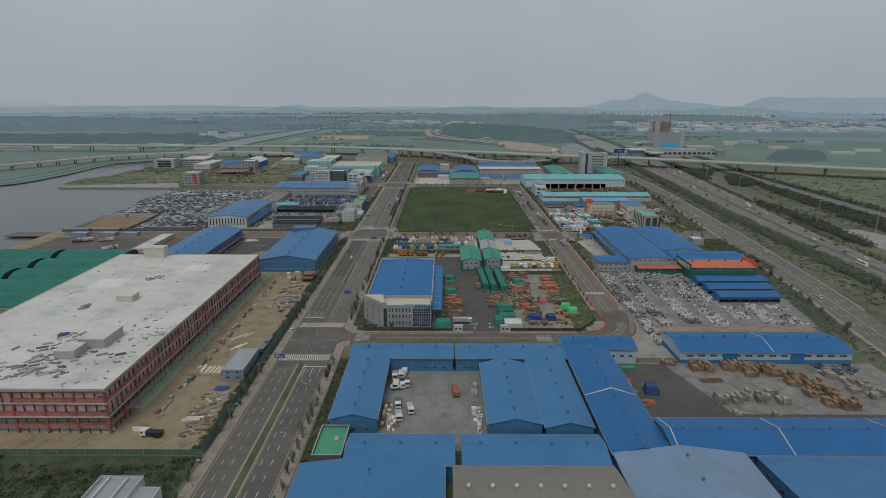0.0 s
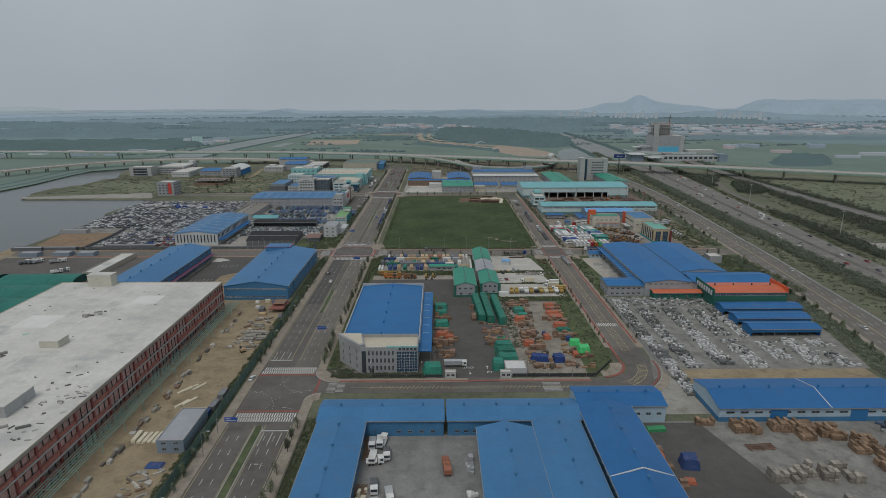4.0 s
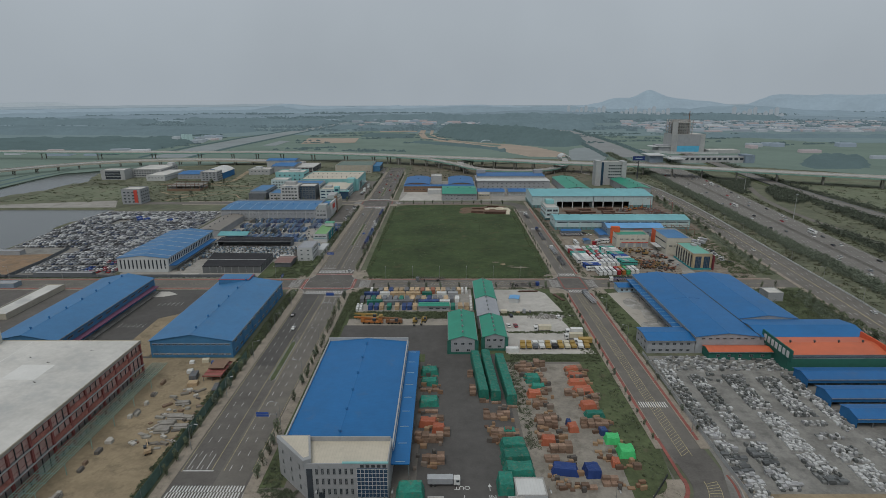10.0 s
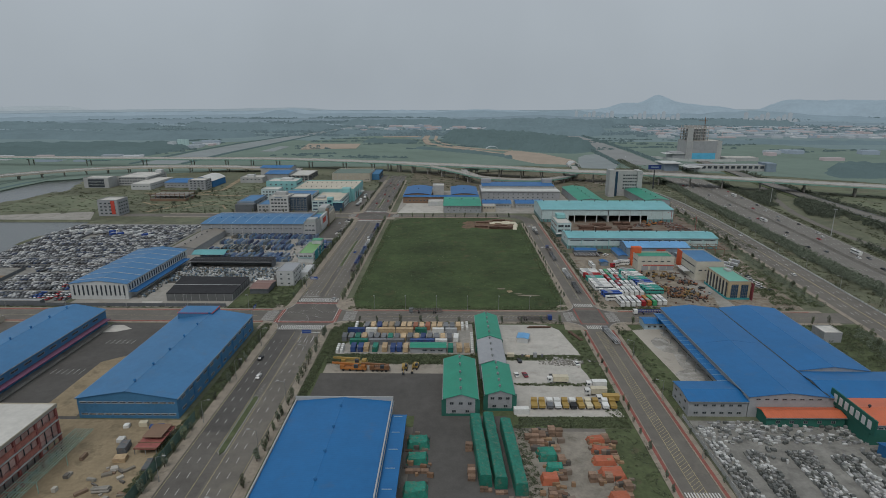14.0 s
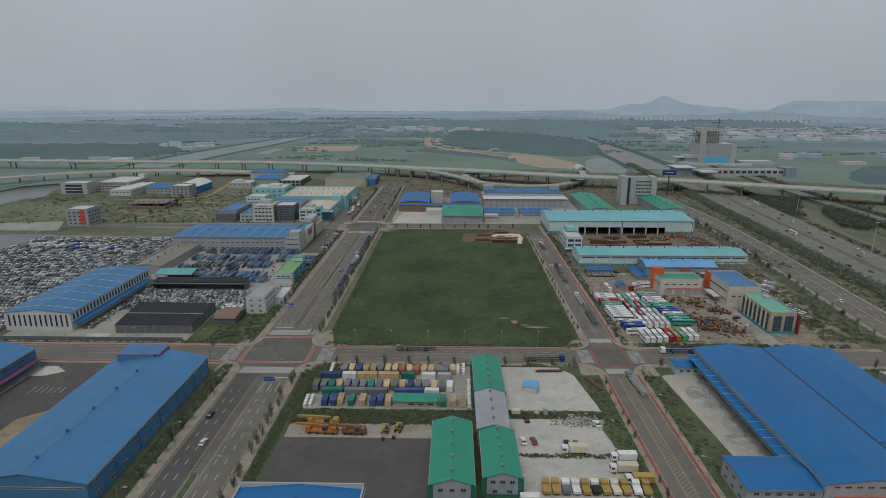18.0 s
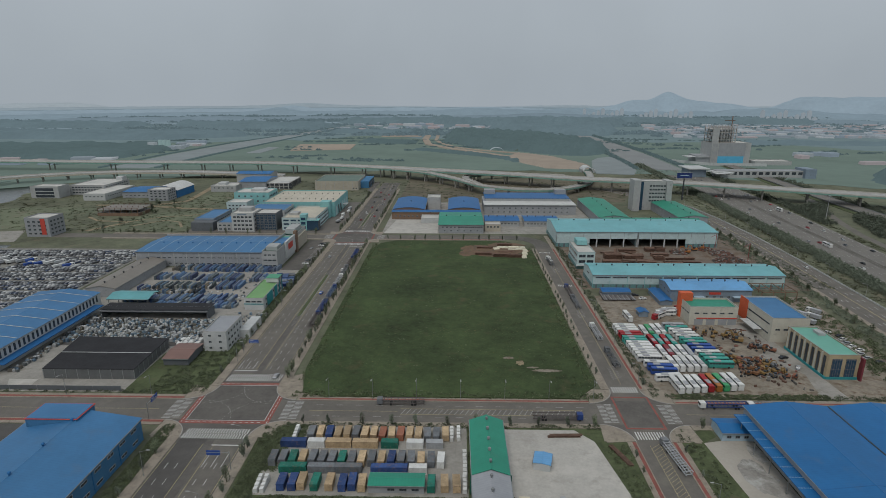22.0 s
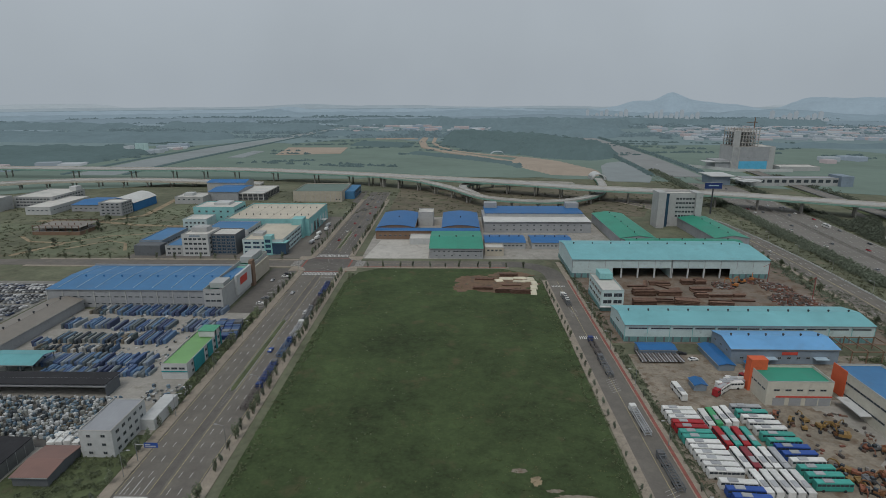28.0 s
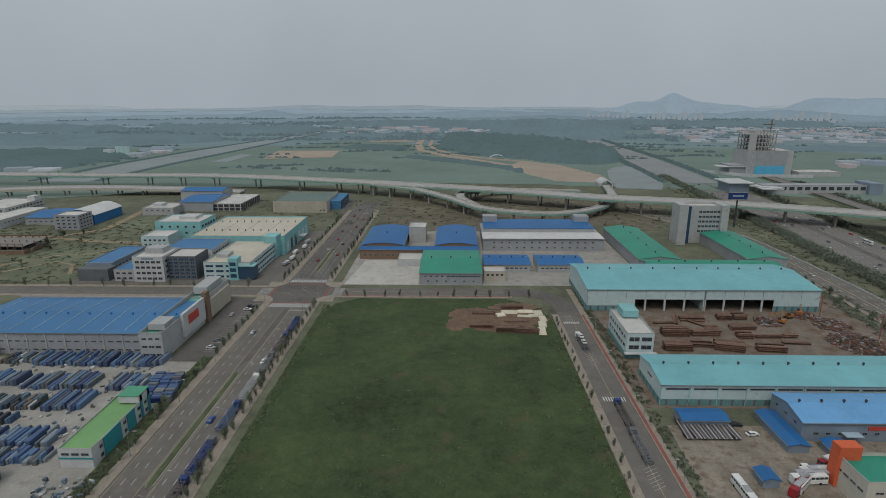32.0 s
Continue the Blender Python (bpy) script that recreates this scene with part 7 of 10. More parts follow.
for y in (502.6, 510.6):
    b = MB()
    for k in range(14):
        b.box(-50 + k * 8, -47 + k * 8, y, y + .16, .06, .084)
    single("lane_line", b, "worn_line", "broken white lane line of the cross street", "road marking", kind="structure")
stripe(-50, 44, 784, 784.15, "yellow_line", label="yellow centre line")
stripe(-52, 48, 291.9, 292.05, "yellow_line", label="yellow centre line")


def dashes_between(left, right, k, ys0, ys1, material="white_line", length=4, gap=8, w=.2):
    b = MB()
    y = ys0
    while y < ys1:
        xa, xb = (line_at(left, q) + k * (line_at(right, q) - line_at(left, q)) for q in (y, y + length))
        b.bar((xa, y, .075), (xb, y + length, .075), w, .02)
        y += length + gap
    return single("lane_line", b, material, "broken white lane line", "road marking", kind="structure")


for k in (.3, .42, .7, .84):
    dashes_between(FRONT_L, FRONT_R, k, 200, 1020)
for k in (.555, .575):
    dashes_between(FRONT_L, FRONT_R, k, 200, 1020, "yellow_line", 12, 0)
for k in (.09, .17, .25, .33, .4, .6, .68, .76, .84, .92):
    dashes_between(HWY_L, HWY_R, k, 250, 1600, length=5, gap=10, w=.11)
for k in (.03, .97):
    dashes_between(HWY_L, HWY_R, k, 250, 1600, length=12, gap=0, w=.16)
for k in (.47, .53):
    b = MB()
    for y in range(250, 1600, 24):
        xa, xb = (line_at(HWY_L, q) + k * (line_at(HWY_R, q) - line_at(HWY_L, q)) for q in (y, y + 24))
        b.bar((xa, y, .5), (xb, y + 24, .5), .3, .9)
    single("median_barrier", b, "concrete", "concrete motorway median barrier", "barrier", kind="structure")
single("road_slip", ribbon([(350, 300), (352, 430), (355, 520), (352, 585), (353, 640), (352, 690), (355, 740), (365, 800), (380, 850), (397, 897), (430, 985)], 7, -.3, .07), "asphalt_pale", "narrow slip road between tree belts", "road", kind="structure")
slab("yard_roadside", [(336, 400), (374, 400), (374, 505), (362, 536), (346, 540), (336, 500)], .08, "concrete", "dusty roadside lorry park", "yard")
EMBANKED = [(432, 200), (432, 480), (429, 608), (428, 712), (433, 870), (446, 1000), (478, 1300)]
single("road_embanked", ribbon(EMBANKED, 17, -.3, 1.6), "motorway", "embanked road beyond the motorway", "road", kind="structure")
for off in (-8.7, 8.7):
    single("guard_rail", ribbon(EMBANKED, .3, 1.6, 2.3, off), "steel", "steel guard rail of the embanked road", "barrier", kind="structure")
single("ground_bank", ribbon(EMBANKED, 30, -.3, .5), "verge", "grass bank of the embanked road", "grass", kind="structure")
slab("ground_meadow", [(452, 300), (900, 300), (900, 860), (470, 960)], .05, "grassland", "open grassland beyond the motorway", "grass")
slab("yard_arrow_lane", rect(-2, 12, 296.5, 300.2), .21, "asphalt", "gate entrance apron", "road")
# painted words and arrows at the gate
for txt, x, y, turn in (("OUT", 1.4, 310.6, 180), ("IN", 7.0, 304.8, 0)):
    cu = bpy.data.curves.new("lettering", "FONT")
    cu.body, cu.size, cu.extrude = txt, 2.4, .004
    tmp = new("tmp_text", cu)
    me = bpy.data.meshes.new_from_object(tmp.evaluated_get(bpy.context.evaluated_depsgraph_get()))
    bpy.data.objects.remove(tmp)
    me.materials.clear()
    me.materials.append(M["white_line"])
    single("lettering", me, None, "white word %s painted on the drive" % txt, "road marking", kind="structure", loc=(x, y, .105), turn=turn)
for x, up in ((-.6, -1), (7.6, 1)):
    lo = 303.4 if up < 0 else 308
    b = MB().box(x - .1, x + .1, lo + .4, lo + 3.2, .09, .105)
    tip = lo + 3.8 if up > 0 else lo - .2
    base = lo + 2.4 if up > 0 else lo + 1.2
    b.prism([(x - .6, base), (x + .6, base), (x, tip)] if up > 0 else [(x, tip), (x + .6, base), (x - .6, base)], .09, .106)
    single("arrow", b, "white_line", "white arrow painted on the drive", "road marking", kind="structure")

# ---- trees, shrubs, grass ----
def leaf_cloud(rnd, rx, ry, rz, cz, n, size):
    """Many small leaf sprays scattered through an uneven, gappy crown."""
    b = MB()
    lumps = [(rnd.uniform(-.55, .55) * rx, rnd.uniform(-.55, .55) * ry, cz + rnd.uniform(-.6, .7) * rz, rnd.uniform(.45, .75)) for _ in range(7)]
    for i in range(n):
        lx, ly, lz, k = lumps[i % 7]
        u, a = rnd.uniform(-1, 1), rnd.uniform(0, 2 * math.pi)
        s = math.sqrt(1 - u * u)
        d = rnd.uniform(.55, 1.0) * k
        c = Vector((lx + rx * d * s * math.cos(a), ly + ry * d * s * math.sin(a), lz + rz * d * u))
        e = Vector((rnd.uniform(-1, 1), rnd.uniform(-1, 1), rnd.uniform(-.6, .6))).normalized()
        f = e.orthogonal().normalized()
        q = size * rnd.uniform(.6, 1.3)
        b.face([tuple(c - e * q), tuple(c + f * q * .6), tuple(c + e * q), tuple(c - f * q * .6 + Vector((0, 0, q * .3)))])
    return b


TREES = []
for i, (h, r, m) in enumerate(((6.2, 1.25, "leaf"), (7.0, 1.6, "leaf"), (5.4, 1.1, "leaf_dark"), (7.5, 2.3, "leaf"), (9.0, 3.0, "leaf_dark"))):
    rnd = random.Random(40 + i)
    trunk = MB().tube((0, 0, -.3), (0, 0, h * .45), .16, .1, 6).tube((0, 0, h * .45), (.1, .05, h * .8), .1, .04, 5)
    for k in range(4):
        a = k * 1.7 + i
        trunk.tube((0, 0, h * (.25 + .08 * k)), (r * .7 * math.cos(a), r * .7 * math.sin(a), h * (.48 + .09 * k)), .06, .02, 4)
    TREES.append((trunk.mesh("trunk", "bark"), leaf_cloud(rnd, r, r, h * .42, h * .56, 300 if i < 3 else 420, .27 if i < 3 else .4).mesh("crown", m)))


def tree(x, y, kind, label="slim young street tree with thin green crown", group="street trees", scale=1.0, turn=0, z=0.1):
    ob = thing("tree", label, "tree", x, y, z, turn, group)
    t, c = TREES[kind]
    part("trunk", t, None, ob)
    part("crown", c, None, ob)
    ob.scale = (scale,) * 3
    return ob


rnd = random.Random(7)
for x, ys in ((-67.6, list(range(66, 276, 7)) + list(range(314, 486, 6)) + list(range(532, 762, 6)) + list(range(808, 1000, 9))),
              (-98.4, list(range(100, 262, 9)) + list(range(316, 484, 7)) + list(range(536, 760, 8)) + list(range(806, 1000, 10)))):
    for y in ys:
        if rnd.random() < .9:
            tree(x + rnd.uniform(-.4, .4), y + rnd.uniform(-1, 1), rnd.choice((0, 0, 2, 2, 1)), scale=rnd.uniform(.7, 1.1), turn=rnd.uniform(0, 360))
for x, ys in ((68.4, list(range(336, 486, 8)) + list(range(530, 745, 8))), (86.4, list(range(340, 486, 13)) + list(range(530, 745, 14)))):
    for y in ys:
        if rnd.random() < .9:
            tree(x + rnd.uniform(-.4, .4), y + rnd.uniform(-1, 1), rnd.choice((0, 2, 2)), "short dry street tree in a kerb bed", "east street trees", rnd.uniform(.45, .7), rnd.uniform(0, 360))
for x in range(-52, 60, 11):
    tree(x + rnd.uniform(-2, 2), 497.4, rnd.choice((0, 2)), scale=rnd.uniform(.7, .95), turn=rnd.uniform(0, 360))
    tree(x + rnd.uniform(-2, 2), 775, rnd.choice((0, 2)), scale=rnd.uniform(.7, .95), turn=rnd.uniform(0, 360))
for x in range(-310, -110, 16):
    tree(x + rnd.uniform(-3, 3), 792.6, rnd.choice((0, 1)), scale=rnd.uniform(.7, 1), turn=rnd.uniform(0, 360))
for x in (98, 112, 126, 196, 205):
    tree(x, 497.2, rnd.choice((0, 1)), scale=.8, turn=rnd.uniform(0, 360))
for y in range(300, 1000, 13):
    x = line_at(FRONT_L, y) - 4
    if not 490 < y < 525:
        tree(x + rnd.uniform(-2, 2), y, rnd.choice((1, 3)), "roadside tree beside the frontage road", "frontage trees", rnd.uniform(.6, .9), rnd.uniform(0, 360))
for _ in range(24):
    x, y = rnd.uniform(-330, -215), rnd.uniform(800, 960)
    if not (-275 < x < -200 and (y < 860 or y > 865)) :
        tree(x, y, rnd.choice((1, 3, 4)), "park tree with loose green crown", "park trees", rnd.uniform(.6, 1), rnd.uniform(0, 360))


def in_poly(rnd, poly, n, r, h):
    xs, ys = [p[0] for p in poly], [p[1] for p in poly]
    out = []
    while len(out) < n:
        x, y = rnd.uniform(min(xs), max(xs)), rnd.uniform(min(ys), max(ys))
        if inside(x, y, poly):
            out.append((x, y, rnd.uniform(*r), rnd.uniform(*h)))
    return out


def leaf_mass(name, spots, material, label, category, per=14, size=.45, seed=1):
    """One tangle of leaf sprays over many spots (x, y, radius, height): undergrowth that nobody could count."""
    g = np.random.default_rng(seed)
    sp = np.repeat(np.array(spots, dtype=float), per, axis=0)
    n = len(sp)
    a, u = g.uniform(0, 2 * np.pi, n), g.uniform(0, 1, n)
    rr = np.sqrt(g.uniform(0, 1, n))
    c = np.stack([sp[:, 0] + sp[:, 2] * rr * np.cos(a), sp[:, 1] + sp[:, 2] * rr * np.sin(a), sp[:, 3] * (1 - .7 * rr ** 2) * (.35 + .65 * u)], 1)
    e = g.normal(size=(n, 3)); e[:, 2] *= .5
    e /= np.linalg.norm(e, axis=1)[:, None]
    f = np.cross(e, g.normal(size=(n, 3)))
    f /= np.linalg.norm(f, axis=1)[:, None]
    q = (size * g.uniform(.6, 1.4, n) * np.maximum(sp[:, 2], .5) ** .5)[:, None]
    v = np.stack([c - e * q, c + f * q * .6, c + e * q, c - f * q * .6], 1).reshape(-1, 3)
    me = bpy.data.meshes.new(name)
    me.from_pydata(v.tolist(), [], np.arange(4 * n).reshape(-1, 4).tolist())
    me.materials.append(M[material])
    return tagged(new(name, me), label, category, kind="stuff")


M["grass_dull"] = mat("dull_dry_weeds", (0.088, 0.094, 0.056), .95, vary=.4, scale=.1)


def scatter(rnd, x0, x1, y0, y1, n, r, h):
    return [(rnd.uniform(x0, x1), rnd.uniform(y0, y1), rnd.uniform(*r), rnd.uniform(*h)) for _ in range(n)]


rnd = random.Random(11)
sp, low = [], []
for y in range(250, 1300, 2):  # wooded strip along the motorway, weeds towards the frontage road
    b2 = line_at(HWY_L, y) - 2
    a = max(line_at(FRONT_R, min(y, 900)) + 2, b2 - 34)
    k = 12 + 3 * noise.noise(Vector((y * .05, 0, 0)))
    for _ in range(7):
        sp.append((max(a + 3, b2 - rnd.random() ** 1.3 * k - 1), y + rnd.uniform(-2, 2), rnd.uniform(1.5, 2.8), rnd.uniform(2.8, 6)))
    for _ in range(3):
        low.append((rnd.uniform(a, b2 - 5), y + rnd.uniform(-2, 2), rnd.uniform(.8, 2.2), rnd.uniform(.2, 1.0)))
leaf_mass("shrubs", sp, "leaf_dark", "dense wooded strip beside the motorway", "shrubs", 34, .34, 2)
leaf_mass("weeds", low, "grass_dull", "dull weeds between frontage road and trees", "weeds", 14, .34, 12)
sp = in_poly(rnd, [(334, 470), (346, 560), (346, 640), (344, 680), (338, 640), (330, 560), (322, 470)], 420, (1.6, 3.2), (3, 7.5))
sp += in_poly(rnd, [(372, 918), (359, 853), (390, 879), (421, 941)], 260, (1.8, 3.2), (3, 8)) + in_poly(rnd, [(398, 860), (374, 790), (384, 772), (412, 790), (424, 830), (424, 890)], 420, (1.8, 3.2), (3, 8)) + in_poly(rnd, [(376, 400), (380, 540), (386, 620), (400, 745), (421, 860), (428, 860), (418, 788), (416, 656), (416, 586), (416, 400)], 1150, (1.8, 3.4), (3, 7.5))
for y in range(840, 1230, 2):
    for _ in range(3):
        sp.append((line_at(HWY_R, y) + rnd.uniform(3, 16), y, rnd.uniform(1.5, 3), rnd.uniform(2, 5)))
for y in range(350, 1250, 3):
    for _ in range(3):
        sp.append((line_at([(446, 300), (446, 860), (458, 1000), (492, 1300)], y) + abs(rnd.gauss(0, 8)), y, rnd.uniform(1.5, 3), rnd.uniform(1.5, 4.5)))
leaf_mass("shrubs", sp, "leaf_dark", "tree belts beyond the motorway", "shrubs", 34, .38, 3)
sp = [(line_at(HWY_R, y) + rnd.uniform(1.5, 9), y, rnd.uniform(.8, 2), rnd.uniform(.3, 1.3)) for y in [rnd.uniform(300, 1000) for _ in range(700)]]
sp += in_poly(rnd, [(452, 400), (700, 500), (700, 850), (470, 940)], 700, (1, 4), (.3, 1.4)) + in_poly(rnd, [(336, 520), (380, 540), (420, 860), (395, 800)], 260, (.8, 2), (.3, 1.0))
leaf_mass("weeds", sp, "grass_dull", "dull weeds on the motorway banks", "weeds", 14, .36, 13)
sp = []
for y in range(250, 950, 3):
    a = line_at(FRONT_L, y)
    if not 490 < y < 525:
        for _ in range(4):
            sp.append((a - rnd.uniform(.5, 9), y + rnd.uniform(-2, 2), rnd.uniform(.8, 1.8), rnd.uniform(.7, 2.4)))
for y in range(300, 486, 2):
    for _ in range(7):
        sp.append((line_at(FRONT_L, y) - rnd.uniform(0, 13), y + rnd.uniform(-1, 1), rnd.uniform(.8, 1.6), rnd.uniform(.8, 2.6)))
leaf_mass("shrubs", sp, "leaf_dark", "roadside hedge and weeds by the footway", "shrubs", 26, .28, 4)
sp = scatter(rnd, -60, 10, 447, 457, 300, (.6, 1.4), (.5, 1.6)) + scatter(rnd, -65.5, -62, 400, 456, 160, (.5, 1.1), (.3, 1.2)) + scatter(rnd, -65, -58, 456, 495, 150, (.6, 1.2), (.3, 1.0)) + scatter(rnd, -62, 60, 495.5, 498, 240, (.5, 1), (.4, 1.2))
sp += scatter(rnd, 62, 69, 345, 488, 130, (.5, 1.2), (.15, .6)) + scatter(rnd, 24, 62, 452.5, 457.5, 160, (.5, 1.1), (.2, .7)) + scatter(rnd, 24, 56, 397, 403.5, 220, (.5, 1.2), (.2, .7)) + scatter(rnd, 22.5, 27, 330, 398, 260, (.5, 1.1), (.15, .5))
sp += scatter(rnd, 56, 67, 303, 395, 90, (.5, 1.1), (.15, .5)) + scatter(rnd, 10.5, 12, 404, 500, 80, (.5, .9), (1, 2.4)) + scatter(rnd, 18, 56, 300.5, 303.5, 160, (.5, 1), (.3, .9))
sp += scatter(rnd, -60, -20, 300.2, 304.4, 420, (.5, 1), (.5, 1.3)) + scatter(rnd, -63, -53, 300.4, 309, 160, (.5, 1), (.3, .8)) + scatter(rnd, -65, -59.5, 305, 396, 300, (.5, 1), (.3, .8)) + scatter(rnd, 87, 91, 420, 496, 70, (.5, 1.2), (.3, 1.0)) + scatter(rnd, 176, 215, 410, 495, 420, (.7, 2), (.5, 2.5))
leaf_mass("weeds", sp, "leaf", "weeds and brambles round the yards", "weeds", 26, .22, 5)
sp = scatter(rnd, -64.8, -61.8, 402, 458, 240, (.6, 1.1), (.4, 1.1)) + scatter(rnd, -64, -58.5, 458, 490, 280, (.8, 1.3), (.4, 1.1)) + scatter(rnd, -60, 10, 448, 457, 700, (.8, 1.4), (.5, 1.3)) + scatter(rnd, -62, -54, 470, 494, 260, (.8, 1.5), (.2, .6)) + scatter(rnd, -60, -50, 487, 496, 140, (.8, 1.4), (.25, .7))
sp += scatter(rnd, 60, 67, 400, 486, 150, (.6, 1.2), (.2, .6)) + scatter(rnd, 57, 67, 300, 396, 40, (.6, 1.2), (.2, .6)) + scatter(rnd, 24, 60, 452.6, 457.4, 200, (.6, 1.1), (.2, .7)) + scatter(rnd, 24, 58, 428, 430, 120, (.4, .8), (.4, .9)) + scatter(rnd, 40, 66, 397, 403.5, 240, (.7, 1.3), (.3, .9))
leaf_mass("hedge", sp, "hedge", "dense unclipped hedge between the yards", "hedge", 42, .25, 31)
sp = scatter(rnd, -104.4, -100.8, 196, 400, 520, (.7, 1.2), (.4, 1.3)) + scatter(rnd, -104, -99.6, 402, 494, 360, (.6, 1.2), (.3, .8)) + scatter(rnd, -124, -99.6, 519, 534, 110, (.8, 1.6), (.25, 1.0)) + scatter(rnd, -118, -99.6, 534, 570, 90, (.8, 1.6), (.25, 1.2)) + scatter(rnd, -65, -59.4, 130, 268, 420, (.6, 1.2), (.4, 1.4))
sp += scatter(rnd, 87, 95, 432, 488, 60, (.6, 1.2), (.2, .6)) + scatter(rnd, 96, 160, 518, 522, 260, (.6, 1.2), (.2, .8)) + scatter(rnd, 196, 220, 410, 494, 240, (1, 2.2), (.6, 2.4)) + scatter(rnd, 192, 218, 524, 640, 420, (1, 2), (.6, 2.4))
leaf_mass("hedge", sp, "hedge", "dense green scrub along fences and footways", "hedge", 36, .27, 32)
sp = scatter(rnd, -104.5, -100, 196, 400, 420, (.6, 1.4), (.5, 1.8)) + scatter(rnd, -104, -99, 401, 495, 300, (.5, 1.2), (.4, 1.2)) + scatter(rnd, -124, -99.5, 519, 556, 160, (.6, 1.4), (.3, 1.2)) + scatter(rnd, -104, -99, 586, 692, 300, (.5, 1.2), (.3, 1.2))
sp += scatter(rnd, -330, -104, 518, 521, 301, (.5, 1), (.3, .9)) + scatter(rnd, -65, -59, 120, 270, 260, (.5, 1.2), (.4, 1.4)) + scatter(rnd, 87, 91, 519, 650, 260, (.5, 1.2), (.4, 1.4))
sp += scatter(rnd, 87, 92, 655, 790, 300, (.5, 1.2), (.4, 1.4)) + scatter(rnd, 92, 200, 517.6, 521, 180, (.6, 1.2), (.5, 1.6)) + scatter(rnd, 228, 250, 655, 800, 300, (.6, 1.8), (.5, 2.0))
leaf_mass("weeds", sp, "leaf", "weeds and brambles along fences and verges", "weeds", 26, .23, 6)
M["grass_mid"] = mat("rank_meadow_grass", (0.08, 0.098, 0.044), .95, vary=.45, scale=.06, fine=1.0)
sp = scatter(rnd, -61, 66, 519, 770, 9500, (.35, 1.2), (.58, .85))
sp = [s for s in sp if inside(s[0], s[1], MEADOW) and not (14 < s[0] < 62 and 722 < s[1] < 764 and rnd.random() < .75) and noise.noise(Vector((s[0] * .03, s[1] * .03, 0))) > -.35]
leaf_mass("grass", sp, "grass_mid", "rough meadow grass in uneven tussocks", "grass", 7, .32, 7)
M["grass_light"] = mat("pale_seeding_grass", (0.11, 0.118, 0.055), .95, vary=.4, scale=.1)
sp = [s for s in scatter(rnd, -60, 65, 520, 768, 3600, (.3, 1.0), (.6, .9)) if inside(s[0], s[1], MEADOW) and noise.noise(Vector((s[0] * .05, s[1] * .05, 4))) > .02]
leaf_mass("grass", sp, "grass_light", "paler seeding grass patches in the meadow", "grass", 6, .3, 8)
sp = scatter(rnd, -400, -240, 796, 975, 700, (1, 3), (.15, .6)) + scatter(rnd, -520, -400, 790, 980, 300, (1, 3), (.15, .5)) + scatter(rnd, -300, 250, 960, 1100, 700, (1, 3), (.2, .8))
leaf_mass("weeds", sp, "grass_dull", "rough scrub of open plots", "weeds", 12, .4, 9)
sp = [s for s in scatter(rnd, -61, 66, 518, 771, 700, (.5, 1.4), (.62, 1.1)) if inside(s[0], s[1], MEADOW) and noise.noise(Vector((s[0] * .06, s[1] * .06, 9))) > -.05]
leaf_mass("grass", sp, "leaf", "dark weed clumps scattered in the meadow", "grass", 12, .3, 33)
M["dry_grass"] = mat("dry_meadow_grass", (0.13, 0.115, 0.06), .95, vary=.4, scale=.1)
sp = [s for s in scatter(rnd, -58, 64, 520, 768, 1500, (.4, 1.2), (.6, .9)) if inside(s[0], s[1], MEADOW) and noise.noise(Vector((s[0] * .035, s[1] * .035, 14))) > .26]
leaf_mass("grass", sp, "dry_grass", "dry brown grass patches in the meadow", "grass", 9, .3, 34)
sp = scatter(rnd, -61.5, 66.5, 516.5, 521, 320, (.5, 1.2), (.6, 1.6)) + scatter(rnd, -62, -58, 530, 760, 420, (.5, 1.1), (.6, 1.5)) + scatter(rnd, 62, 67, 530, 750, 380, (.5, 1.1), (.6, 1.5))
leaf_mass("weeds", sp, "hedge", "taller weeds along the meadow's edge", "weeds", 14, .35, 35)
sp = scatter(rnd, -255, -101, 120, 193.5, 5200, (.5, 1.8), (.3, 1.0))
leaf_mass("weeds", [t for t in sp if noise.noise(Vector((t[0] * .05, t[1] * .08, 3))) > -.2], "plot_grass", "rank dark weeds of the overgrown plot", "weeds", 10, .32, 36)
# bare patches in the meadow
for x, y, rx, ry, m in ((41, 738, 22, 16, "red_earth"), (22, 746, 13, 10, "red_earth"), (14, 733, 5, 9, "red_earth"), (47, 758, 14, 8, "red_earth"), (36, 548, 2.0, 2.2, "earth"), (47, 540.6, 6.5, 1.4, "plant_earth"), (41, 543.5, 2.4, .8, "plant_earth"), (31, 553, 2.6, 1.2, "plant_earth")):
    pts = []
    for i in range(64):
        a = math.pi * i / 32
        c, d = math.cos(a), math.sin(a)
        k = 1 + .3 * noise.noise(Vector((c * 1.8, d * 1.8, x))) + .28 * noise.noise(Vector((c * 5, d * 5, y)))
        pts.append((x + rx * c * k, y + ry * d * k))
    slab("bare_patch", pts, .52 + .0003 * x, m, "bare worn patch in the meadow", "ground", bottom=.3)

# ---- lamps, gantries, fences ----
lamp_pole = MB().tube((0, 0, 0), (0, 0, 9.4), .11, .07, 6).tube((0, 0, 0), (0, 0, .6), .18, .16, 6).mesh("pole", "steel")
lamp_arm = MB().tube((0, 0, 9.2), (2.6, 0, 9.9), .06, .05, 5).mesh("arm", "steel")
lamp_head = MB().box(2.3, 3.4, -.18, .18, 9.8, 10.0).mesh("lamp_head", "wall_pale_grey")


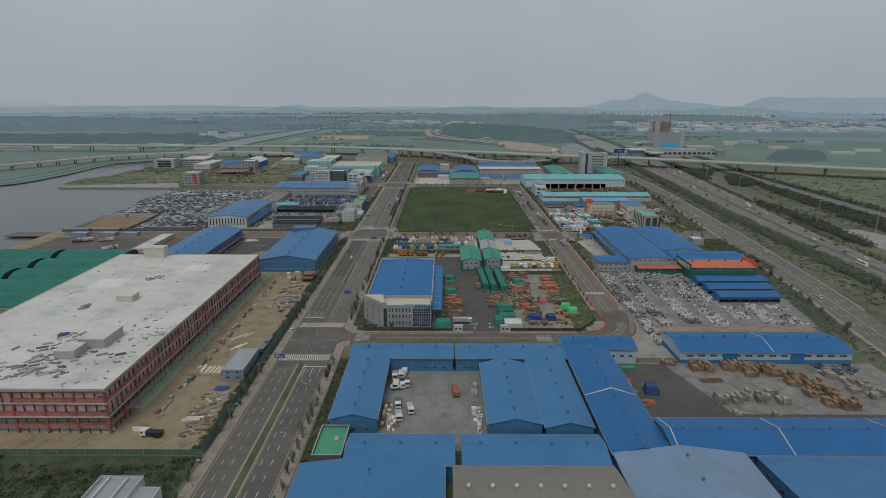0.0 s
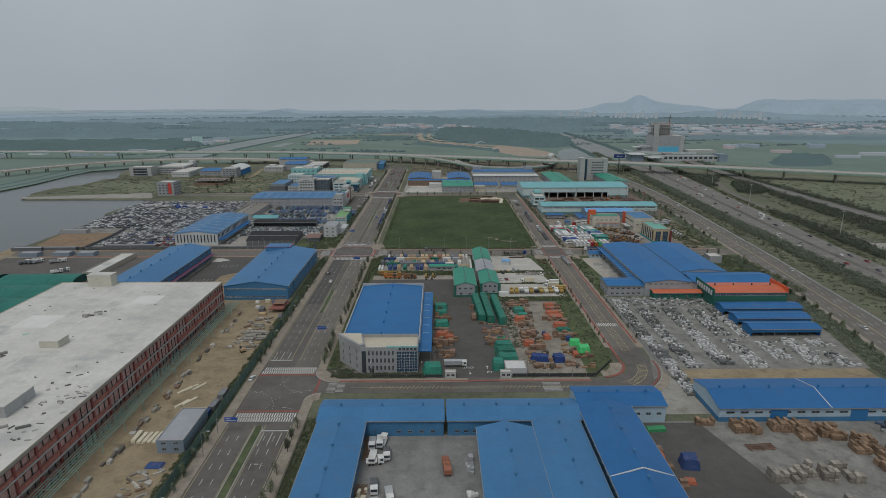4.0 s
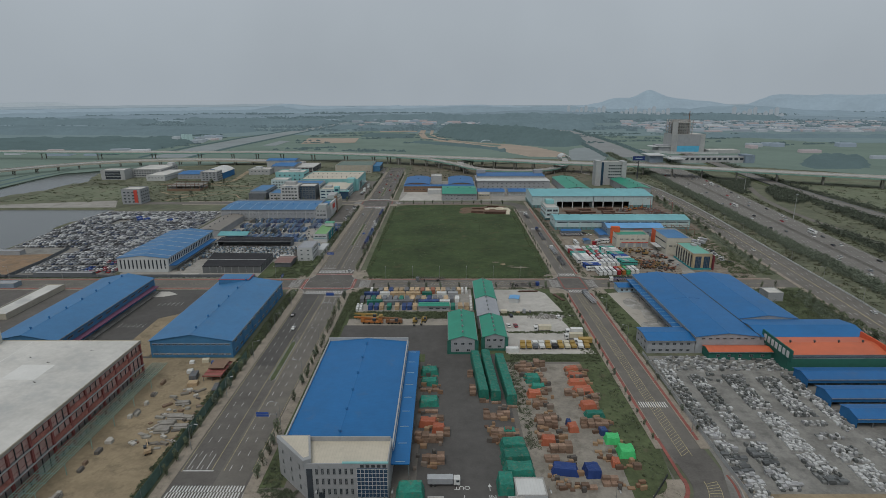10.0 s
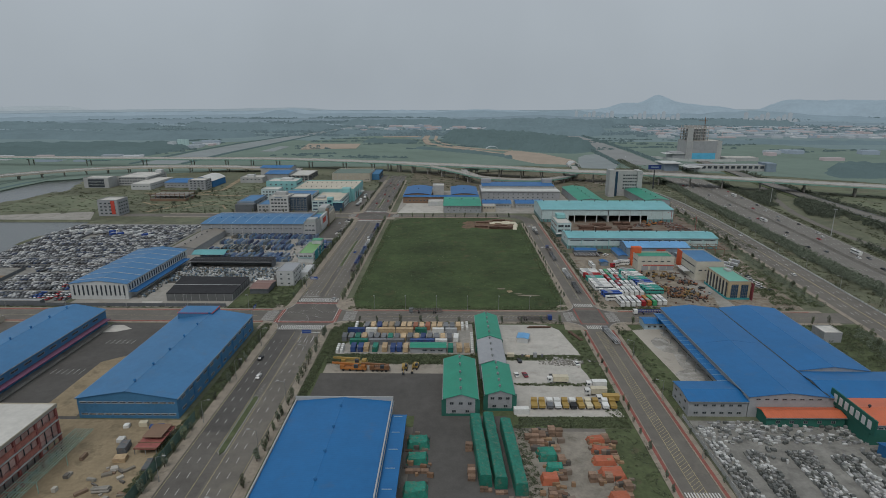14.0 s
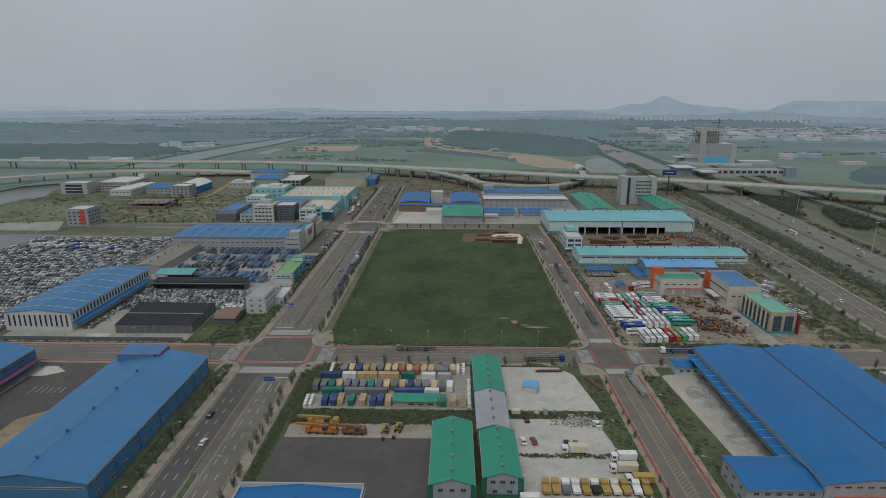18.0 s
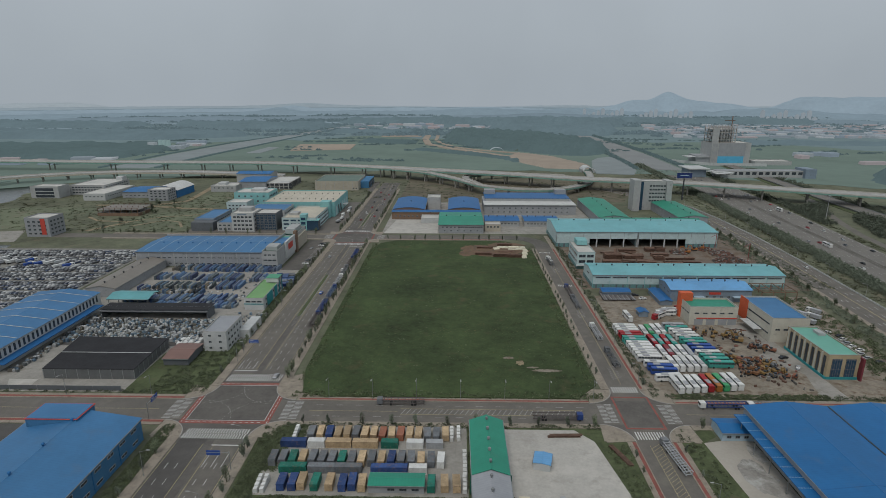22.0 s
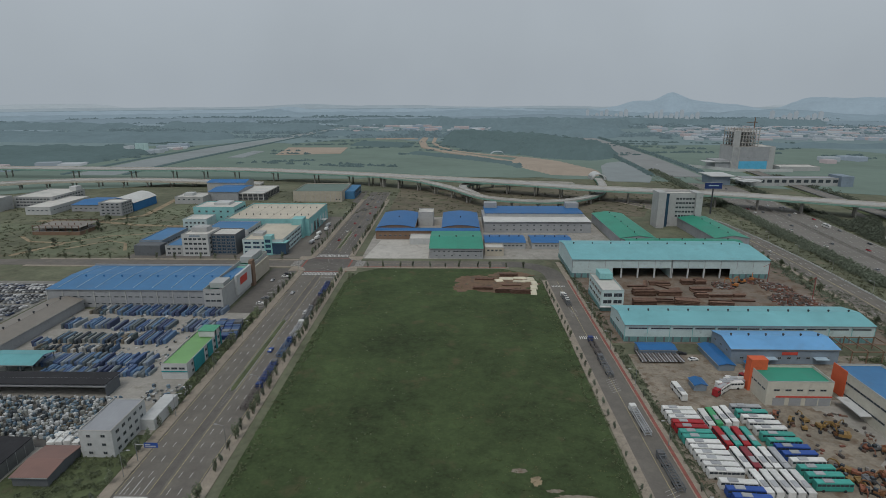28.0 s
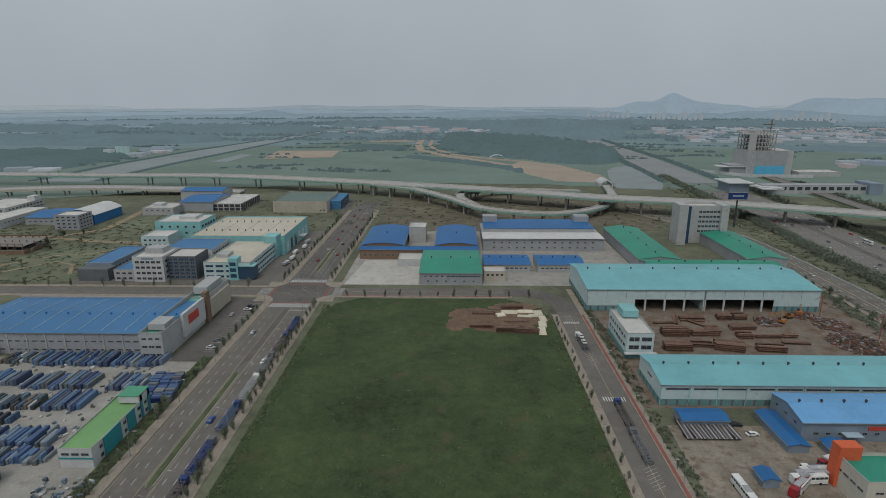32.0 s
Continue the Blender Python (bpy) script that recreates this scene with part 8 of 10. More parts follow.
def street_lamp(x, y, turn):
    ob = thing("street_lamp", "tall grey street lamp with single arm", "street lamp", x, y, .1, turn, "street lamps")
    for n, m in (("pole", lamp_pole), ("arm", lamp_arm), ("lamp_head", lamp_head)):
        part(n, m, None, ob)


for y in list(range(80, 260, 33)) + list(range(330, 480, 34)) + list(range(548, 760, 35)) + list(range(815, 1000, 36)):
    street_lamp(-96.2, y, 0)
    street_lamp(-68.8, y + 15, 180)
for i in range(7):
    street_lamp(-46 + 18 * i, 515.8, -90)
for y in range(340, 740, 38):
    if not 485 < y < 525:
        street_lamp(84.6, y, 180)
for x in (-44, -22, 24, 44):
    street_lamp(x, 298.6, -90)
for x in range(-300, -110, 36):
    street_lamp(x, 516.4, -90)
for y in range(260, 1000, 42):
    street_lamp(line_at(FRONT_R, y) - .6, y, 180)

b = MB()
y = 330
while y < 955:
    xa, xb = line_at(FRONT_R, y) + .3, line_at(FRONT_R, y + 2.2) + .3
    b.bar((xa, y, .3), (xb, y + 2.2, .3), .6, .5).bar((xa, y, .75), (xb, y + 2.2, .75), .26, .4)
    y += 3.4
single("barrier_blocks", b, "wall_white", "row of white concrete barrier blocks along the road edge", "barrier", kind="stuff")


def gantry(x, y, turn, label):
    ob = thing("sign_gantry", label, "road sign", x, y, .1, turn)
    part("post", MB().tube((0, 0, 0), (0, 0, 7), .16, .12, 8), "steel", ob)
    part("arm", MB().tube((0, 0, 6.4), (7.5, 0, 6.4), .1, .08, 6), "steel", ob)
    p = part("sign_panel", MB().box(3, 7.6, -.12, 0, 5.4, 7.2), "paint_blue", ob)
    part("lettering_bar", MB().box(3.4, 5.2, -.15, -.12, 6.5, 6.8), "wall_white", p)
    part("lettering_bar", MB().box(3.4, 7, -.15, -.12, 5.8, 6.1), "wall_white", p)


gantry(-69, 342, 180, "blue road sign on a long arm above the avenue")
gantry(-96, 556, 0, "blue road sign on a long arm above the avenue")
gantry(-69, 470, 180, "blue road sign on a long arm above the avenue")
gantry(-96, 258, 0, "blue road sign on a long arm above the avenue")
gantry(-112, 499, 90, "blue road sign on a long arm above the side street")


M["hoarding"] = mat("grey_green_hoarding", (0.085, 0.14, 0.115), .8, vary=.3, scale=.2)
fence("hoarding", [(-100.2, 196), (-100.2, 400)], 4.2, "hoarding", "tall green mesh hoarding round the building site", 6)
fence("hoarding", [(-250, 195), (-100.2, 195.5)], 2.2, "hoarding", "grey-green sheet hoarding at the site's end", 5)
fence("yard_fence", [(87.6, 300), (88.2, 404)], 1.8, "wall_pale_grey", "pale panel fence along the stone yard")
fence("yard_fence", [(-65.2, 130), (-65.2, 268)], 1.4, "wall_beige", "low beige fence by the workshops", 4)
fence("yard_fence", [(-45, 301), (-13, 301)], 1.3, "dark_steel", "low dark railing by the gate", 4)
fence("yard_fence", [(18, 301), (55, 301), (66, 315)], 1.6, "dark_steel", "dark mesh fence of the works", 4)
fence("yard_fence", [(-135, 520), (-332, 520)], 2.2, "wall_darkgrey", "dark sheet fence of the storage yard", 6)

# far woods, hedges and low towns, with haze painted in as tint and glow
rnd = random.Random(61)
WOODS = [([(-24, 1770), (72, 1592), (150, 1530), (214, 1455), (262, 1440), (320, 1490), (345, 1560), (352, 1740), (300, 1860), (140, 2060), (-20, 2020)], 17, "far_wood"),
         ([(150, 2110), (420, 1960), (520, 2080), (560, 2300), (380, 2420), (120, 2380)], 20, "far_wood2"), ([(-60, 2420), (330, 2470), (620, 2420), (700, 2600), (-100, 2640)], 26, "far_wood2"),
         ([(590, 1075), (640, 1062), (690, 1080), (760, 1180), (740, 1240), (660, 1200), (604, 1120)], 9, "far_wood"),
         ([(-1500, 1420), (-760, 1330), (-640, 1360), (-620, 1560), (-700, 1660), (-1500, 1640)], 9, "far_wood"), ([(-1900, 1900), (-760, 1800), (-600, 1940), (-640, 2080), (-1900, 2160)], 12, "far_wood2"),
         ([(-1000, 2300), (-480, 2180), (-420, 2420), (-560, 2560), (-1100, 2600)], 14, "far_wood2"), ([(-2300, 2400), (-1200, 2300), (-1150, 2500), (-2300, 2650)], 16, "far_wood2"),
         ([(-390, 2080), (-140, 2060), (-120, 2140), (-380, 2180)], 9, "far_wood2"), ([(-240, 1740), (-100, 1700), (-90, 1780), (-230, 1830)], 7, "far_wood"), ([(700, 1700), (1500, 1640), (1560, 1690), (720, 1760)], 9, "far_wood2"),
         ([(-90, 1560), (20, 1470), (90, 1400), (120, 1330), (134, 1340), (110, 1410), (40, 1490), (-70, 1590)], 5, "far_wood"), ([(-400, 2600), (900, 2700), (1400, 2560), (1500, 2700), (800, 2860), (-500, 2760)], 20, "far_wood2")]
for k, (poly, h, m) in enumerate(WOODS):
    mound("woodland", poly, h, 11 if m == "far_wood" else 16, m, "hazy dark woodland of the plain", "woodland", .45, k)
wood = []
for _ in range(46):
    cx, cy, l = rnd.uniform(-800, 900), rnd.uniform(1260, 1900), rnd.uniform(40, 140)
    a = rnd.uniform(-.4, .4)
    wood += [(cx + l * t * math.cos(a), cy + l * t * math.sin(a), rnd.uniform(3, 7), rnd.uniform(2, 5)) for t in [rnd.uniform(-1, 1) for _ in range(int(l / 4))]]
wood = [w for w in wood if not (-600 < w[0] < -380 and w[1] < 2400) and not (330 < w[0] < 600 and w[1] < 1420) and not (w[0] > -90 and w[0] < 335 and w[1] < 1600)]
wood += belt
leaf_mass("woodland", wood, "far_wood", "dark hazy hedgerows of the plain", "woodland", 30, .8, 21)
wood = []
for _ in range(150):
    cx, cy, l = rnd.uniform(-2600, 2600), rnd.uniform(1950, 3500), rnd.uniform(80, 420)
    if abs(cx) < cy * .95:
        wood += [(cx + l * rnd.uniform(-1, 1), cy + rnd.uniform(-24, 24), rnd.uniform(8, 20), rnd.uniform(4, 10)) for _ in range(int(l / 6))]
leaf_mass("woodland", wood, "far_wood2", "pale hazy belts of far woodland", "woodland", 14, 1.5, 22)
town = []
for x0, x1, y0, y1, n in ((640, 2300, 1900, 2500, 520), (-1000, -640, 1240, 1420, 26), (-660, -600, 1500, 1720, 14), (-380, 300, 2250, 2600, 90), (620, 1200, 1180, 1500, 10)):
    for _ in range(n):
        town.append((rnd.uniform(x0, x1), rnd.uniform(y0, y1), rnd.uniform(12, 52), rnd.uniform(10, 26), rnd.uniform(3, 9), rnd.uniform(-.3, .3)))

# ---- shared small things ----
def wheel_mesh(r=.5, w=.3):
    return cached(("wheel", r, w), lambda: MB().tube((0, -w / 2, r), (0, w / 2, r), r, r, 10).mesh("wheel", "rubber"))


def axle_mesh(r, w, track):
    return cached(("axle", r, w, track), lambda: MB().tube((0, -track - w / 2, r), (0, -track + w / 2, r), r, r, 10).tube((0, track - w / 2, r), (0, track + w / 2, r), r, r, 10).tube((0, -track, r), (0, track, r), .08, .08, 6).mesh("axle", "rubber"))



def axles_mesh(at, r, w, track):
    """Two axles of one vehicle with their wheels."""
    def make():
        b = MB()
        for x in at:
            b.tube((x, -track - w / 2, r), (x, -track + w / 2, r), r, r, 10).tube((x, track - w / 2, r), (x, track + w / 2, r), r, r, 10).tube((x, -track, r), (x, track, r), .08, .08, 6)
        return b.mesh("axles", "rubber")
    return cached(("axles", at, r, w, track), make)


def car_parts(color):
    def make():
        body = MB().extrude([(-2.25, .35), (2.25, .35), (2.28, .75), (1.3, .95), (.85, 1.0), (-1.9, 1.0), (-2.3, .85)], -.88, .88, "x")
        body.v = [(y, -x, z) for x, y, z in body.v]
        roof = MB().extrude([(-1.75, 1.0), (.75, 1.0), (.15, 1.42), (-1.3, 1.45)], -.78, .78, "x")
        roof.v = [(y, -x, z) for x, y, z in roof.v]
        body.box(-1.2, .1, -.7, .7, 1.4, 1.48)
        return body.mesh("body", "paint_" + color), roof.mesh("cabin_glass", "glass")
    return cached(("car", color), make)


def car(x, y, turn, color, label=None, group="parked cars", wheels=True):
    ob = thing("car", label or "%s saloon car parked on the ground" % color, "car", x, y, .08, turn, group)
    b, g = car_parts(color)
    part("body", b, None, ob)
    part("cabin_glass", g, None, ob)
    if wheels:
        for sx in (-1.35, 1.4):
            for sy in (-.8, .8):
                part("wheel", wheel_mesh(.33, .2), None, ob, loc=(sx, sy, 0))
    return ob


def bus_parts(color):
    def make():
        b = MB().box(-5.6, 5.6, -1.16, 1.16, .45, 2.0).box(-5.6, 5.6, -1.16, 1.16, 2.85, 3.15)
        pillars = MB()
        for i in range(9):
            x = -5.55 + i * 1.37
            pillars.box(x, x + .12, -1.15, 1.15, 2.0, 2.85)
        glass = MB().box(-5.5, 5.55, -1.1, 1.1, 2.0, 2.85)
        roof = MB().box(-5.5, 5.5, -1.04, 1.04, 3.15, 3.25)
        unit = MB().box(-3.2, -.2, -.85, .85, 3.25, 3.5)
        b.v, b.f = b.v + pillars.v, b.f + [tuple(i + len(b.v) for i in q) for q in pillars.f]
        return (b.mesh("body", "paint_" + color), glass.mesh("window_band", "glass"), roof.mesh("roof", "paint_" + color), unit.mesh("roof_unit", "paint_silver"))
    return cached(("bus", color), make)


def bus(x, y, turn, color):
    ob = thing("bus", "%s single-deck bus parked in a tight row" % color, "bus", x, y, .09, turn, "parked buses")
    for n, m in zip(("body", "window_band", "roof", "roof_unit"), bus_parts(color)):
        part(n, m, None, ob)
    part("axles", axles_mesh((-3.4, 3.3), .48, .28, 1.12), None, ob)


rnd = random.Random(21)
cols = "white white white red red teal teal white white white white white white".split()
for i, c in enumerate(cols):
    bus(95.0 + .12 * i, 588 - 3.05 * i, rnd.uniform(-2, 2) - 2, c)
for i, c in enumerate(("white", "blue", "blue")):
    bus(97.8 + .5 * i, 546 - 3.4 * i, -4 + rnd.uniform(-1, 1), c)
for r, row in enumerate((("white", "green", "white", "white"), ("red", "teal", "red", "teal"), ("white", "maroon", "white", "white", "silver"), ("white", "white", "white", "white", "white"))):
    for k, c in enumerate(row):
        bus(103.4 + 3.15 * k + .5 * r, 582 - 11.9 * r + .8 * k * (r == 0), 90 + rnd.uniform(-2, 2), c)
bus(101.5, 603, 92, "white")
for i, c in enumerate("silver teal white white white teal teal blue blue white teal teal teal".split()):
    bus(121.6 + .45 * i, 590 - 3.65 * i, rnd.uniform(-3, 1), c)
for i, c in enumerate("white white white white red orange green white white".split()):
    bus(99.8 + 3.25 * i, 527 + .4 * i, 92 + rnd.uniform(-2, 2), c)
bus(98.5, 533.6, 8, "white")
for i, c in enumerate(("red", "white", "white", "silver", "white")):
    bus(119.5 + 2.4 * i, 605 + 1.7 * i, 40 if i < 2 else 4, c)


def truck(x, y, turn, cab, box, label, box_len=6.5, box_h=2.6):
    ob = thing("truck", label, "truck", x, y, .09, turn)
    c = part("cab", MB().box(3.6, 5.7, -1.15, 1.15, .6, 2.7), "paint_" + cab, ob)
    part("windscreen", MB().box(5.7, 5.76, -1.0, 1.0, 1.6, 2.45), "glass", c)
    part("side_window", MB().box(4.4, 5.4, -1.18, 1.18, 1.65, 2.4), "glass", c)
    part("chassis", MB().box(-box_len + 3.4, 5.2, -.5, .5, .55, .85), "dark_steel", ob)
    part("load_body", MB().box(-box_len + 3.3, 3.3, -1.2, 1.2, .95, .95 + box_h), "paint_" + box, ob)
    part("load_top", MB().box(-box_len + 3.2, 3.4, -1.25, 1.25, .95 + box_h, 1.05 + box_h), "paint_" + box, ob)
    part("front_axle", axle_mesh(.5, .3, 1.0), None, ob, loc=(4.4, 0, 0))
    part("rear_axles", axles_mesh((-box_len + 4.4, -box_len + 5.6), .5, .3, 1.0), None, ob)
    return ob


truck(-7.5, 311.5, 0, "white", "silver", "white tank lorry standing by the gate", 8, 1.9)
truck(46, 431, 180, "white", "cream", "cream refuse lorry with white cab", 6.5, 2.3)
truck(60, 421, 180, "white", "cream", "cream refuse lorry with white cab", 6.5, 2.3)
truck(63.5, 415.5, 180, "white", "yellow", "white lorry with yellow body", 6.5, 2.2)
truck(62, 427, 180, "white", "white", "white box lorry in the yard", 6, 2.3)
for i, c in enumerate("yellow yellow grey white yellow black yellow cream yellow white yellow".split()):
    truck(31.5 + 3.15 * i, 408.5, 90 + (i * 37 % 9 - 4), "white" if c in ("grey", "black") else c, c, "%s tipper lorry parked nose-in in the row" % c, 3.2, .9)
truck(-30.5, 226, -80, "white", "silver", "white flatbed lorry in the courtyard", 4.6, .5)
truck(-35, 249, 82, "white", "silver", "white flatbed lorry in the courtyard", 4.6, .5)
truck(-39, 240, 10, "white", "white", "white lorry backed to the workshop wall", 3.6, .6)
for x, y, t, b2 in ((-38.6, 253, -86, "silver"), (-35.8, 254, -88, "white"), (-33, 247, -84, "grey"), (-37.4, 245, -90, "white"), (-34.6, 221, -80, "silver")):
    truck(x, y, t, "white", b2, "white flatbed lorry parked against the courtyard wall", 4.4, .5)
truck(-35.5, 230, -84, "white", "grey", "white flatbed lorry in the courtyard", 4.6, .5)
truck(-121, 206, 174, "white", "black", "dark tipper lorry on the building site", 5.5, 1.2)
truck(131, 613.5, 178, "white", "grey", "white lorry with dark load", 7, 1.4)
for x, y, t in ((199, 597, 120), (201, 608, 125), (206, 604, 118), (211, 612, 120), (193, 604, 110)):
    truck(x, y, t, "white", rnd.choice(("white", "silver")), "white lorry parked behind the service building", 5, 1.8)
truck(138, 618, 200, "red", "white", "red lorry with white box", 5, 2.2)
for x, y, t, c in ((27.6, 437, 95, "white"), (31.4, 437, 100, "maroon"), (43, 435.5, 90, "black"), (46, 435.2, 80, "grey"), (56.7, 448.5, 100, "white"), (30.5, 451, 95, "black"),
                   (-96.8, 300, 84, "white"), (-73.3, 533, 88, "silver"), (-87, 434, 90, "white"), (-92, 452, 90, "black"), (120, 634, 10, "white"), (117, 640, 0, "black"), (161, 556, 20, "black"), (162, 546, 60, "silver"),
                   (-78, 640, 90, "blue"), (-74, 688, 90, "white"), (-90, 720, 90, "silver")):
    car(x, y, t, c)
for x, y, t, c in ((-104, 702, 0, "white"), (-104, 710, 180, "grey"), (-110, 744, 90, "silver"), (-104, 752, 0, "white"), (-104, 757, 0, "black")):
    car(x, y, t, c, group="market car park")
for x, y, t in ((-108, 838, 80), (-107, 852, 84), (-109, 868, 86), (-106, 884, 88), (-108, 900, 80)):
    truck(x, y, t, "white", rnd.choice(("white", "silver")), "white lorry parked beside the teal works", 5, 1.6)
for i in range(13):
    car(-86 + rnd.uniform(-1, 2) + 9 * (i % 2), 850 + 15.6 * i, 90 + rnd.uniform(-6, 6), rnd.choice(("white", "silver", "black", "grey", "red")), wheels=False)
for i in range(9):
    car(202 + rnd.uniform(-2, 2), 552 + 4.2 * i, 20, rnd.choice(("white", "white", "silver", "black")), wheels=False)
for k, n, seed in ((.13, 16, 1), (.29, 18, 2), (.64, 16, 3), (.8, 14, 4), (.88, 12, 5)):
    g = random.Random(seed)
    for i in range(n):
        y = 330 + i * 62 + g.uniform(-25, 25)
        car(line_at(HWY_L, y) + k * (line_at(HWY_R, y) - line_at(HWY_L, y)), y, 87 if k < .5 else -93, g.choice(("white", "white", "silver", "black", "grey", "red")), "car on the motorway carriageway", "motorway cars", wheels=False)
for k, y in ((.35, 420), (.75, 640), (.3, 760), (.8, 905)):
    bus(line_at(HWY_L, y) + k * (line_at(HWY_R, y) - line_at(HWY_L, y)), y, 87, "white")
for k, y in ((.36, 352), (.8, 455), (.36, 585), (.75, 700), (.4, 820)):
    car(line_at(FRONT_L, y) + k * 26, y, 84, "white", "car on the frontage road", "frontage cars")


def carrier(x, y, turn, cab, rail):
    """A car-carrier lorry: cab, two ladder decks, posts, wheels."""
    ob = thing("car_carrier", "car-carrier lorry with empty %s ladder decks" % rail.replace("_", " "), "lorry", x, y, .08, turn, "parked car carriers")
    m = "paint_" + rail
    c = part("cab", MB().box(7.4, 9.6, -1.2, 1.2, .6, 2.8), "paint_" + cab, ob)
    part("windscreen", MB().box(9.6, 9.66, -1.05, 1.05, 1.6, 2.5), "glass", c)
    for z, a, b2 in ((1.0, -9.5, 7.2), (2.3, -9.5, 7.4)):
        d = MB().box(a, b2, -1.25, -.95, z, z + .2).box(a, b2, .95, 1.25, z, z + .2)
        for i in range(12):
            u = a + (i + .5) * (b2 - a) / 12
            d.box(u - .15, u + .15, -.95, .95, z + .02, z + .14)
        part("deck", d, m, ob)
    for i in range(3):
        part("post_frame", MB().box(-9.2 + i * 8, -9.05 + i * 8, -1.22, -1.08, .9, 2.35).box(-9.2 + i * 8, -9.05 + i * 8, 1.08, 1.22, .9, 2.35), m, ob)
    part("front_axles", axles_mesh((8.4, 4.0), .5, .3, 1.0), None, ob)
    part("rear_axles", axles_mesh((-4.5, -5.7), .5, .3, 1.0), None, ob)


for x, y, t, c, f in ((77.4, 645, 91, "navy", "dark_rust"), (77.3, 625, 91, "grey", "grey"), (79.0, 582, 91, "white", "silver"), (79.4, 552.5, 91, "grey", "grey"), (112.5, 511.5, 180, "white", "navy"), (131.5, 511.5, 180, "white", "grey"),
                      (-16, 511.8, 180, "grey", "dark_rust"), (45, 502, 0, "navy", "dark_rust"), (81, 478, 96, "grey", "silver"), (75.8, 709, 93, "white", "grey")):
    carrier(x, y, t, c, f)
for y, c, f in ((596, "navy", "dark_rust"), (617, "grey", "navy"), (641, "navy", "dull_blue"), (663, "white", "silver"), (684, "grey", "grey"), (706, "navy", "dark_rust"), (729, "grey", "navy")):
    carrier(-71.5, y, 90 + (y % 5 - 2) * .6, c, f)
for y in (713, 706):  # cars carried on the upper deck
    ob = car(75.8, y, 93, "white", "white new car standing on a carrier deck", "carried cars", wheels=False)
    ob.location.z += 2.5
for i in range(7):  # low trailers parked side by side
    ob = thing("car_trailer", "low car trailer with pale wheel ramps and no tractor", "trailer", 96.6 + 2.75 * i, 637, .08, 91 + (i * 29 % 5 - 2), "parked car trailers")
    for sy in (-.85, .85):
        part("ramp", MB().box(-6.8, 6.6, sy - .28, sy + .28, .95, 1.1), "paint_silver", ob)
        part("side_rail", MB().box(-6.6, 6.4, sy * 1.42 - .07, sy * 1.42 + .07, 1.1, 1.5), "paint_dark_rust", ob)
    part("bed", MB().box(-6.6, 6.2, -1.1, 1.1, .7, .92), "paint_dark_rust", ob)
    part("gooseneck", MB().box(4.6, 6.8, -.8, .8, 1.12, 1.7), "paint_grey", ob)
    part("axles", axles_mesh((-4.6, -3.4), .45, .3, 1.0), None, ob)

# ---- containers ----
def container_parts(length, color):
    def make():
        h, w, l = 2.59, 2.44, length
        n, side = int(l / .55), []
        for i in range(n):
            x = -l / 2 + .12 + i * (l - .24) / n
            k = (l - .24) / n
            side += [(x, .0), (x + k * .3, .0), (x + k * .4, .05), (x + k * .9, .05)]
        out = [(x, -w / 2 + .03 + e) for x, e in side] + [(l / 2 - .1, -w / 2 + .03)]
        out += [(x, -y) for x, y in reversed(out)]
        b = MB().prism(out, .12, h - .05)
        f = MB()
        for sx in (-1, 1):
            for sy in (-1, 1):
                f.box(sx * (l / 2 - .08) - .08, sx * (l / 2 - .08) + .08, sy * (w / 2 - .08) - .08, sy * (w / 2 - .08) + .08, 0, h)
        f.box(-l / 2, l / 2, -w / 2, -w / 2 + .12, h - .14, h).box(-l / 2, l / 2, w / 2 - .12, w / 2, h - .14, h).box(-l / 2, l / 2, -w / 2, -w / 2 + .12, 0, .16).box(-l / 2, l / 2, w / 2 - .12, w / 2, 0, .16)
        d = MB().box(-l / 2 - .02, -l / 2 + .06, -w / 2 + .16, -.03, .16, h - .16).box(-l / 2 - .02, -l / 2 + .06, .03, w / 2 - .16, .16, h - .16)
        return b.mesh("body", "paint_" + color), f.mesh("corner_frame", "paint_" + color), d.mesh("door", "paint_" + color)
    return cached(("container", length, color), make)


NAMES = {"brick": "rust-red", "tan": "tan", "tarp_green": "green", "tarp_blue": "dark blue", "grey": "grey", "white": "white", "teal": "teal"}


def container(x, y, turn, color, length=6.06, z=.09):
    ob = thing("container", "%s corrugated steel container on the concrete yard" % NAMES.get(color, color), "container", x, y, z, turn, "stored containers")
    for n, m in zip(("body", "corner_frame", "door"), container_parts(length, color)):
        part(n, m, None, ob)


g = random.Random(5)
for i, c in enumerate("grey tan tarp_blue tan tan grey tan tan brick tan brick tan tan grey grey tan".split()):
    container(-46.5 + 3.25 * i, 489.6 + g.uniform(-.3, .3), 90 + g.uniform(-3, 3), c)
for i, c in enumerate("grey grey tarp_green tan grey grey grey tarp_green grey tan grey tan tarp_blue grey grey tan grey white".split()):
    container(-56 + 3.35 * i, 475 + g.uniform(-.3, .3), 90 + g.uniform(-3, 3), c)
for x, c in ((-49.5, "tarp_blue"), (-46, "tarp_blue"), (-43.2, "tan"), (-38.8, "tarp_green"), (-34.2, "tan"), (-30, "tarp_blue"), (-27, "tarp_blue"), (-23.8, "tan"), (-1.8, "tarp_green"), (2.4, "tan"), (6.2, "tan")):
    container(x, 463 + g.uniform(-.3, .3), 90 + g.uniform(-2, 2), c)
for x, c, l in ((-51.5, "tarp_blue", 9), (-43.4, "white", 6.06), (-35.5, "tan", 9), (-26, "tan", 9), (-17.4, "tarp_green", 6.06), (-8.4, "white", 6.06), (-1.5, "silver", 6.06)):
    container(x, 483.6, g.uniform(-1, 1), c, l)
